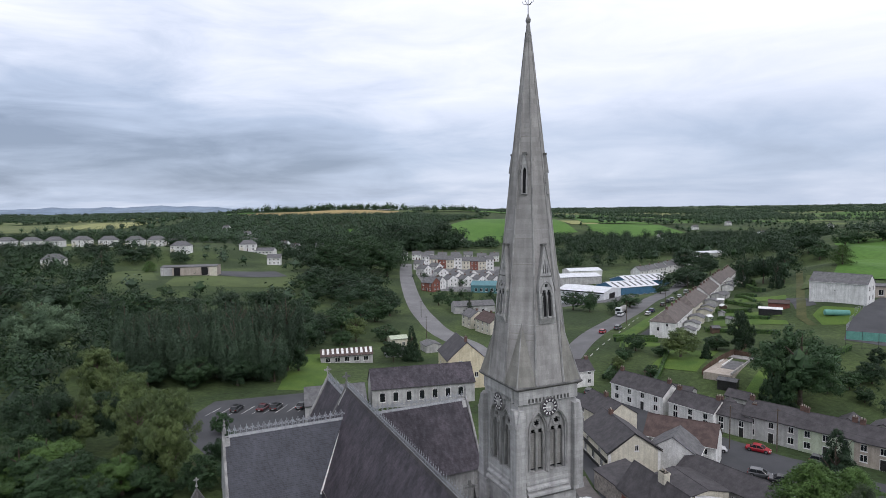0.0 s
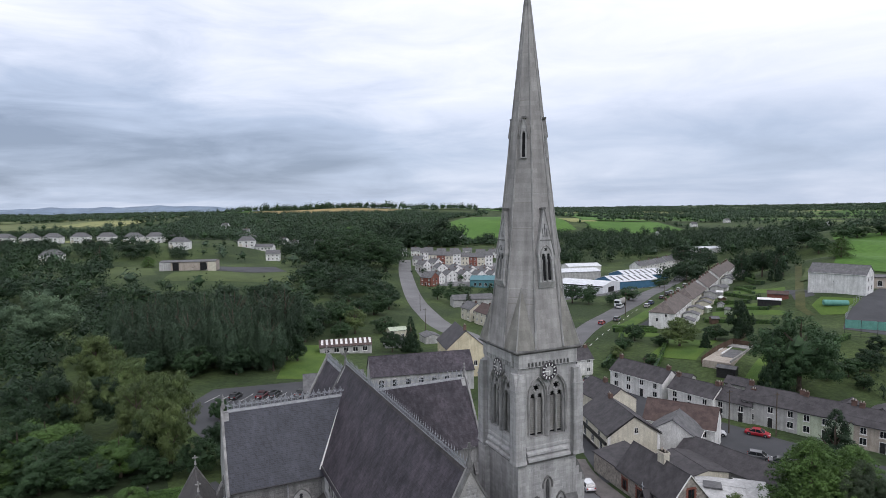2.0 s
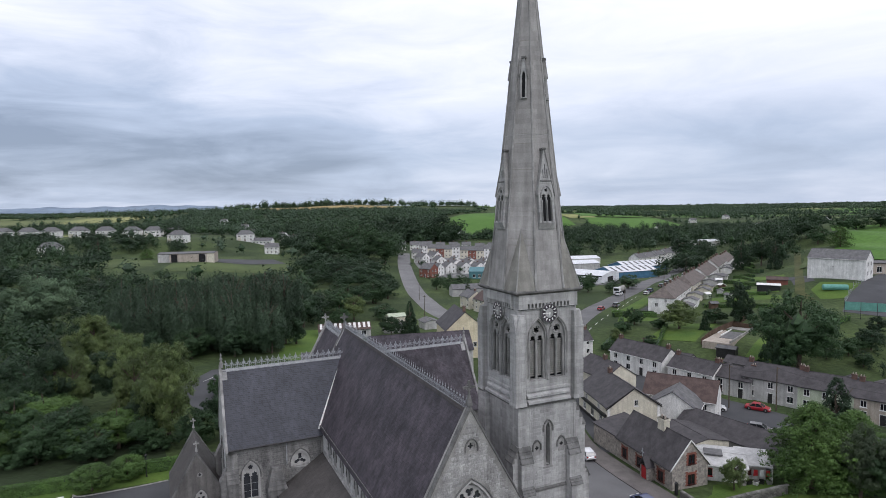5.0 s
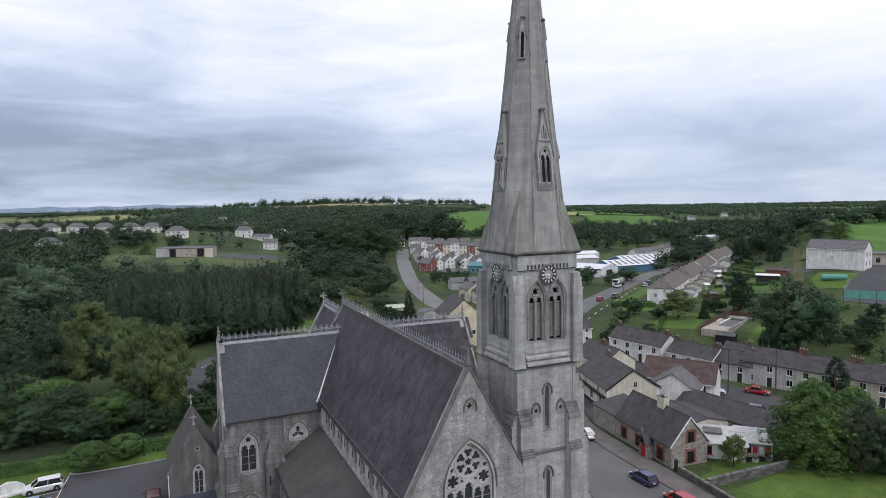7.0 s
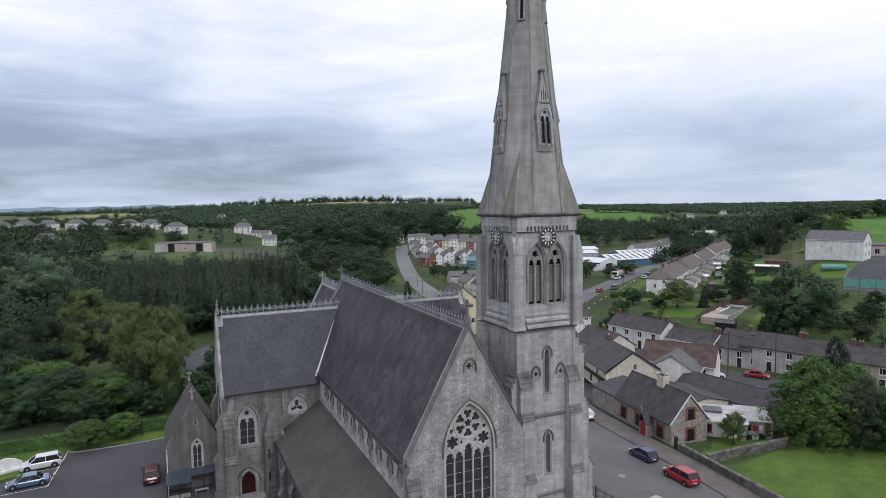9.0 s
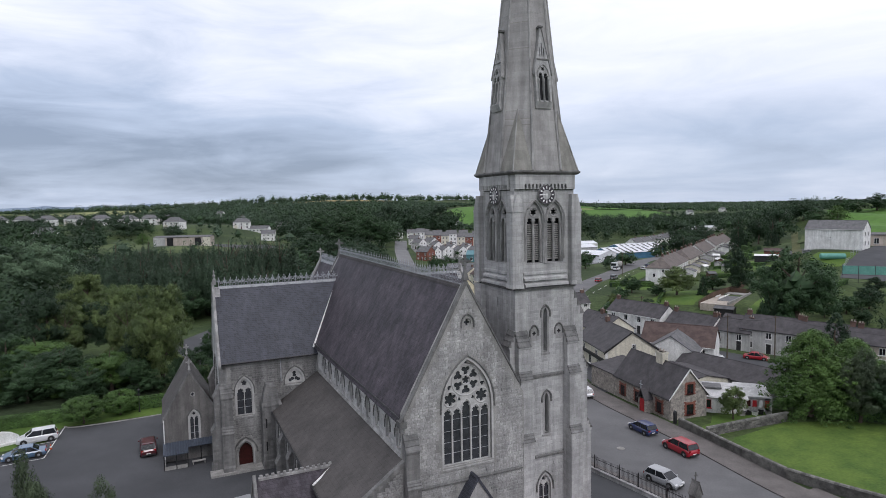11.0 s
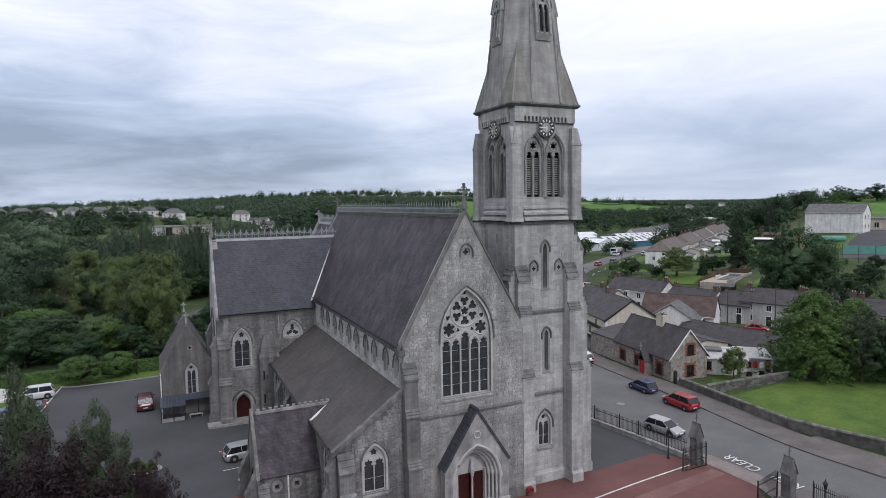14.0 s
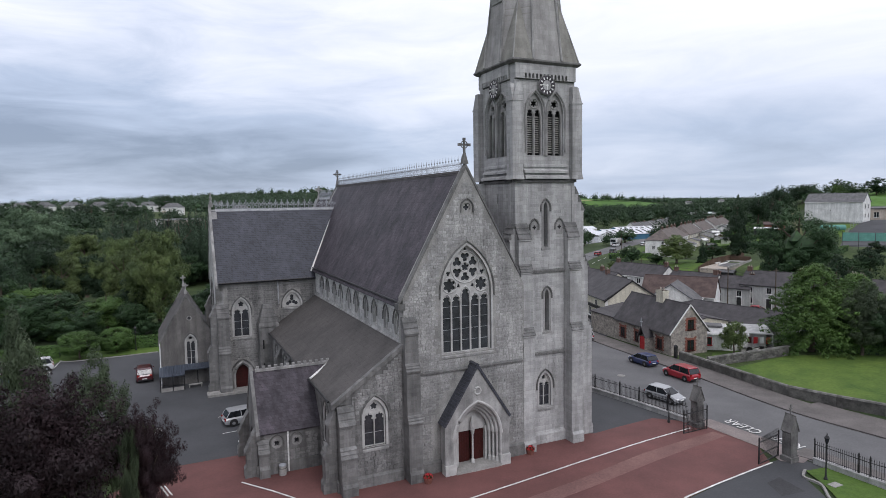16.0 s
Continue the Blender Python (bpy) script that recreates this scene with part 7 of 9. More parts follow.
def leaf_quads(c, nrm, size, r):
    """Small four-cornered leaf sprays at c, facing roughly nrm."""
    n = len(c)
    nrm = nrm + r.normal(0, .3, (n, 3))
    nrm /= np.linalg.norm(nrm, axis=1)[:, None] + 1e-9
    a = np.cross(nrm, r.normal(0, 1, (n, 3)))
    a /= np.linalg.norm(a, axis=1)[:, None] + 1e-9
    b = np.cross(nrm, a)
    s = (size * r.uniform(.6, 1.35, n))[:, None]
    w = s * r.uniform(.5, .8, n)[:, None]
    k = nrm * s * .18
    return np.stack([c - a * s, c - b * w - k, c + a * s, c + b * w + k * .5], 1)


def on_ball(n, r):
    v = r.normal(0, 1, (n, 3))
    return v / (np.linalg.norm(v, axis=1)[:, None] + 1e-9)


def crown(kind, n, size, seed):
    """Leaf sprays of a crown 1 high and 1 wide, standing on 0."""
    r = np.random.default_rng(seed)
    cs, rad = [], []
    if kind in ("round", "big", "mound"):
        # boughs, each with its own tufts
        k = 52 if kind == "big" else 30
        d, f = on_ball(k, r), r.uniform(.45, 1.0, k)
        for v, q in zip(d, f):
            wide = 1.0 if v[2] < .2 else 1 - .3 * (v[2] - .2)
            b = r.uniform(.08, .125) if kind == "big" else r.uniform(.10, .17)
            o = np.array((v[0] * q * .38 * wide, v[1] * q * .38 * wide, (.38 if kind == "mound" else .52) + v[2] * q * (.46 if kind == "mound" else .38)))
            for e in on_ball(11, r):
                e[2] = e[2] * .8 + .25
                t = o + (e * .75 + v * .3) * b
                cs.append(tuple(t))
                rad.append(b * r.uniform(.34, .55))
    elif kind == "clipped":
        for v in on_ball(170, r):
            cs.append((v[0] * .41, v[1] * .41, .54 + v[2] * .37))
            rad.append(r.uniform(.055, .1))
    elif kind == "ragged":
        for s in range(80):
            v = on_ball(1, r)[0]
            v[2] = v[2] * .85 + .12
            reach = r.uniform(.34, .54)
            for q in (.45, .65, .82, 1.0):
                cs.append((v[0] * reach * q, v[1] * reach * q, .45 + v[2] * reach * q * .95 + .03 * q))
                rad.append((.105 - .06 * q) * r.uniform(.8, 1.3))
    elif kind == "poplar":
        for s in range(26):
            a, q = r.uniform(0, 2 * math.pi), math.sqrt(r.uniform(0, 1)) * .36
            x, y = q * math.cos(a), q * math.sin(a)
            top = (1.0 - .55 * q) * r.uniform(.82, 1.0)
            for z in np.arange(.12, top, .05):
                t = (z - .12) / (top - .12)
                w = .095 * (math.sin(math.pi * min(1, t * .7 + .27)) ** .8)
                cs.append((x * (.75 + .25 * t) + r.normal(0, .012), y * (.75 + .25 * t) + r.normal(0, .012), z))
                rad.append(max(.014, w * r.uniform(.6, 1.0)))
    elif kind == "spruce":
        for z in np.arange(.06, 1.0, .045):
            w = .44 * (1 - z) ** .85 + .02
            for a in r.uniform(0, 2 * math.pi, max(3, int(13 * (1 - z)) + 2)):
                q = w * r.uniform(.45, 1.0)
                cs.append((q * math.cos(a), q * math.sin(a), z - q * .16))
                rad.append(.04 + .05 * (1 - z))
    elif kind == "birch":
        for s in range(95):
            z = r.uniform(.2, .95)
            w = .40 * math.sin(math.pi * min(1, (z * .8 + .16))) ** .7
            a, q = r.uniform(0, 2 * math.pi), r.uniform(.3, 1) * w
            for dz in (0, -.05, -.1, -.14):
                cs.append((q * math.cos(a) * (1 - dz * .6), q * math.sin(a) * (1 - dz * .6), max(.08, z + dz)))
                rad.append(.05 + dz * .12)
    elif kind == "pine":
        for s in range(34):
            z = .05 + .92 * s / 34
            w = .48 * (1 - ((z - .22) / .82) ** 2 if z > .22 else .8 + z * .9) ** .75
            for a in r.uniform(0, 2 * math.pi, 10 if z < .75 else 6):
                reach = w * r.uniform(.75, 1.08)
                for q in (.4, .6, .8, 1.0):
                    cs.append((reach * q * math.cos(a), reach * q * math.sin(a), z + .05 - q * q * .07))
                    rad.append(r.uniform(.035, .06) * (1.25 - .45 * q))
    cs, rad = np.array(cs), np.array(rad)
    p = rad ** 2 / (rad ** 2).sum()
    i = r.choice(len(cs), n, p=p)
    d = on_ball(n, r)
    flat = .6 if kind == "pine" else (1.5 if kind in ("poplar", "birch") else .85)
    off = d * rad[i][:, None] * r.uniform(.55, 1.08, n)[:, None] * np.array((1, 1, flat))
    c = cs[i] + off
    c[:, 2] = np.maximum(c[:, 2], .03)
    up = np.array((0, 0, .7))
    out = c - np.array((0, 0, .42))
    out /= np.linalg.norm(out, axis=1)[:, None] + 1e-9
    return leaf_quads(c, d * 1.25 + out * .45 + up * .5, size, r)


OCTA = np.array([(a, b, c) for s in (-1, 1) for a, b, c in (((1, 0, 0), (0, 1, 0), (0, 0, s)), ((0, 1, 0), (-1, 0, 0), (0, 0, s)), ((-1, 0, 0), (0, -1, 0), (0, 0, s)), ((0, -1, 0), (1, 0, 0), (0, 0, s)))], float)


def heart(c, rad):
    """The close-grown inner mass of crowns: eight faces at each centre c, with half-axes rad."""
    return (c[:, None, None, :] + OCTA[None] * rad[:, None, None, :]).reshape(-1, 3, 3)


def trunk_mesh(seed, low=.35, spread_=.25):
    r = np.random.default_rng(seed)
    g = Geo().tube([(0, 0, -.03), (.01, 0, .1), (-.01, .01, low), (.01, -.01, .7), (0, 0, .86)], [.035, .026, .02, .011, .004], 7)
    for k in range(7):
        a, z = r.uniform(0, 6.28), r.uniform(low * .7, .65)
        q = r.uniform(.6, 1) * spread_
        g.tube([(0, 0, z), (q * .5 * math.cos(a), q * .5 * math.sin(a), z + q * .5), (q * math.cos(a), q * math.sin(a), z + q * 1.05)], [.013, .009, .003], 5)
    return mesh_of("trunk", g, M_BARK)


SPEC = {"round": ("round", 26000, 0.01564, M_LEAF), "round2": ("round", 26000, 0.01564, M_LEAF), "dark": ("round", 26000, 0.01564, M_LEAF_DARK), "dark2": ("round", 26000, 0.01564, M_LEAF_DARK), "olive": ("big", 32000, 0.01333, M_LEAF_OLIVE),
        "bright": ("pine", 30000, 0.01615, M_LEAF_BRIGHT), "silver": ("big", 42000, 0.01156, M_LEAF_GREY), "poplar": ("poplar", 24000, 0.01469, M_LEAF_POPLAR), "poplar2": ("poplar", 24000, 0.01469, M_LEAF_POPLAR), "birch": ("big", 42000, 0.01156, M_LEAF_OLIVE),
        "pine": ("pine", 44000, 0.0136, M_LEAF_BRIGHT), "spruce": ("spruce", 16000, 0.02176, M_LEAF_DARK), "big": ("big", 16000, 0.0204, M_LEAF), "thicket": ("mound", 34000, 0.0150, M_LEAF), "thicket2": ("mound", 34000, 0.0150, M_LEAF_BRIGHT), "bush": ("clipped", 26000, 0.0165, M_HEDGE), "maple": ("ragged", 70000, 0.0098, M_LEAF_PURPLE), "shrub": ("round", 44000, 0.01197, M_LEAF_SHRUB)}
PROTO = {}


def proto(kind, far):
    """Trunk and crown meshes of a kind of tree; far ones have fewer, larger sprays."""
    if (kind, far) not in PROTO:
        shape, n, size, mat = SPEC[kind]
        if far:
            n, size = (16000, .0155) if kind == "big" else (6000, .0245)
        seed = 40 + list(SPEC).index(kind)
        tri = crown(shape, n, size, seed)[:, :3]
        if shape in ("round", "big", "mound", "clipped"):
            k = np.random.default_rng(seed)
            mid_ = on_ball(14, k) * .1 + np.array((0, 0, .46))
            tri = np.concatenate([tri, heart(mid_, k.uniform(.1, .14, (14, 3)))])
        PROTO[kind, far] = (trunk_mesh(seed, .12 if kind in ("bush", "pine", "spruce", "bright") else .3), quads("crown", tri, mat))
    return PROTO[kind, far]


SAY = {"round": "leafy mid-green broadleaf tree", "dark": "dense dark green broadleaf tree", "olive": "olive-green broadleaf tree with drooping sprays", "bright": "bright green conifer with layered boughs", "silver": "tall silvery green poplar",
       "poplar": "tall narrow dark green poplar in a grove", "birch": "tall birch with drooping yellow-green sprays", "pine": "broad green conifer with layered boughs", "spruce": "dark green pointed spruce", "big": "huge spreading green tree on the hillside",
       "thicket": "bushy mid-green thicket behind the car park", "bush": "clipped round green shrub beside a hedge", "maple": "dark purple-leaved maple tree", "shrub": "bushy green tree with pale leaves"}


def tree(kind, x, y, h, w, group="", base=None):
    word = kind.rstrip("2")
    name = {"bush": "bush", "poplar": "poplar_tree", "silver": "poplar_tree", "birch": "birch_tree", "pine": "conifer_tree", "spruce": "spruce_tree", "bright": "conifer_tree", "maple": "maple_tree"}.get(word, "tree")
    z = float(ground(x, y)) if base is None else base
    t = thing(name, pose(x, y, z, 0, 0, rng.uniform(0, 360)) @ Matrix.Diagonal((w, w, h, 1)), SAY[word], "bush" if word == "bush" else "tree", group)
    trunk, leafage = proto(kind, y > 225)
    part("trunk", trunk, None, t)
    part("crown", leafage, None, t)
    return t


for x, y, h, w in ((-89, 165, 22, 8), (-84, 169, 20.6, 8), (-79, 163, 22.8, 8), (-75, 167, 20.4, 8), (-71, 171, 21.4, 9), (-66, 164, 22.6, 8), (-62, 168, 22.5, 9), (-58, 165, 23.1, 9), (-54, 170, 22.8, 9),
                   (-49, 164, 24.2, 9), (-45, 168, 24.3, 9), (-68, 157, 18.4, 10), (-56, 157, 19, 10), (-47, 158, 16.2, 9), (-78, 156, 17.9, 10), (-62, 160, 19, 9), (-52, 160, 20, 9), (-84, 160, 18, 9)):
    tree("poplar" if (x + y) % 2 else "poplar2", x * 1.05, y * 1.07, h * 1.06, w * 1.7, "poplars of the grove")
for k, x, y, h, w in (("silver", -120, 180, 24.4, 24), ("silver", -139, 176, 20, 18), ("birch", -47.4, 102, 18.8, 12.5), ("birch", -64, 121, 16.4, 12), ("birch", -84, 145, 16.4, 14), ("olive", -72, 116, 12.5, 11), ("olive", -57, 110, 14, 11),
                      ("thicket", -62, 98, 8.5, 13), ("thicket2", -70, 104, 9.9, 16), ("thicket2", -55, 100, 8, 11), ("thicket", -49.5, 98.5, 6.5, 9), ("round2", -42, 100.5, 7, 8), ("dark", -36, 101, 6, 8), ("thicket2", -60, 97, 6, 8), ("thicket2", -73, 94, 7, 12), ("thicket", -65, 94, 7.5, 10), ("thicket", -81, 93, 8, 13), ("round2", -56, 95, 6, 8), ("thicket2", -89, 90, 7, 13), ("dark", -83, 120, 12, 14), ("dark2", -74, 114, 14, 12), ("dark", -66, 121, 13, 12), ("dark", -52, 106, 10, 9), ("round2", -72, 100, 10, 12), ("thicket", -92, 112, 10, 16), ("round", -80, 100, 11, 13), ("dark", -40, 108, 8, 8)):
    tree(k, x, y, h, w)
for k, x, y, h, w in (("pine", 51.4, 83, 12.2, 13), ("pine", 58, 84, 10.5, 11), ("round", 60, 79, 8.5, 10), ("spruce", 62.5, 95, 13.1, 11), ("shrub", 56, 79.6, 9.6, 8), ("round", 85, 143, 20.2, 21), ("spruce", 79, 143, 16, 9),
                      ("dark2", 88, 180, 12.3, 9), ("spruce", 149, 302, 17.3, 11), ("round", 61, 192, 5.8, 7.5), ("olive", 71, 181, 9, 13), ("round2", 84, 186, 5, 8), ("round2", 66, 76, 9, 9), ("olive", 40.6, 83.2, 4.9, 4.4)):
    tree(k, x, y, h, w)
for k, x, y, h, w in (("big", -55, 411, 29, 44), ("big", -74, 402, 24, 34), ("big", -38, 405, 22, 30), ("big", -58, 380, 21, 36), ("dark", -38, 310, 13, 20), ("dark2", -54, 312, 12, 20), ("dark", -29, 300, 13, 15), ("dark2", -64, 300, 9, 16),
                      ("round", -42, 245, 11, 13), ("olive", -34, 230, 10, 12), ("round2", -48, 240, 10, 15), ("dark", -52, 225, 11, 18), ("dark2", -62, 250, 11, 18), ("round2", -23, 234, 7, 12), ("spruce", -11, 199, 12, 8), ("dark", -17, 197, 7.5, 8), ("dark", -44, 330, 14, 24), ("dark2", -70, 335, 14, 24), ("round", -30, 270, 9, 12), ("dark", -80, 275, 13, 20)):
    tree(k, x, y, h, w)
for k, x, y, h, w in (("dark", -191, 260, 14, 24), ("dark2", -172, 268, 11, 22), ("dark", -148, 262, 10, 22), ("dark2", -130, 262, 10, 22), ("dark", -114, 265, 10, 20), ("dark2", -96, 272, 10, 20), ("spruce", -214, 380, 17, 17), ("dark", -216, 425, 10, 26),
                      ("dark2", -254, 440, 9, 26), ("dark", -296, 445, 9, 26), ("dark2", -205, 462, 13, 24), ("bright", -188, 388, 7, 10), ("dark", -116, 470, 16, 24), ("dark", -103, 458, 12, 16), ("dark2", -51, 650, 27, 36), ("dark", -26, 645, 29, 46), ("dark2", 3, 660, 27, 36), ("dark2", -240, 455, 9, 22), ("dark", -330, 455, 8, 24)):
    tree(k, x, y, h, w)
for k, x, y, h, w in (("dark", 58, 272, 9, 13), ("round", 69, 285, 7, 10), ("dark", 178, 420, 14, 22), ("dark2", 172, 432, 14, 22), ("dark", 155, 294, 14.3, 14), ("dark2", 160, 285, 15.7, 13),
                      ("dark", 172, 392, 12.1, 15), ("round2", 140, 348, 13.7, 16), ("spruce", 150, 273, 15, 8), ("bright", 195, 297, 10, 13), ("round2", 210, 339, 11, 14), ("dark", 212, 353, 11.8, 16), ("round", 274, 402, 11, 19), ("dark2", 285, 395, 11, 18), ("round2", 235, 356, 10.3, 15), ("dark", 252, 431, 9, 18), ("round2", 63, 262, 7.9, 9), ("round", 82, 267, 7, 12), ("round2", 112, 313, 5.5, 9), ("round", -3, 318, 9, 9), ("round2", 4, 309, 9, 9), ("spruce", 12, 288, 8, 6), ("dark", 139, 338, 11, 15), ("dark2", 146, 350, 11, 14), ("round2", 104, 150, 4, 6), ("round", 55, 184, 4, 6), ("round", 58, 169, 4, 5), ("olive", 51, 177, 4, 5), ("spruce", 77, 177, 6, 4), ("round2", 47, 168, 3.5, 5), ("dark", 100, 160, 5, 7), ("olive", 80, 196, 4.5, 6), ("round2", 66, 184, 3.5, 5)):
    tree(k, x, y, h, w)
tree("maple", -22.6, 32.2, 13.4, 11.2)
tree("maple", -19.3, 38.2, 9.2, 4.9)
tree("shrub", -26.6, 37.8, 14.2, 5.0)
tree("shrub", -24.2, 41.4, 10.8, 4.8)
tree("shrub", -19.5, 36.2, 8.6, 1.8)
for u, v, h, w in ((-32.9, 54.8, 4.2, 5.9), (-28.4, 56.6, 3.9, 5.2)):
    p = on(u, v)
    tree("bush", p[0], p[1], h, w, "shrubs along the car park hedge")
tree("round2", -48.5, 128, 5, 5)
# trees between the grove and the valley road, and in the gardens under the school
for k, x, y, h, w in (("dark", -48, 207, 13, 15), ("round", -45, 259, 11, 14), ("dark2", -35, 252, 9.6, 14), ("round2", -31, 270, 12, 17), ("dark", -46, 295, 11, 17), ("dark2", -26, 289, 9.6, 14), ("round", -63, 271, 10.3, 14), ("dark2", -55, 232, 11, 15), ("round2", -38, 222, 6, 8), ("dark", -80, 161, 8, 11), ("round", -68, 162, 9, 12), ("dark2", -57, 164, 8, 11), ("dark", -48, 168, 10, 11), ("round2", -90, 165, 10, 13), ("dark2", -44, 180, 13, 11),
                      ("round", 100, 148, 5, 6.2), ("dark", 107, 150, 5.8, 7), ("round2", 94, 147, 4.2, 4.4), ("dark2", 115, 159, 4.6, 6), ("round", 99, 141, 4.1, 5.4), ("dark", 104, 167, 4, 4.6), ("round2", 97, 155, 3.6, 5), ("olive", 112, 142, 5, 6)):
    tree(k, x, y, h, w)

# fields between the hedgerows: cells of the same warped grid
def cell_corner(p, q):
    wx = (p - .25 * q) / 1.05
    wy = q + .2 * wx
    x, y = wx, wy / .8
    for _ in range(14):
        x, y = wx - 25 * math.sin(y * .011), wy / .8 - 20 * math.sin(x * .013)
    return x, y


cells = random.Random(31)
for ip in range(-14, 22):
    for iq in range(5, 24):
        x, y = cell_corner(120 * ip + 60, 105 * iq + 52)
        if not (560 < y < 2500 and abs(x) < y * .8 + 60) or cells.random() < .3:
            continue
        if -380 < x < 190 and y < 1010 or x > 60 and y < 700:
            continue
        mat = cells.choice((M_PASTURE, M_FIELD, M_FIELD, M_PASTURE, M_LAND, M_FIELD, M_LAND) if x > -60 and y < 1500 else (M_PASTURE, M_FIELD, M_FIELD, M_PASTURE, M_MEADOW, M_STUBBLE, M_LAND))
        pts = [cell_corner(120 * ip + a, 105 * iq + b) for a, b in ((6, 6), (60, 6), (114, 6), (114, 99), (60, 99), (6, 99))]
        drape("field", pts, mat, .9, {M_PASTURE: "pale grazed pasture field", M_FIELD: "far green pasture", M_MEADOW: "cut yellow-green meadow", M_STUBBLE: "far pale stubble field", M_LAND: "rough green pasture"}[mat], "field", cell=40)
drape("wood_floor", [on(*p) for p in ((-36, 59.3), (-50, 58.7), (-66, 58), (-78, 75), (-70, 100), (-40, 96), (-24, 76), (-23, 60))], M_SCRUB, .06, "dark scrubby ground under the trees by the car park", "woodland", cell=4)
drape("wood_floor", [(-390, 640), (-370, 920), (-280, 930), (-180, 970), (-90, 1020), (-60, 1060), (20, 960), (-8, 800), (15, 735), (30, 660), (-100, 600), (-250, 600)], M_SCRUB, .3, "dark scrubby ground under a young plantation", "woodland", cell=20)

# far woods, hedgerows and copses: one mass of leaf sprays
def far_woods(count, seed):
    r = np.random.default_rng(seed)
    x, y = r.uniform(-1500, 1500, count), r.uniform(0, 1, count) ** .8 * 2700 + 240
    keep = np.abs(x) < y * .86 + 40
    x, y = x[keep], y[keep]
    # woods by broad patches; hedges along a warped grid
    s = .0042
    patch = np.sin(x * s * 1.3 + 2 * np.sin(y * s * .7)) * np.cos(y * s + 1.7 * np.sin(x * s * .9)) + .5 * np.sin(x * .013 + y * .009)
    wx, wy = x + 25 * np.sin(y * .011), (y + 20 * np.sin(x * .013)) * .8
    hedge = (np.abs((wx + .25 * wy) % 120 - 60) > 56.5) | (np.abs((wy - .2 * wx) % 105 - 52) > 49.5)
    dense = patch > np.where(x > 60, .12, .05)
    ok = dense | hedge
    def out(cx, cy, rx, ry):
        return ((x - cx) / rx) ** 2 + ((y - cy) / ry) ** 2 > 1
    for c in ((0, 360, 75, 150), (100, 350, 90, 90), (-150, 360, 85, 50), (-300, 520, 130, 40), (-250, 500, 60, 40), (-155, 500, 45, 40), (-128, 452, 18, 22), (-258, 404, 18, 18), (85, 800, 85, 125), (-122, 745, 32, 40), (-210, 1040, 160, 120),
              (320, 420, 120, 150), (160, 270, 60, 60), (165, 410, 60, 40), (225, 780, 45, 50), (-560, 840, 130, 80), (70, 250, 60, 60), (400, 1200, 70, 260), (-680, 1150, 90, 200), (330, 1650, 90, 260), (1040, 1620, 120, 130)):
        ok &= out(*c)
    return x[ok], y[ok]


fx, fy = far_woods(40000, 5)
order = np.argsort(fy)[:11000]
fx, fy = fx[order], fy[order]
deep_ = np.random.default_rng(17)
vy = deep_.uniform(1900, 4400, 2600)
vx = deep_.uniform(-.75, .85, 2600) * vy
vk = (np.sin(vx * .0061 + 3 * np.sin(vy * .0017)) + np.sin(vy * .009 + vx * .002)) > -.2
vx, vy = vx[vk], vy[vk]
fx, fy = np.concatenate([vx, fx]), np.concatenate([vy, fy])
extra = np.random.default_rng(9)
# a dark wood on the slope below the hill crest, and trees along the crest
ex, ey = extra.uniform(-360, 60, 4200), extra.uniform(640, 960, 4200)
keep = ~(((ex + 210) / 150) ** 2 + ((ey - 1035) / 105) ** 2 < 1) & ~(((ex - 85) / 88) ** 2 + ((ey - 800) / 128) ** 2 < 1)
fx, fy = np.concatenate([fx, ex[keep], extra.uniform(-350, -40, 46), extra.uniform(-50, 60, 60)]), np.concatenate([fy, ey[keep], extra.normal(1142, 6, 46), extra.normal(1110, 20, 60)])
fz = ground(fx, fy)
r = np.random.default_rng(11)
per = 52
nT = len(fx)
hgt = r.uniform(5, 12, nT) * np.where(fy > 1500, 1.15, 1)
hgt[-106:-60] = r.uniform(9, 17, 46)
hgt[-106 - keep.sum():-106] = r.uniform(4.5, 8.5, keep.sum())
wid = hgt * r.uniform(.7, 1.25, nT)
wid[:len(vx)] = r.uniform(18, 46, len(vx))
d = on_ball(nT * per, r)
q = r.uniform(.72, 1.0, nT * per)[:, None]
lump = r.normal(0, .09, (nT * per, 3))
c = d * q * .5 + lump
c[:, 2] = c[:, 2] * .95 + .55
T = np.repeat(np.arange(nT), per)
c = c * np.stack([wid[T], wid[T], hgt[T]], 1) + np.stack([fx[T], fy[T], fz[T]], 1)
TF = T
core1 = heart(np.stack([fx, fy, fz + hgt * .5], 1), np.stack([wid * .29, wid * .29, hgt * .28], 1))
vs = leaf_quads(c, d + np.array((0, 0, .4)), 1.0, r)
vs = c[:, None, :] + (vs - c[:, None, :]) * (wid[T] * .105)[:, None, None]
mid = np.random.default_rng(21)


def mid_wood(cx, cy, rx, ry, n, lo, hi):
    a, q = mid.uniform(0, 2 * math.pi, n), np.sqrt(mid.uniform(0, 1, n))
    x, y = cx + rx * q * np.cos(a), cy + ry * q * np.sin(a)
    return np.stack([x, y, mid.uniform(lo, hi, n)], 1)


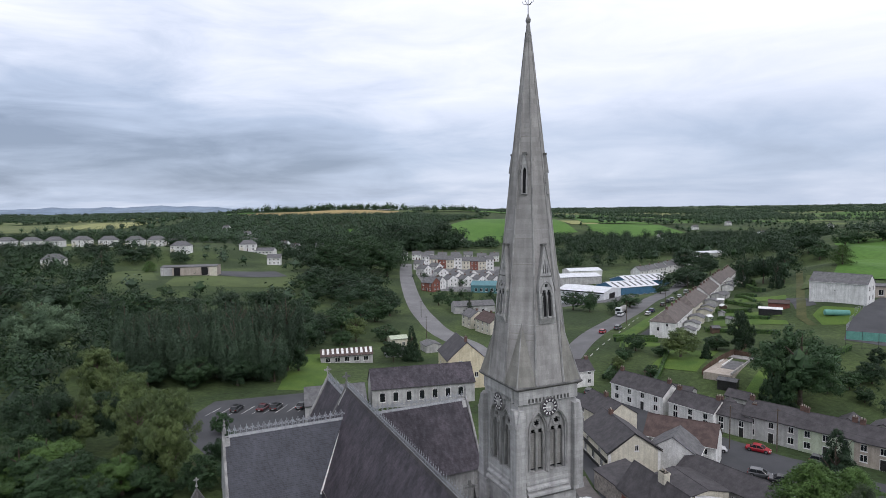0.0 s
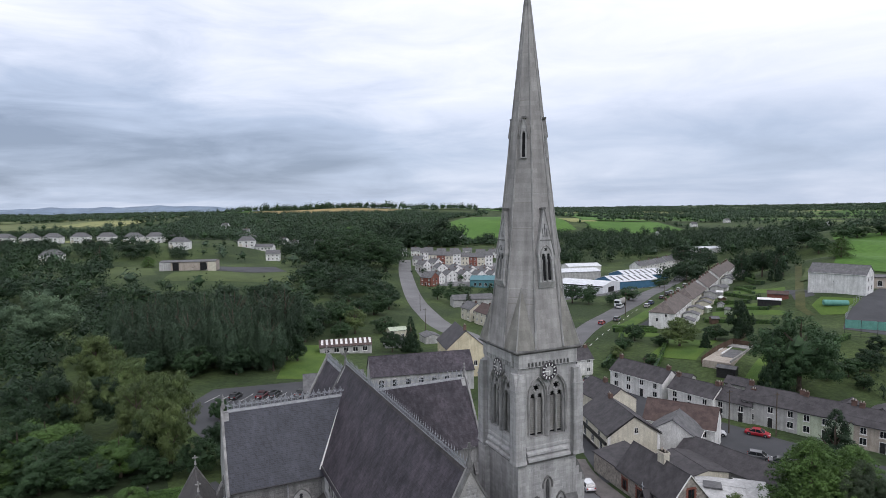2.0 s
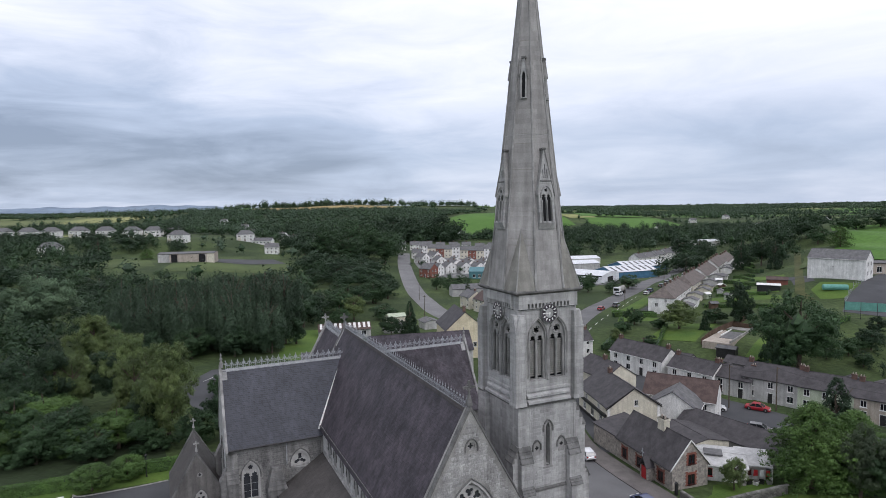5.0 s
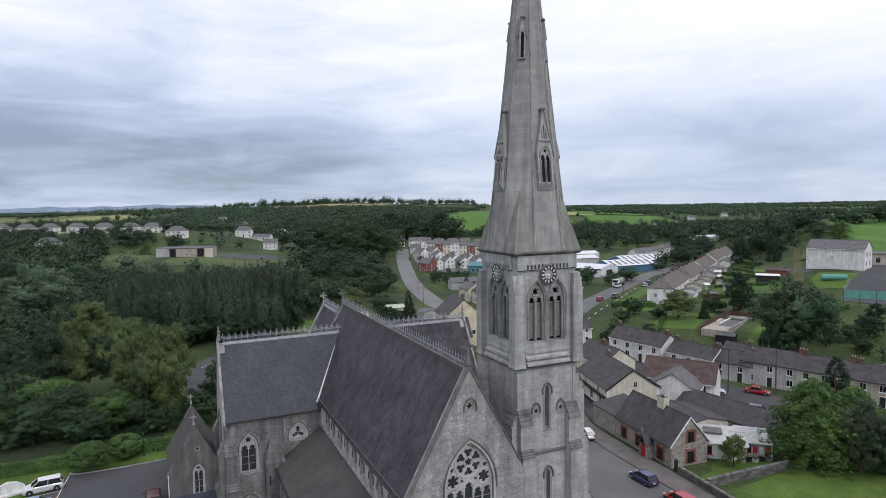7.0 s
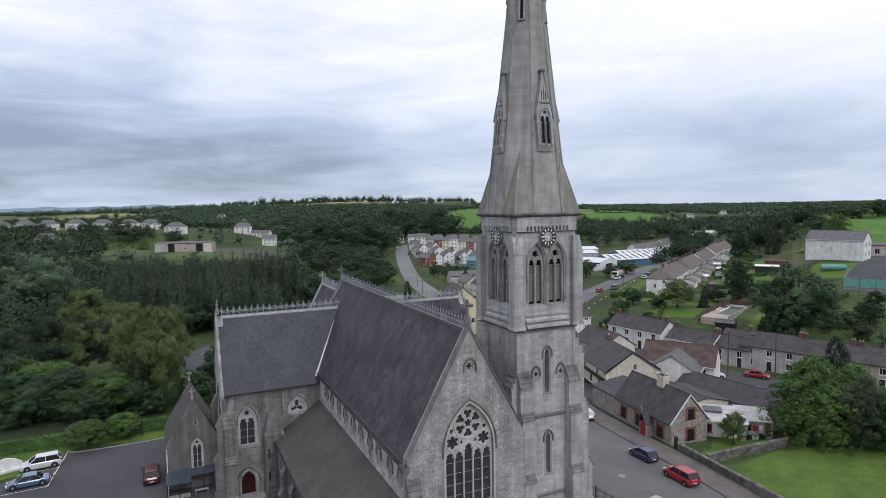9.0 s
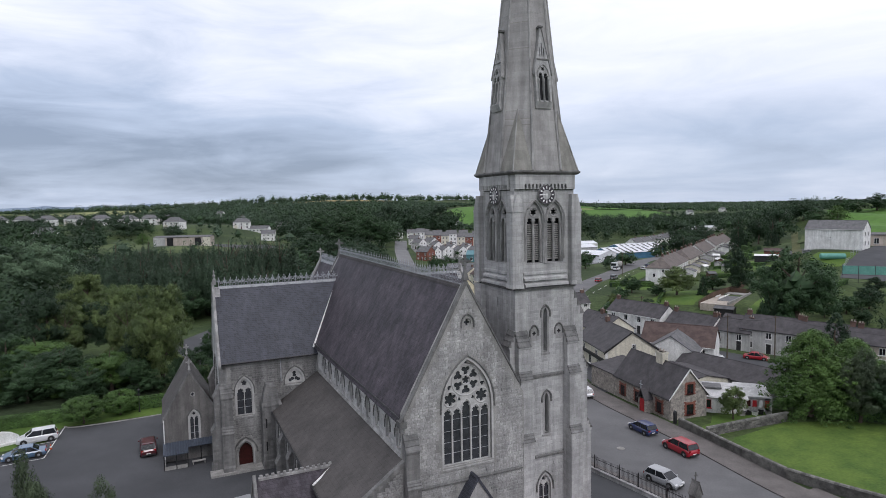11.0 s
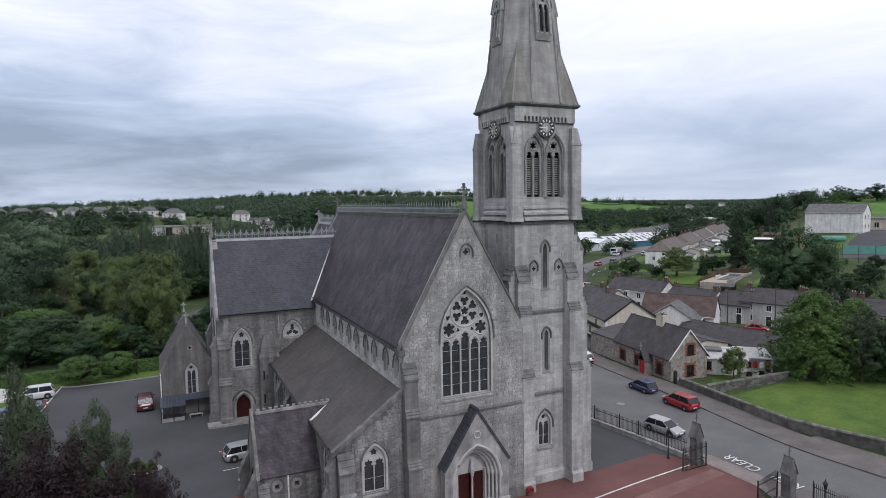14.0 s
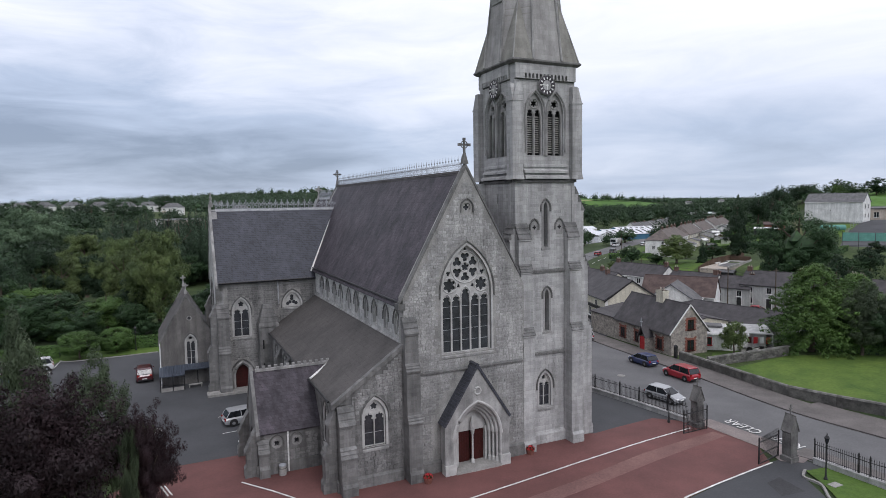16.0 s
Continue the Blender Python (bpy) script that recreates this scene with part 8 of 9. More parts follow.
W = np.concatenate([mid_wood(-150, 225, 60, 40, 60, 7, 13), mid_wood(-115, 150, 22, 40, 26, 9, 14), mid_wood(-95, 230, 40, 26, 40, 6, 10), mid_wood(-150, 285, 90, 22, 80, 5, 9), mid_wood(-240, 310, 70, 40, 70, 10, 16), mid_wood(-62, 215, 22, 14, 14, 6, 9),
                    mid_wood(-245, 428, 70, 22, 70, 6, 11), mid_wood(-330, 425, 60, 34, 60, 7, 11), mid_wood(-290, 484, 150, 6, 50, 2, 4), mid_wood(-370, 560, 140, 12, 120, 8, 13), mid_wood(-120, 530, 70, 40, 40, 5, 10), mid_wood(-70, 450, 40, 40, 50, 12, 20), mid_wood(-60, 345, 26, 28, 36, 9, 14), mid_wood(-190, 590, 90, 40, 70, 6, 11),
                    mid_wood(-70, 620, 60, 50, 70, 10, 18), mid_wood(-120, 660, 60, 40, 50, 9, 15), mid_wood(-30, 650, 50, 40, 50, 16, 26), mid_wood(105, 660, 70, 40, 60, 9, 15), mid_wood(180, 560, 70, 60, 110, 9, 15), mid_wood(120, 500, 60, 40, 60, 8, 14), mid_wood(280, 560, 60, 90, 110, 9, 16), mid_wood(230, 440, 30, 40, 40, 9, 15), mid_wood(250, 640, 120, 70, 150, 9, 15),
                    mid_wood(196, 366, 20, 22, 22, 9, 13), mid_wood(108, 152, 14, 16, 8, 1.5, 3.5), mid_wood(118, 248, 10, 22, 10, 1.2, 2.5), mid_wood(104, 218, 14, 14, 12, 1, 2.2), mid_wood(136, 345, 10, 16, 12, 8, 13), mid_wood(168, 300, 8, 10, 5, 6, 10), mid_wood(112, 300, 10, 5, 3, 3, 5), mid_wood(70, 262, 6, 10, 5, 4, 7), mid_wood(6, 330, 10, 26, 10, 4, 7), mid_wood(20, 405, 45, 40, 26, 3, 6), mid_wood(20, 490, 60, 20, 20, 4, 8), mid_wood(24, 330, 8, 20, 8, 4, 7), mid_wood(98, 130, 10, 8, 5, 2, 4), mid_wood(112, 135, 18, 16, 12, 1.5, 3.5)])
mz = ground(W[:, 0], W[:, 1])
mw = W[:, 2] * mid.uniform(.8, 1.3, len(W))
per = 340
core2 = heart(np.stack([W[:, 0], W[:, 1], mz + W[:, 2] * .5], 1), np.stack([mw * .17, mw * .17, W[:, 2] * .19], 1))
d = on_ball(len(W) * per, mid)
T = np.repeat(np.arange(len(W)), per)
lobes = on_ball(len(W) * 14, mid).reshape(len(W), 14, 3) * .3
c = lobes[T, mid.integers(0, 14, len(T))] + d * mid.uniform(.12, .24, len(T))[:, None]
c[:, 2] = c[:, 2] * .95 + .52
c = c * np.stack([mw[T], mw[T], W[T, 2]], 1) + np.stack([W[T, 0], W[T, 1], mz[T]], 1)
vs2 = leaf_quads(c, d + np.array((0, 0, .4)), 1.0, mid)
vs2 = c[:, None, :] + (vs2 - c[:, None, :]) * (mw[T] * .049)[:, None, None]
for i, (mat, say) in enumerate(((M_LEAF_DARK, "dark green"), (M_LEAF, "mid green"))):
    pick = (T % 3 == 0) if i else (T % 3 != 0)
    tagged(new("wood", quads("wood", np.concatenate([vs2[pick][:, :3], core2[(np.arange(len(core2)) // 8 % 3 == 0) == bool(i)]]), mat)), say + " woods and scrub round the town", "woodland", kind="stuff")
for i, (mat, say) in enumerate(((M_LEAF_DARK, "dark green"), (M_LEAF, "mid green"), (M_LEAF_POPLAR, "grey-green"))):
    tagged(new("far_woods", quads("far_woods", np.concatenate([vs[TF % 3 == i][:, :3], core1[np.arange(len(core1)) // 8 % 3 == i]]), mat)), "distant hedgerows and " + say + " woods on the hills", "woodland", kind="stuff")

# ---- round the church
def above(u, v, turn=0.0, dz=0.0):
    x, y = on(u, v)
    return pose(x, y, float(ground(x, y)) + dz, 0, 0, HEADING + turn)


# sacristy hall with its lean-to shelter
hall = thing("sacristy_hall", CHURCH, "grey rendered gabled hall beside the transept", "hall")
HU, HW, HV0, HV1, HE, HR = -19.45, 2.95, 35.0, 44.0, 5.6, 10.35
FH = facing(HU, HV0, 0)
M_DASH = surface("dark_grey_render", (.20, .19, .18), (.13, .125, .12), .6, 10, .9, .3, streak=.5)
hw = part("gable_wall", Geo().plate([(-HW, -.5), (HW, -.5), (HW, HE), (0, HR), (-HW, HE)], [arch(.3, 2.3, 1.1, 4.9, 1.0, 6), ring(.25, 7.9, .28, 12)], 0, .5, FH), M_DASH, hall)
window(hw, FH, .3, 2.3, 1.05, 4.9, .95, 2)
part("roundel", Geo().plate(ring(.25, 7.9, .3, 12), [foil(.25, 7.9, .22, 4, 0, 4)], -.03, .1, FH), M_DRESSED, hw)
part("roundel_glass", Geo().box(-.1, .6, .2, .24, 7.5, 8.3, FH), M_LEADED, hw)
part("side_wall", Geo().box(HU - HW, HU - HW + .5, HV0 + .5, HV1, -.5, HE), M_DASH, hall)
part("side_wall", Geo().box(HU + HW - .5, HU + HW, HV0 + .5, HV1, -.5, HE), M_DASH, hall)
part("far_gable", Geo().prism([(-HW, -.5), (HW, -.5), (HW, HE), (0, HR), (-HW, HE)], HV1 - HV0 - .5, HV1 - HV0, FH), M_DASH, hall)
for s in (-1, 1):
    roof_slope("roof_slope", hall, [(HU + s * (HW + .25), HV0 + .1, HE - .4), (HU + s * (HW + .25), HV1 - .1, HE - .4), (HU, HV1 - .1, HR + .05), (HU, HV0 + .1, HR + .05)], M_SLATE_BROWN, "slate roof slope")
for d in (0, HV1 - HV0 - .3):
    part("coping", Geo().prism([(-HW - .3, HE - .45), (0, HR + .45), (HW + .3, HE - .45), (HW + .3, HE - .8), (0, HR + .08), (-HW - .3, HE - .8)], d - .05, d + .18, FH), M_OLD, hall)
for q, v in ((HR + .75, HV0 + .1), (HR + .75, HV1 - .2)):
    cross(hall, HU, v, q, .5)
part("corner_pipe", Geo().tube([(HU - HW - .1, HV0 - .1, 5.2), (HU - HW - .1, HV0 - .1, 0)], .07, 6), M_WHITE, hall)
lean = thing("shelter", CHURCH, "lean-to shelter with a dark corrugated metal roof", "shelter")
M_CORR = surface("dark_blue_metal_sheet", (.075, .09, .115), (.05, .06, .08), .8, 6, .45, .15)
part("roof_sheet", Geo().hexa([(-22.7, 32.5, 1.75), (-20.0, 32.5, 1.75), (-20.0, 35, 2.35), (-22.7, 35, 2.35)], [(-22.7, 32.5, 1.82), (-20.0, 32.5, 1.82), (-20.0, 35, 2.42), (-22.7, 35, 2.42)])
     .hexa([(-19.99, 33.6, 2.01), (-17.2, 33.6, 2.01), (-17.2, 35, 2.35), (-19.99, 35, 2.35)], [(-19.99, 33.6, 2.08), (-17.2, 33.6, 2.08), (-17.2, 35, 2.42), (-19.99, 35, 2.42)]), M_CORR, lean)
for i in range(20):
    u = -22.6 + i * .28
    v0, z0 = (32.5, 1.83) if u < -20 else (33.6, 2.09)
    part("roof_rib", Geo().tube([(u, v0, z0), (u, 35, 2.43)], .04, 4), M_CORR, lean)
for u, v in ((-22.6, 32.6), (-21.3, 32.6), (-20.1, 32.6), (-18.6, 33.7), (-17.3, 33.7)):
    part("post", Geo().box(u - .06, u + .06, v - .06, v + .06, -.2, 1.9), M_BLACK_IRON, lean)
part("dwarf_wall", Geo().box(-22.6, -20.1, 32.55, 32.75, -.2, .45).box(-22.65, -22.45, 32.6, 35, -.2, .45), M_CONCRETE, lean)
solid("bench", Geo().box(-.75, .75, -.2, .2, .38, .46).box(-.7, -.6, -.18, .18, 0, .38).box(.6, .7, -.18, .18, 0, .38), M_CONCRETE, "pale bench beside the shelter", "bench", m=above(-18.9, 33.1))


# boundary railings on a stone plinth, gate pillars and gates
def railing(a, b, group, tall=1.25, plinth=.45, step=.16):
    """A run of black iron railing between two points, on a low stone wall."""
    a, b = Vector(a), Vector(b)
    L = (b - a).length
    ang = math.degrees(math.atan2(b.y - a.y, b.x - a.x))
    za, zb = float(ground(*a)), float(ground(*b))
    m = Matrix.Translation((a.x, a.y, za)) @ Matrix.Rotation(radians(ang), 4, "Z") @ Matrix.Rotation(-math.atan2(zb - za, L), 4, "Y")
    t = thing("railing", m, "black iron railing on a low stone plinth", "railing", group)
    part("plinth", Geo().box(0, L, -.2, .2, -.4, plinth).box(0, L, -.24, .24, plinth, plinth + .1), M_STONE, t)
    part("top_rail", Geo().box(0, L, -.025, .025, plinth + tall - .1, plinth + tall - .05), M_BLACK_IRON, t)
    part("bottom_rail", Geo().box(0, L, -.025, .025, plinth + .2, plinth + .24), M_BLACK_IRON, t)
    if "b" not in _bar:
        g = Geo().tube([(0, 0, 0), (0, 0, tall)], .016, 5)
        g.turned([(.005, 0), (.04, .06), (.015, .1), (.002, .2)], (0, 0, tall), 5)
        _bar["b"] = mesh_of("bar", g, M_BLACK_IRON)
    k = int(L / step)
    for i in range(k):
        o = part("bar", _bar["b"], None, t)
        o.matrix_local = pose((i + .5) * L / k, 0, plinth + .08)
    for x in np.arange(0, L + .1, 3.4):
        part("stay", Geo().box(x - .035, x + .035, -.035, .035, plinth, plinth + tall + .25).turned([(.06, 0), (.07, .08), (.01, .2)], (x, 0, plinth + tall + .25), 6), M_BLACK_IRON, t)
    return t


_bar = {}
railing((11.0, 79), (14.0, 72.2), "churchyard railings")
railing((14.0, 72.2), (16.9, 66.4), "churchyard railings")
railing((16.9, 66.4), (20.2, 61.6), "churchyard railings")
railing((20.2, 61.6), (23.3, 56.9), "churchyard railings")
railing((29.8, 47.6), (31.6, 43.8), "churchyard railings")
railing((31.6, 43.8), (36.5, 36.5), "churchyard railings")


M_PILLAR = surface("lichened_dark_limestone", (.21, .205, .195), (.10, .098, .094), 1.0, 9, .95, .5, streak=.6)


def pillar(u, v, group="gate pillars"):
    t = thing("gate_pillar", above(u, v, 0) @ Matrix.Diagonal((.76, .76, .95, 1)), "gabled limestone gate pillar with a cross", "pillar", group)
    part("shaft", Geo().prism([(-.66, -.5), (.66, -.5), (.66, .5), (.52, .62), (.52, 2.55), (.62, 2.65), (.62, 2.8), (0, 4.0), (-.62, 2.8), (-.62, 2.65), (-.52, 2.55), (-.52, .62), (-.66, .5)], -.52, .52), M_PILLAR, t)
    part("plinth_stone", Geo().box(-.64, .64, -.66, .66, -.5, .48), M_PILLAR, t)
    part("gable_cap", Geo().prism([(-.74, 2.72), (0, 4.14), (.74, 2.72), (.66, 2.66), (0, 3.94), (-.66, 2.66)], -.6, .6), M_PILLAR, t)
    part("ridge_roll", Geo().tube([(0, -.64, 4.12), (0, .64, 4.12)], .07, 5), M_PILLAR, t)
    part("cross", Geo().box(-.05, .05, -.05, .05, 4.05, 5.0).box(-.26, .26, -.045, .045, 4.6, 4.69).tube([(.14 * math.cos(a), 0, 4.64 + .14 * math.sin(a)) for a in (2 * math.pi * i / 10 for i in range(10))], .03, 4, None, True), M_PILLAR, t)
    return t


pillar(23.35, -1.45)
pillar(24.0, -10.35)


def gate(u, v, turn, w=2.0):
    t = thing("gate", above(u, v, turn), "open black iron gate leaf", "gate", "gate leaves")
    part("gate_frame", Geo().box(0, w, -.03, .03, .12, .2).box(0, w, -.03, .03, 1.9, 1.97).box(0, w, -.03, .03, .9, .96).box(0, .08, -.04, .04, 0, 2.3).box(w - .08, w, -.04, .04, 0, 2.35), M_BLACK_IRON, t)
    for i in range(18):
        x = .1 + (w - .2) * (i + .5) / 18
        part("bar", Geo().tube([(x, 0, .1), (x, 0, 2.4 - .22 * i / 17)], .018, 5).turned([(.03, 0), (.002, .14)], (x, 0, 2.4 - .22 * i / 17), 5), M_BLACK_IRON, t)
    return t


gate(23.75, -2.3, 182, 3.1)
gate(24.1, -9.3, 190, 3.15)


def lamp_post(m, tall=3.6, label="black iron lamp standard with a glass lantern"):
    t = thing("lamp_post", m, label, "lamp post", "lamp standards")
    part("column", Geo().turned([(.14, 0), (.14, .3), (.08, .45), (.055, .9), (.045, tall - .6), (.07, tall - .5), (.03, tall - .4)], (0, 0, -.1), 8), M_BLACK_IRON, t)
    part("cross_arm", Geo().tube([(-.3, 0, tall - .75), (.3, 0, tall - .75)], .02, 5), M_BLACK_IRON, t)
    part("lantern", Geo().turned([(.08, 0), (.17, .42), (.17, .44)], (0, 0, tall - .5), 6), M_GLASS, t)
    part("lantern_cap", Geo().turned([(.2, 0), (.1, .15), (.03, .22), (.04, .3), (.005, .4)], (0, 0, tall - .06), 6), M_BLACK_IRON, t)
    return t


lamp_post(above(21.6, .3), 2.9)
lamp_post(above(23.0, -14.0), 3.4)
lamp_post(above(-25.9, 56.6), 3.4)

# kerbs of the corner lawn and islands
K = smooth([on(*p) for p in ((23.3, -12.2), (22.0, -13.0), (21.9, -14.4), (20.2, -16.2), (19.4, -18))], 5)
drape("kerb", ribbon(K, -.08, .1), M_CONCRETE, .17, "pale kerb of the corner lawn", "kerb", cell=2, skirt=.3)
solid("meter_cover", Geo().box(-.45, .45, -.3, .3, 0, .16), M_CONCRETE, "pale concrete cover in the lawn", "cover", m=above(22.7, -14.9))
c0 = on(-24.5, 19.8)
oval = [(c0[0] + 2.1 * math.cos(a), c0[1] + 1.3 * math.sin(a)) for a in (2 * math.pi * i / 20 for i in range(20))]
drape("island", oval, M_CONCRETE, .2, "oval planted traffic island with a pale kerb", "kerb", cell=3)
drape("island_soil", [(c0[0] + (x - c0[0]) * .8, c0[1] + (y - c0[1]) * .76) for x, y in oval], M_BARK, .23, "dark soil bed", "bed", cell=3)
for i in range(5):
    tree("bush", c0[0] - 1.2 + i * .6, c0[1] + .3 * (i % 2), .7 + .2 * (i % 3), .9, "plants in the island bed")
kl = smooth([on(*p) for p in ((-23, 53.7), (-28, 53.4), (-33.9, 53.6), (-35.2, 54.6))], 4)
drape("kerb_left", ribbon(kl, -.1, .1), M_CONCRETE, .16, "pale kerb along the hedge", "kerb", cell=2, skirt=.3)


def hedge(name, pts, tall, thick, n, label):
    """A clipped hedge along a line, of many small leaf sprays over a core."""
    r = np.random.default_rng(len(pts) * 7 + n)
    t = thing(name, pose(0, 0, 0), label, "hedge")
    P = np.array(pts, float)
    seg = np.linalg.norm(np.diff(P, axis=0), axis=1)
    s = r.uniform(0, seg.sum(), n)
    cum = np.concatenate([[0], np.cumsum(seg)])
    i = np.clip(np.searchsorted(cum, s) - 1, 0, len(seg) - 1)
    f = (s - cum[i]) / seg[i]
    base = P[i] + (P[i + 1] - P[i]) * f[:, None]
    d = (P[i + 1] - P[i]) / seg[i][:, None]
    nrm = np.stack([d[:, 1], -d[:, 0]], 1)
    side = r.integers(0, 3, n)
    o = np.where(side == 0, -.5, np.where(side == 1, .5, r.uniform(-.5, .5, n))) * thick
    z = np.where(side == 2, tall, r.uniform(0, tall, n)) + r.normal(0, .05, n)
    c = np.concatenate([base + nrm * (o + r.normal(0, .05, n))[:, None], (ground(base[:, 0], base[:, 1]) + z)[:, None]], 1)
    N = np.concatenate([nrm * np.sign(np.where(side == 2, 0, o))[:, None], np.where(side == 2, 1, .2)[:, None]], 1)
    part("foliage", quads("foliage", leaf_quads(c, N, .14, r), M_HEDGE), None, t)
    g = Geo()
    for a, b in zip(P[:-1], P[1:]):
        q = (b - a) / np.linalg.norm(b - a)
        w = np.array([q[1], -q[0]]) * (thick / 2 - .1)
        za, zb = float(ground(*a)), float(ground(*b))
        g.hexa([(*(a + w), za - .2), (*(b + w), zb - .2), (*(b - w), zb - .2), (*(a - w), za - .2)], [(*(a + w), za + tall - .12), (*(b + w), zb + tall - .12), (*(b - w), zb + tall - .12), (*(a - w), za + tall - .12)])
    part("core", g, M_LEAF_DARK, t)


hedge("hedge", [on(*p) for p in ((-50, 57.4), (-43, 57.5), (-35.6, 57.4))], 1.7, 1.3, 9000, "clipped green hedge along the car park")
hedge("hedge", [on(*p) for p in ((-30.5, 59.2), (-26, 58.3), (-21, 57.8))], 1.7, 1.3, 4000, "clipped green hedge behind the car park")
hedge("hedge", [(54, 82), (66, 77), (80, 72)], 1.6, 1.2, 8000, "dark clipped hedge behind the lawn")
hedge("hedge", [(58, 205), (66, 208), (72, 206)], 1.5, 1.2, 4000, "clipped green garden hedge by a house")
plots = random.Random(12)
for i in range(8):
    a, b = (90 + i * 9.4 + plots.uniform(0, 4), 210 + i * 14.5 + plots.uniform(-5, 5)), (107 + i * 6.6 + plots.uniform(-6, 4), 197 + i * 13.5 + plots.uniform(-5, 5))
    hedge("hedge", [a, ((a[0] + b[0]) / 2, (a[1] + b[1]) / 2 + plots.uniform(-1, 2.5)), b], plots.uniform(.9, 1.8), plots.uniform(.9, 1.8), 3500, "dark green hedge between garden plots")
hedge("hedge", [(54, 158), (62, 172), (69, 186)], 1.3, 1.0, 3000, "low garden hedge behind the terrace")
hedge("hedge", [(45, 170), (55, 186), (59, 199)], 1.4, 1.1, 3000, "low garden hedge behind the terrace")
hedge("hedge", [(83.7, 147.4), (95.2, 158.7), (104.3, 166.2), (115.6, 171.5)], 1.5, 1.2, 4000, "dark garden hedge below the school fence")
hedge("hedge", [(59, 210), (66, 205), (72, 203)], 1.5, 1.2, 4000, "clipped green hedge along a lawn")


# rubble walls along the lawn: each stone is a piece of its own on the face that shows
M_WALLSTONE = surface("dark_rubble_stone", (.17, .165, .15), (.075, .073, .068), 1.2, 9, .95, .6, random_tint=.35, bump_dist=.05)
M_COPING = surface("wall_coping_stone", (.20, .195, .18), (.10, .10, .09), 1.2, 9, .95, .5, random_tint=.3)
_stones = []
for i in range(5):
    q = np.random.default_rng(60 + i)
    lo = [(x * .21 + q.normal(0, .012), y, z * .10 + q.normal(0, .008)) for x, y, z in ((-1, -.03, -1), (1, -.03, -1), (1, .1, -1), (-1, .1, -1))]
    hi = [(x * .21 + q.normal(0, .012), y, z * .10 + q.normal(0, .008)) for x, y, z in ((-1, -.03, 1), (1, -.03, 1), (1, .1, 1), (-1, .1, 1))]
    _stones.append(mesh_of("stone", Geo().hexa(lo, hi), M_WALLSTONE))
_cap = mesh_of("coping_stone", Geo().hexa([(-.23, -.24, 0), (.23, -.24, 0), (.23, .24, 0), (-.23, .24, 0)], [(-.21, -.16, .16), (.22, -.15, .18), (.21, .16, .17), (-.22, .15, .16)]), M_COPING)


def rubble_wall(pts, tall, stones=True):
    r = np.random.default_rng(int(pts[0][0] * 10))
    for a, b in zip(pts[:-1], pts[1:]):
        a, b = Vector(a), Vector(b)
        L = (b - a).length
        za, zb = float(ground(*a)), float(ground(*b))
        m = Matrix.Translation((a.x, a.y, za)) @ Matrix.Rotation(math.atan2(b.y - a.y, b.x - a.x), 4, "Z") @ Matrix.Rotation(-math.atan2(zb - za, L), 4, "Y")
        t = thing("boundary_wall", m, "dark rubble stone boundary wall with rough coping", "wall", "rubble walls")
        part("core", Geo().box(0, L, -.17, .17, -.4, tall), M_WALLSTONE, t)
        x = .22
        while x < L:
            o = part("coping_stone", _cap, None, t)
            o.matrix_local = pose(x, 0, tall - .02)
            x += .46
        if stones:
            z = .05
            row = 0
            while z < tall - .1:
                x = r.uniform(.05, .3)
                while x < L - .1:
                    s = r.uniform(.8, 1.35)
                    o = part("stone", _stones[int(r.integers(5))], None, t)
                    o.matrix_local = pose(x, -.17, z + .1) @ Matrix.Diagonal((s, 1, r.uniform(.85, 1.05), 1))
                    x += .43 * s
                z += .225
                row += 1


rubble_wall([(43, 57.6), (40.2, 60.6), (37.4, 64.5), (35.6, 70.3)], 1.1)
rubble_wall([(35.6, 70.3), (33.6, 76.6), (32.3, 81.2)], 1.1)
rubble_wall([(54, 44), (43, 57.6)], 1.1, False)
rubble_wall([(34.2, 77.0), (40.4, 79.4), (47.2, 81.6)], 1.2)
solid("gate_post", Geo().box(-.18, .18, -.18, .18, -.3, 1.6).prism([(-.2, 1.6), (.2, 1.6), (0, 1.85)], -.2, .2), M_BLACK_IRON, "dark garden gate post", "post", m=at(32.1, 82.2, 20))

# small things
def flower_tub(m):
    t = thing("flower_tub", m, "round tub full of red flowers by the church door", "planter", "flower tubs")
    part("tub", Geo().turned([(.26, 0), (.36, .42), (.38, .46), (.3, .46), (.28, .4)], (0, 0, 0), 12), M_BRICK, t)
    r = np.random.default_rng(3)
    d = on_ball(160, r)
    part("flowers", quads("flowers", leaf_quads(d * np.array((.34, .34, .22)) + np.array((0, 0, .55)), d, .07, r), M_RED_PAINT), None, t)
    part("leaves", quads("leaves", leaf_quads(d * np.array((.3, .3, .16)) + np.array((0, 0, .5)), d, .08, r), M_LEAF), None, t)


flower_tub(above(5.55, -.35))
flower_tub(above(-4.25, -1.45))
bn = thing("litter_bin", above(-13.9, 4.9), "grey cylindrical litter bin by the porch wall", "bin")
part("drum", Geo().turned([(.27, 0), (.29, .1), (.29, .75), (.25, .8)], (0, 0, 0), 14), M_CONCRETE, bn)
part("lid", Geo().turned([(.3, .8), (.3, .88), (.1, .95)], (0, 0, 0), 14), M_IRON, bn)
part("rim_band", Geo().tube([(.3 * math.cos(a), .3 * math.sin(a), .62) for a in (2 * math.pi * i / 14 for i in range(14))], .02, 4, None, True), M_BLACK_IRON, bn)
cn = thing("traffic_cone", above(-35.6, 46.0), "orange and white traffic cone", "cone")
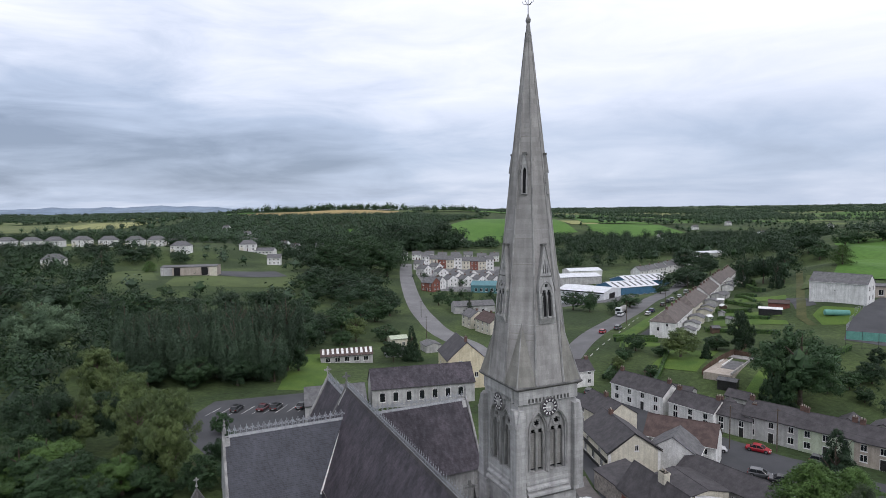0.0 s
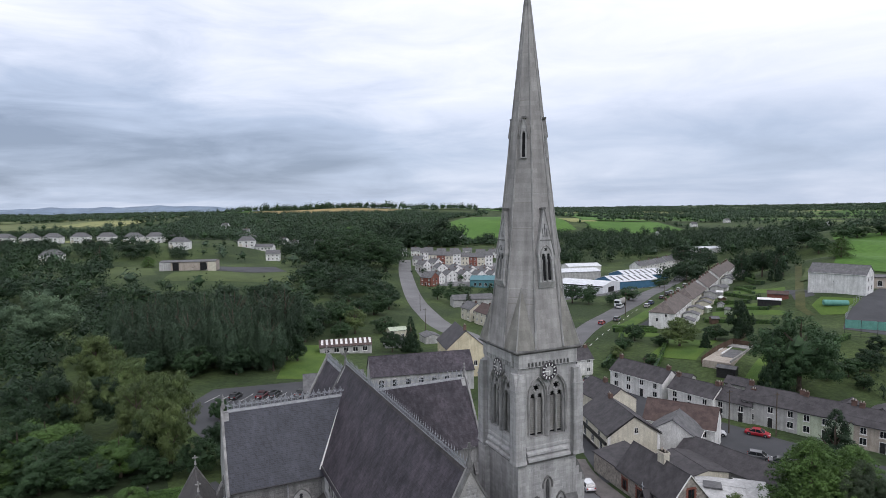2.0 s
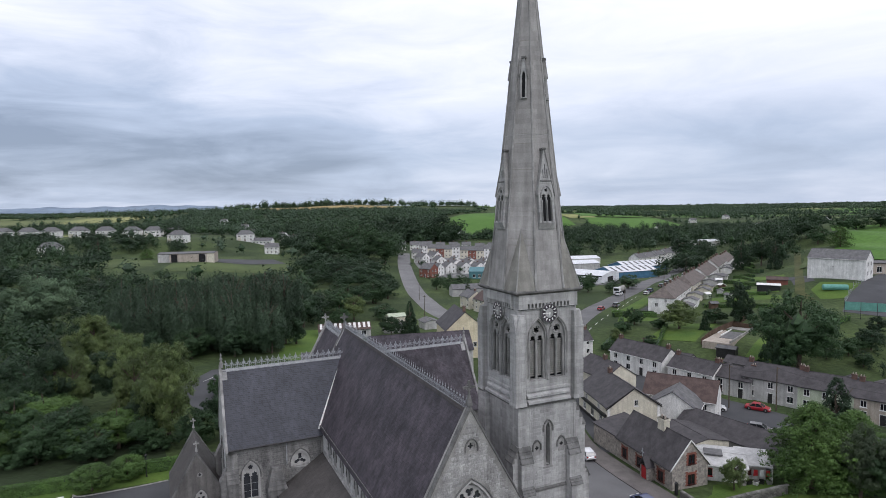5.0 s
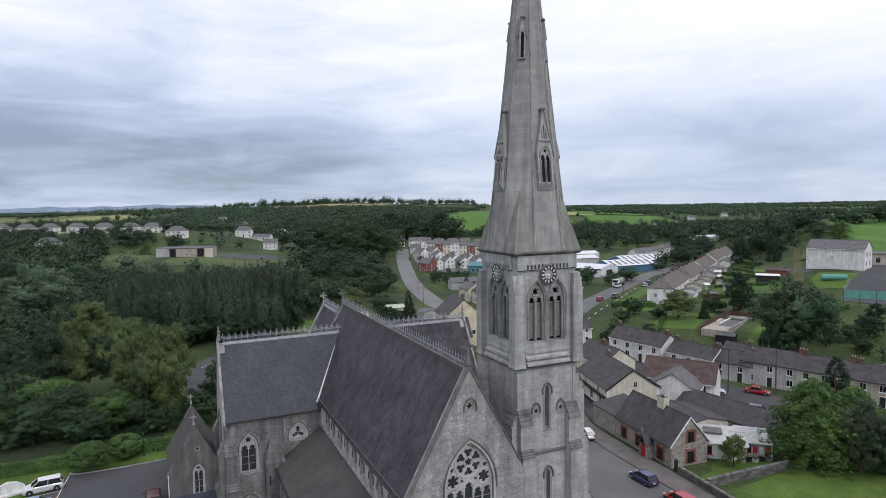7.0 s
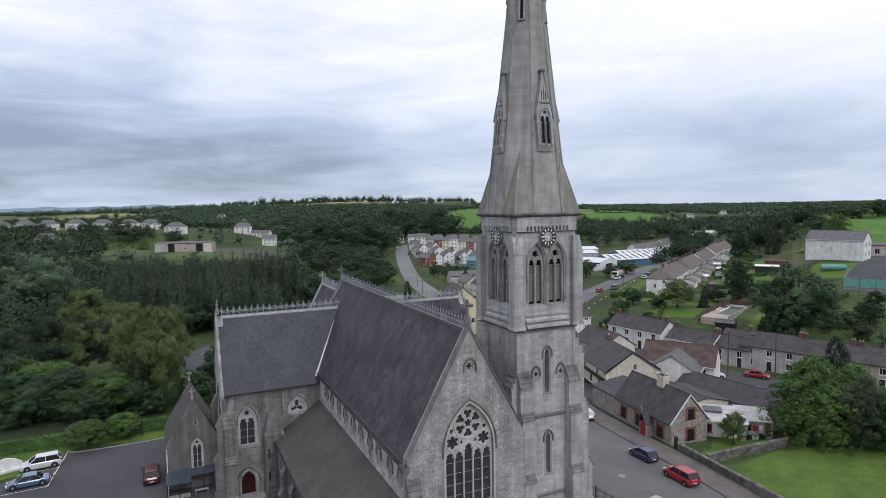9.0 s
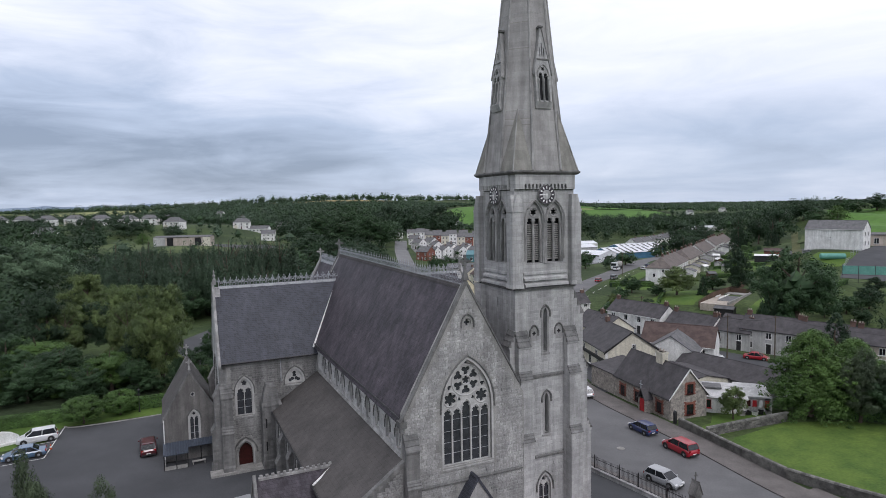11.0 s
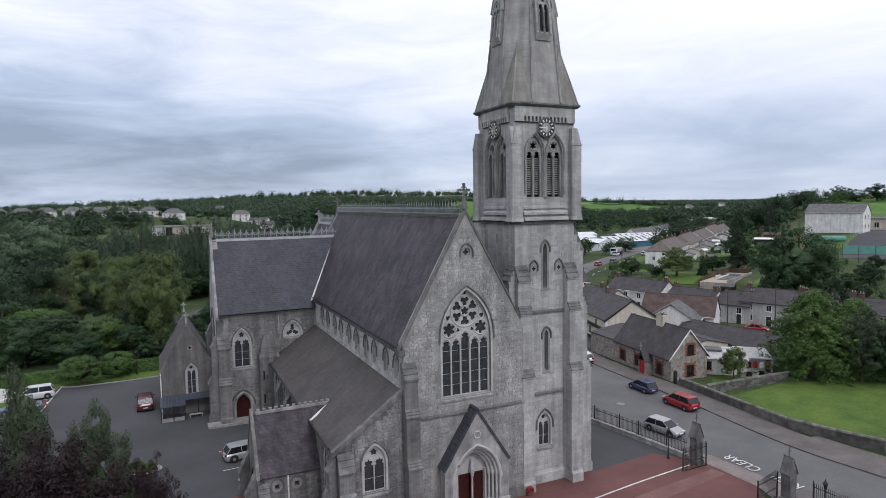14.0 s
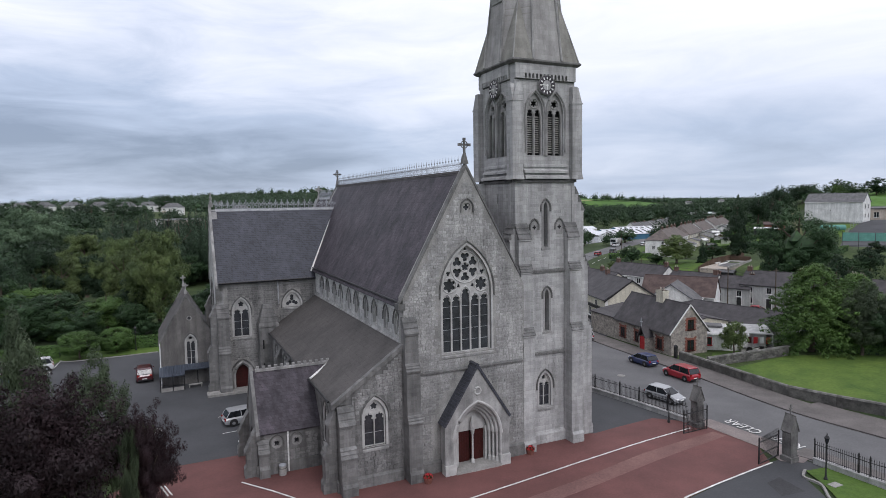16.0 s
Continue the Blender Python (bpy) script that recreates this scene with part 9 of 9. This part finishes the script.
M_ORANGE = surface("orange_plastic", (.55, .09, .02), (.45, .07, .015), 2, 9, .5, .05)
part("base", Geo().box(-.2, .2, -.2, .2, 0, .04), M_ORANGE, cn)
part("cone", Geo().turned([(.15, .04), (.03, .72)], (0, 0, 0), 12), M_ORANGE, cn)
part("white_band", Geo().turned([(.115, .28), (.075, .5)], (0, 0, 0), 12), M_WHITE, cn)
shrine = thing("white_shrine", above(-41.5, 50.5, 20), "white painted curved garden shrine wall", "shrine")
part("wall", Geo().prism([(-1.8, 0), (1.8, 0), (1.8, .9), (1.0, 1.5), (0, 1.8), (-1.0, 1.5), (-1.8, .9)], -.2, .2), M_WHITE, shrine)
part("ledge", Geo().box(-1.9, 1.9, -.7, .3, 0, .35), M_WHITE, shrine)
st = thing("bay_badge", above(-15.8, 13.4), "white painted badge on a parking bay", "marking")
part("ring", Geo().tube([(.5 * math.cos(a), .5 * math.sin(a), .11) for a in (2 * math.pi * i / 16 for i in range(13))], .05, 4), M_LINE, st)
part("bar", Geo().box(-.1, .7, .1, .22, .09, .12), M_LINE, st)
solid("manhole_cover", Geo().turned([(.5, 0), (.5, .09), (.42, .1)], (0, 0, 0), 16), M_CONCRETE, "pale worn manhole surround in the street", "manhole", m=at(22, 73.6, 0))
# poles with wires
def pole(x, y, tall, label="weathered timber utility pole with a cross arm"):
    t = thing("utility_pole", at(x, y, 20), label, "pole", "utility poles")
    part("shaft", Geo().tube([(0, 0, -.5), (0, 0, tall)], [.14, .09], 7), M_BARK, t)
    part("cross_arm", Geo().box(-.7, .7, -.05, .05, tall - .5, tall - .4), M_BARK, t)
    return t


for x, y, h in ((57.5, 120.5, 9), (66, 118.5, 9), (-7.3, 240, 9), (40, 168, 8), (50, 150, 8.5), (96, 262, 9), (-11, 285, 8), (128, 318, 9), (70, 232, 9)):
    pole(x, y, h)


# overhead wires
def wire(a, b, sag=.8):
    za, zb = float(ground(*a[:2])) + a[2], float(ground(*b[:2])) + b[2]
    t = thing("overhead_wire", pose(a[0], a[1], za), "thin black overhead wire strung between poles", "wire", "overhead wires")
    pts = [((b[0] - a[0]) * f, (b[1] - a[1]) * f, (zb - za) * f - sag * 4 * f * (1 - f)) for f in (i / 10 for i in range(11))]
    part("cable", Geo().tube(pts, .022, 4), M_BLACK_IRON, t)


for a, b in (((57.5, 120.5, 8.6), (66, 118.5, 8.6)), ((66, 118.5, 8.6), (82, 96, 8.2)), ((50, 150, 8.1), (57.5, 120.5, 8.6)), ((40, 168, 7.6), (50, 150, 8.1)), ((70, 232, 8.6), (96, 262, 8.6)), ((96, 262, 8.6), (128, 318, 8.6)), ((-7.3, 240, 8.6), (-11, 285, 7.6))):
    wire(a, b)
pole(82, 96, 8.6)

# ---- cars
M_TYRE = surface("tyre_rubber", (.02, .02, .02), (.012, .012, .012), 3, 12, .8, .1)
M_RIM = surface("alloy_rim", (.45, .46, .47), (.3, .3, .31), 3, 12, .35, 0, .6)
M_LAMP_RED = surface("red_lamp_glass", (.30, .01, .01), (.2, .008, .008), 3, 12, .25, 0)
M_LAMP_CLEAR = surface("clear_lamp_glass", (.7, .7, .7), (.5, .5, .5), 3, 12, .2, 0)


def paint(name, c):
    m = surface(name, c, tuple(v * .8 for v in c), .8, 20, .28, 0)
    p = m.node_tree.nodes["Principled BSDF"]
    p.inputs["Coat Weight"].default_value, p.inputs["Coat Roughness"].default_value, p.inputs["Specular IOR Level"].default_value = .6, .08, .5
    return m


PAINT = {"red": paint("red_car_paint", (.36, .008, .020)), "dark_red": paint("dark_red_car_paint", (.075, .006, .012)), "navy": paint("navy_car_paint", (.016, .032, .12)), "silver": paint("silver_car_paint", (.34, .35, .36)),
         "white": paint("white_car_paint", (.68, .69, .70)), "blue": paint("light_blue_car_paint", (.09, .155, .245)), "black": paint("black_car_paint", (.015, .015, .018)), "grey": paint("grey_car_paint", (.09, .095, .10))}


def loft(sections):
    """A skin through rings of points of the same count, closed at both ends."""
    n = len(sections[0])
    v = [p for s in sections for p in s]
    f = [(i * n + j, i * n + (j + 1) % n, (i + 1) * n + (j + 1) % n, (i + 1) * n + j) for i in range(len(sections) - 1) for j in range(n)]
    return Geo().add(v, f + [tuple(range(n - 1, -1, -1)), tuple(range((len(sections) - 1) * n, len(sections) * n))])


_cars = {}


def car_meshes(kind, colour):
    key = (kind, colour)
    if key in _cars:
        return _cars[key]
    L, W, H, hood, boot = {"hatch": (4.15, 1.76, 1.48, .95, .55), "saloon": (4.6, 1.8, 1.45, 1.05, .75), "suv": (4.6, 1.86, 1.68, 1.0, .45), "van": (4.9, 1.95, 1.95, .8, .1), "pickup": (5.1, 1.85, 1.75, 1.1, 1.6)}[kind]
    w, belt = W / 2, .58 * H + .06
    hx, bx = L / 2 - hood, -L / 2 + boot
    def ring_(x, half, zb, zt):
        return [(x, -half * .92, zb), (x, half * .92, zb), (x, half, zb + .22), (x, half, zt - .16), (x, half * .88, zt), (x, -half * .88, zt), (x, -half, zt - .16), (x, -half, zb + .22)]
    hb = belt - .1
    tail = belt - (.02 if kind in ("suv", "hatch", "van") else .06)
    body = loft([ring_(-L / 2, w * .84, .34, tail - .22), ring_(-L / 2 + .12, w * .95, .24, tail - .04), ring_(-L / 2 + .5, w, .2, tail), ring_(0, w, .2, belt), ring_(hx, w, .2, belt), ring_(L / 2 - .45, w * .97, .2, hb - .06), ring_(L / 2 - .1, w * .88, .24, hb - .2), ring_(L / 2, w * .74, .32, hb - .36)])
    def cab(x, half, z):
        return [(x, -half, belt - .03), (x, half, belt - .03), (x, half * .86 if z > belt else half, z), (x, -half * .86 if z > belt else -half, z)]
    rear = {"hatch": .38, "suv": .3, "van": .12, "saloon": .75, "pickup": .15}[kind]
    rx0, rx1 = bx - boot * (.75 if kind in ("hatch", "suv", "van") else 0), hx
    glass = loft([cab(rx0, w * .9, belt), cab(rx0 + rear, w * .93, H - .05), cab(rx1 - .85, w * .93, H - .04), cab(rx1, w * .9, belt)])
    roof = loft([[(rx0 + rear * .8, -w * .74, H - .12), (rx0 + rear * .8, w * .74, H - .12), (rx0 + rear * .8, w * .70, H - .04), (rx0 + rear * .8, -w * .70, H - .04)], [(rx0 + rear + .2, -w * .81, H - .06), (rx0 + rear + .2, w * .81, H - .06), (rx0 + rear + .2, w * .72, H), (rx0 + rear + .2, -w * .72, H)],
                 [(rx1 - 1.05, -w * .81, H - .06), (rx1 - 1.05, w * .81, H - .06), (rx1 - 1.05, w * .72, H), (rx1 - 1.05, -w * .72, H)], [(rx1 - .75, -w * .8, H - .1), (rx1 - .75, w * .8, H - .1), (rx1 - .75, w * .72, H - .06), (rx1 - .75, -w * .72, H - .06)]])
    posts = []
    for s in (-1, 1):
        for x0, x1, z0 in ((rx1 - .02, rx1 - .86, belt), (rx0 + .02, rx0 + rear + .02, belt)):
            posts.append(Geo().tube([(x0, s * w * .9, z0), (x1, s * w * .8, H - .06)], .045, 4))
        xm = (rx0 + rx1) / 2 - .1
        posts.append(Geo().tube([(xm, s * w * .915, belt), (xm - .05, s * w * .81, H - .05)], .04, 4))
        body.box(hx - .28, hx - .14, s * (w + .02) if s > 0 else s * (w + .18), s * (w + .18) if s > 0 else s * (w + .02), belt - .02, belt + .12)
    wheel = Geo().turned([(.2, -.1), (.31, -.11), (.335, -.06), (.335, .06), (.31, .11), (.2, .1)], (0, 0, 0), 16, pose(0, 0, 0, 90))
    rim = Geo().turned([(.04, -.12), (.21, -.105), (.21, .105), (.04, .12)], (0, 0, 0), 12, pose(0, 0, 0, 90))
    out = {"body": mesh_of("body", body, PAINT[colour]), "glass": mesh_of("window_glass", glass, M_GLASS), "roof": mesh_of("roof", roof, PAINT[colour]), "tyre": mesh_of("tyre", wheel, M_TYRE), "rim": mesh_of("rim", rim, M_RIM), "dims": (L, W, H, belt)}
    out["posts"] = [mesh_of("roof_pillar", g, PAINT[colour]) for g in posts]
    out["rear_lamp"] = mesh_of("rear_lamp", Geo().box(-.05, .06, -.14, .14, -.12, .13), M_LAMP_RED)
    out["head_lamp"] = mesh_of("head_lamp", Geo().box(-.12, .06, -.2, .2, -.08, .08), M_LAMP_CLEAR)
    out["plate"] = mesh_of("number_plate", Geo().box(-.02, .02, -.26, .26, -.055, .055), M_WHITE)
    out["arch"] = mesh_of("wheel_arch", Geo().turned([(.40, -.02), (.40, .02)], (0, 0, 0), 16, pose(0, 0, 0, 90)), M_BLACK_IRON)
    out["bumper"] = mesh_of("bumper", Geo().box(-.06, .05, -w * .8, w * .8, -.09, .09), M_BLACK_IRON)
    _cars[key] = out
    return out


def car(m, kind, colour, label, group=""):
    q = car_meshes(kind, colour)
    L, W, H, belt = q["dims"]
    t = thing("car" if kind not in ("van", "pickup") else "van", m, label, "car" if kind not in ("van", "pickup") else "van", group)
    b = part("body", q["body"], None, t)
    part("window_glass", q["glass"], None, t)
    part("roof", q["roof"], None, t)
    for g in q["posts"]:
        part("roof_pillar", g, None, t)
    for x in (-L / 2 + .8, L / 2 - .82):
        for s in (-1, 1):
            o = part("wheel", q["tyre"], None, t)
            o.matrix_local = pose(x, s * (W / 2 - .1), .335)
            part("rim", q["rim"], None, o)
            a = part("wheel_arch", q["arch"], None, b)
            a.matrix_local = pose(x, s * (W / 2 - .01), .36)
    for s in (-1, 1):
        o = part("rear_lamp", q["rear_lamp"], None, t)
        o.matrix_local = pose(-L / 2 + .06, s * W * .36, belt - .2)
        o = part("head_lamp", q["head_lamp"], None, t)
        o.matrix_local = pose(L / 2 - .14, s * W * .33, belt - .32)
    for x in (-L / 2 - .005, L / 2 + .005):
        o = part("number_plate", q["plate"], None, t)
        o.matrix_local = pose(x, 0, .52)
    o = part("bumper", q["bumper"], None, t)
    o.matrix_local = pose(-L / 2 + .04, 0, .36)
    return t


# in the street by the gate
car(at(26.6, 79.3, 113, .07), "hatch", "navy", "navy blue hatchback parked at the kerb", "cars in the street")
car(at(28.9, 72.4, 113, .07), "suv", "red", "bright red estate car parked at the kerb", "cars in the street")
car(at(23.7, 63.7, -56, .07), "hatch", "silver", "silver hatchback standing by the railing", "cars in the street")
car(at(22.8, 95.8, 98, .07), "hatch", "white", "white car parked up the street", "cars in the street")
car(at(21.2, 106, 95, .07), "van", "white", "white van parked up the street", "cars in the street")
# church car park
car(above(-24.4, 39.7, 92, .06), "suv", "dark_red", "dark red car parked beside the hall", "cars by the church")
car(above(-37.6, 49.9, 187, .06), "suv", "white", "white car parked in a marked bay", "cars by the church")
car(above(-38.1, 44.4, 186, .06), "saloon", "blue", "light blue saloon parked in a marked bay", "cars by the church")
car(above(-15.1, 18.6, 8, .06), "hatch", "silver", "silver hatchback parked beside the porch", "cars by the church")
# terrace street and yard
for x, y, t_, k, c in ((52.3, 127.5, -60, "hatch", "black"), (54.0, 119.5, -10, "suv", "white"), (62.6, 119.0, -36, "saloon", "red"), (71.5, 112.3, -44, "suv", "grey"), (57, 107.5, -30, "hatch", "grey"), (59.5, 104.5, -30, "saloon", "black"), (44.5, 128, 30, "hatch", "white"), (41, 133, 60, "suv", "silver"), (38.5, 140, 70, "saloon", "white"), (38, 158, 60, "hatch", "grey")):
    car(at(x, y, t_, .06), k, c, {"black": "black car parked in the terrace street", "white": "white car parked in a yard", "red": "red car parked in the terrace street", "grey": "grey car parked by the terrace", "silver": "silver car parked in a yard"}[c], "cars by the terrace")
for i, (x, y, c, k) in enumerate(((57.5, 219, "red", "hatch"), (64.5, 224, "grey", "suv"), (84, 249, "white", "hatch"), (88, 256, "navy", "suv"), (97, 268, "grey", "hatch"), (102, 275, "black", "suv"), (106, 281, "silver", "suv"), (116, 298, "white", "hatch"), (124, 310, "white", "van"), (72.5, 248, "white", "van"))):
    car(at(x, y, 57, .08), k, c, c.replace("_", " ") + (" van" if k == "van" else " car") + " parked along the hill road", "cars on the hill road")
lorry = thing("lorry", at(74, 252, 237, .08), "white tanker lorry on the hill road", "lorry")
part("cab", Geo().box(3.0, 5.2, -1.2, 1.2, .6, 3.2), PAINT["white"], lorry)
part("cab_glass", Geo().box(5.18, 5.24, -1.05, 1.05, 1.9, 2.9), M_GLASS, lorry)
part("tank", Geo().turned([(.3, -4.6), (1.15, -4.4), (1.2, 2.4), (.3, 2.6)], (0, 0, 0), 14, pose(0, 0, 2.0, 0, 90)), M_CONCRETE, lorry)
for x in (-3.6, -2.4, 1.2, 3.8):
    part("wheel", Geo().turned([(.3, -1.2), (.5, -1.15), (.5, 1.15), (.3, 1.2)], (0, 0, 0), 14, pose(x, 0, .5, 90)), M_TYRE, lorry)
for i in range(7):
    x, y = -50 + i * 3.0, 143 + i * .5
    if i not in (1, 4):
        car(at(x, y, 80, .06), ("hatch", "suv", "saloon")[i % 3], ("black", "grey", "dark_red", "black", "navy", "grey", "black")[i], "dark car in the rear car park", "cars in the rear car park")
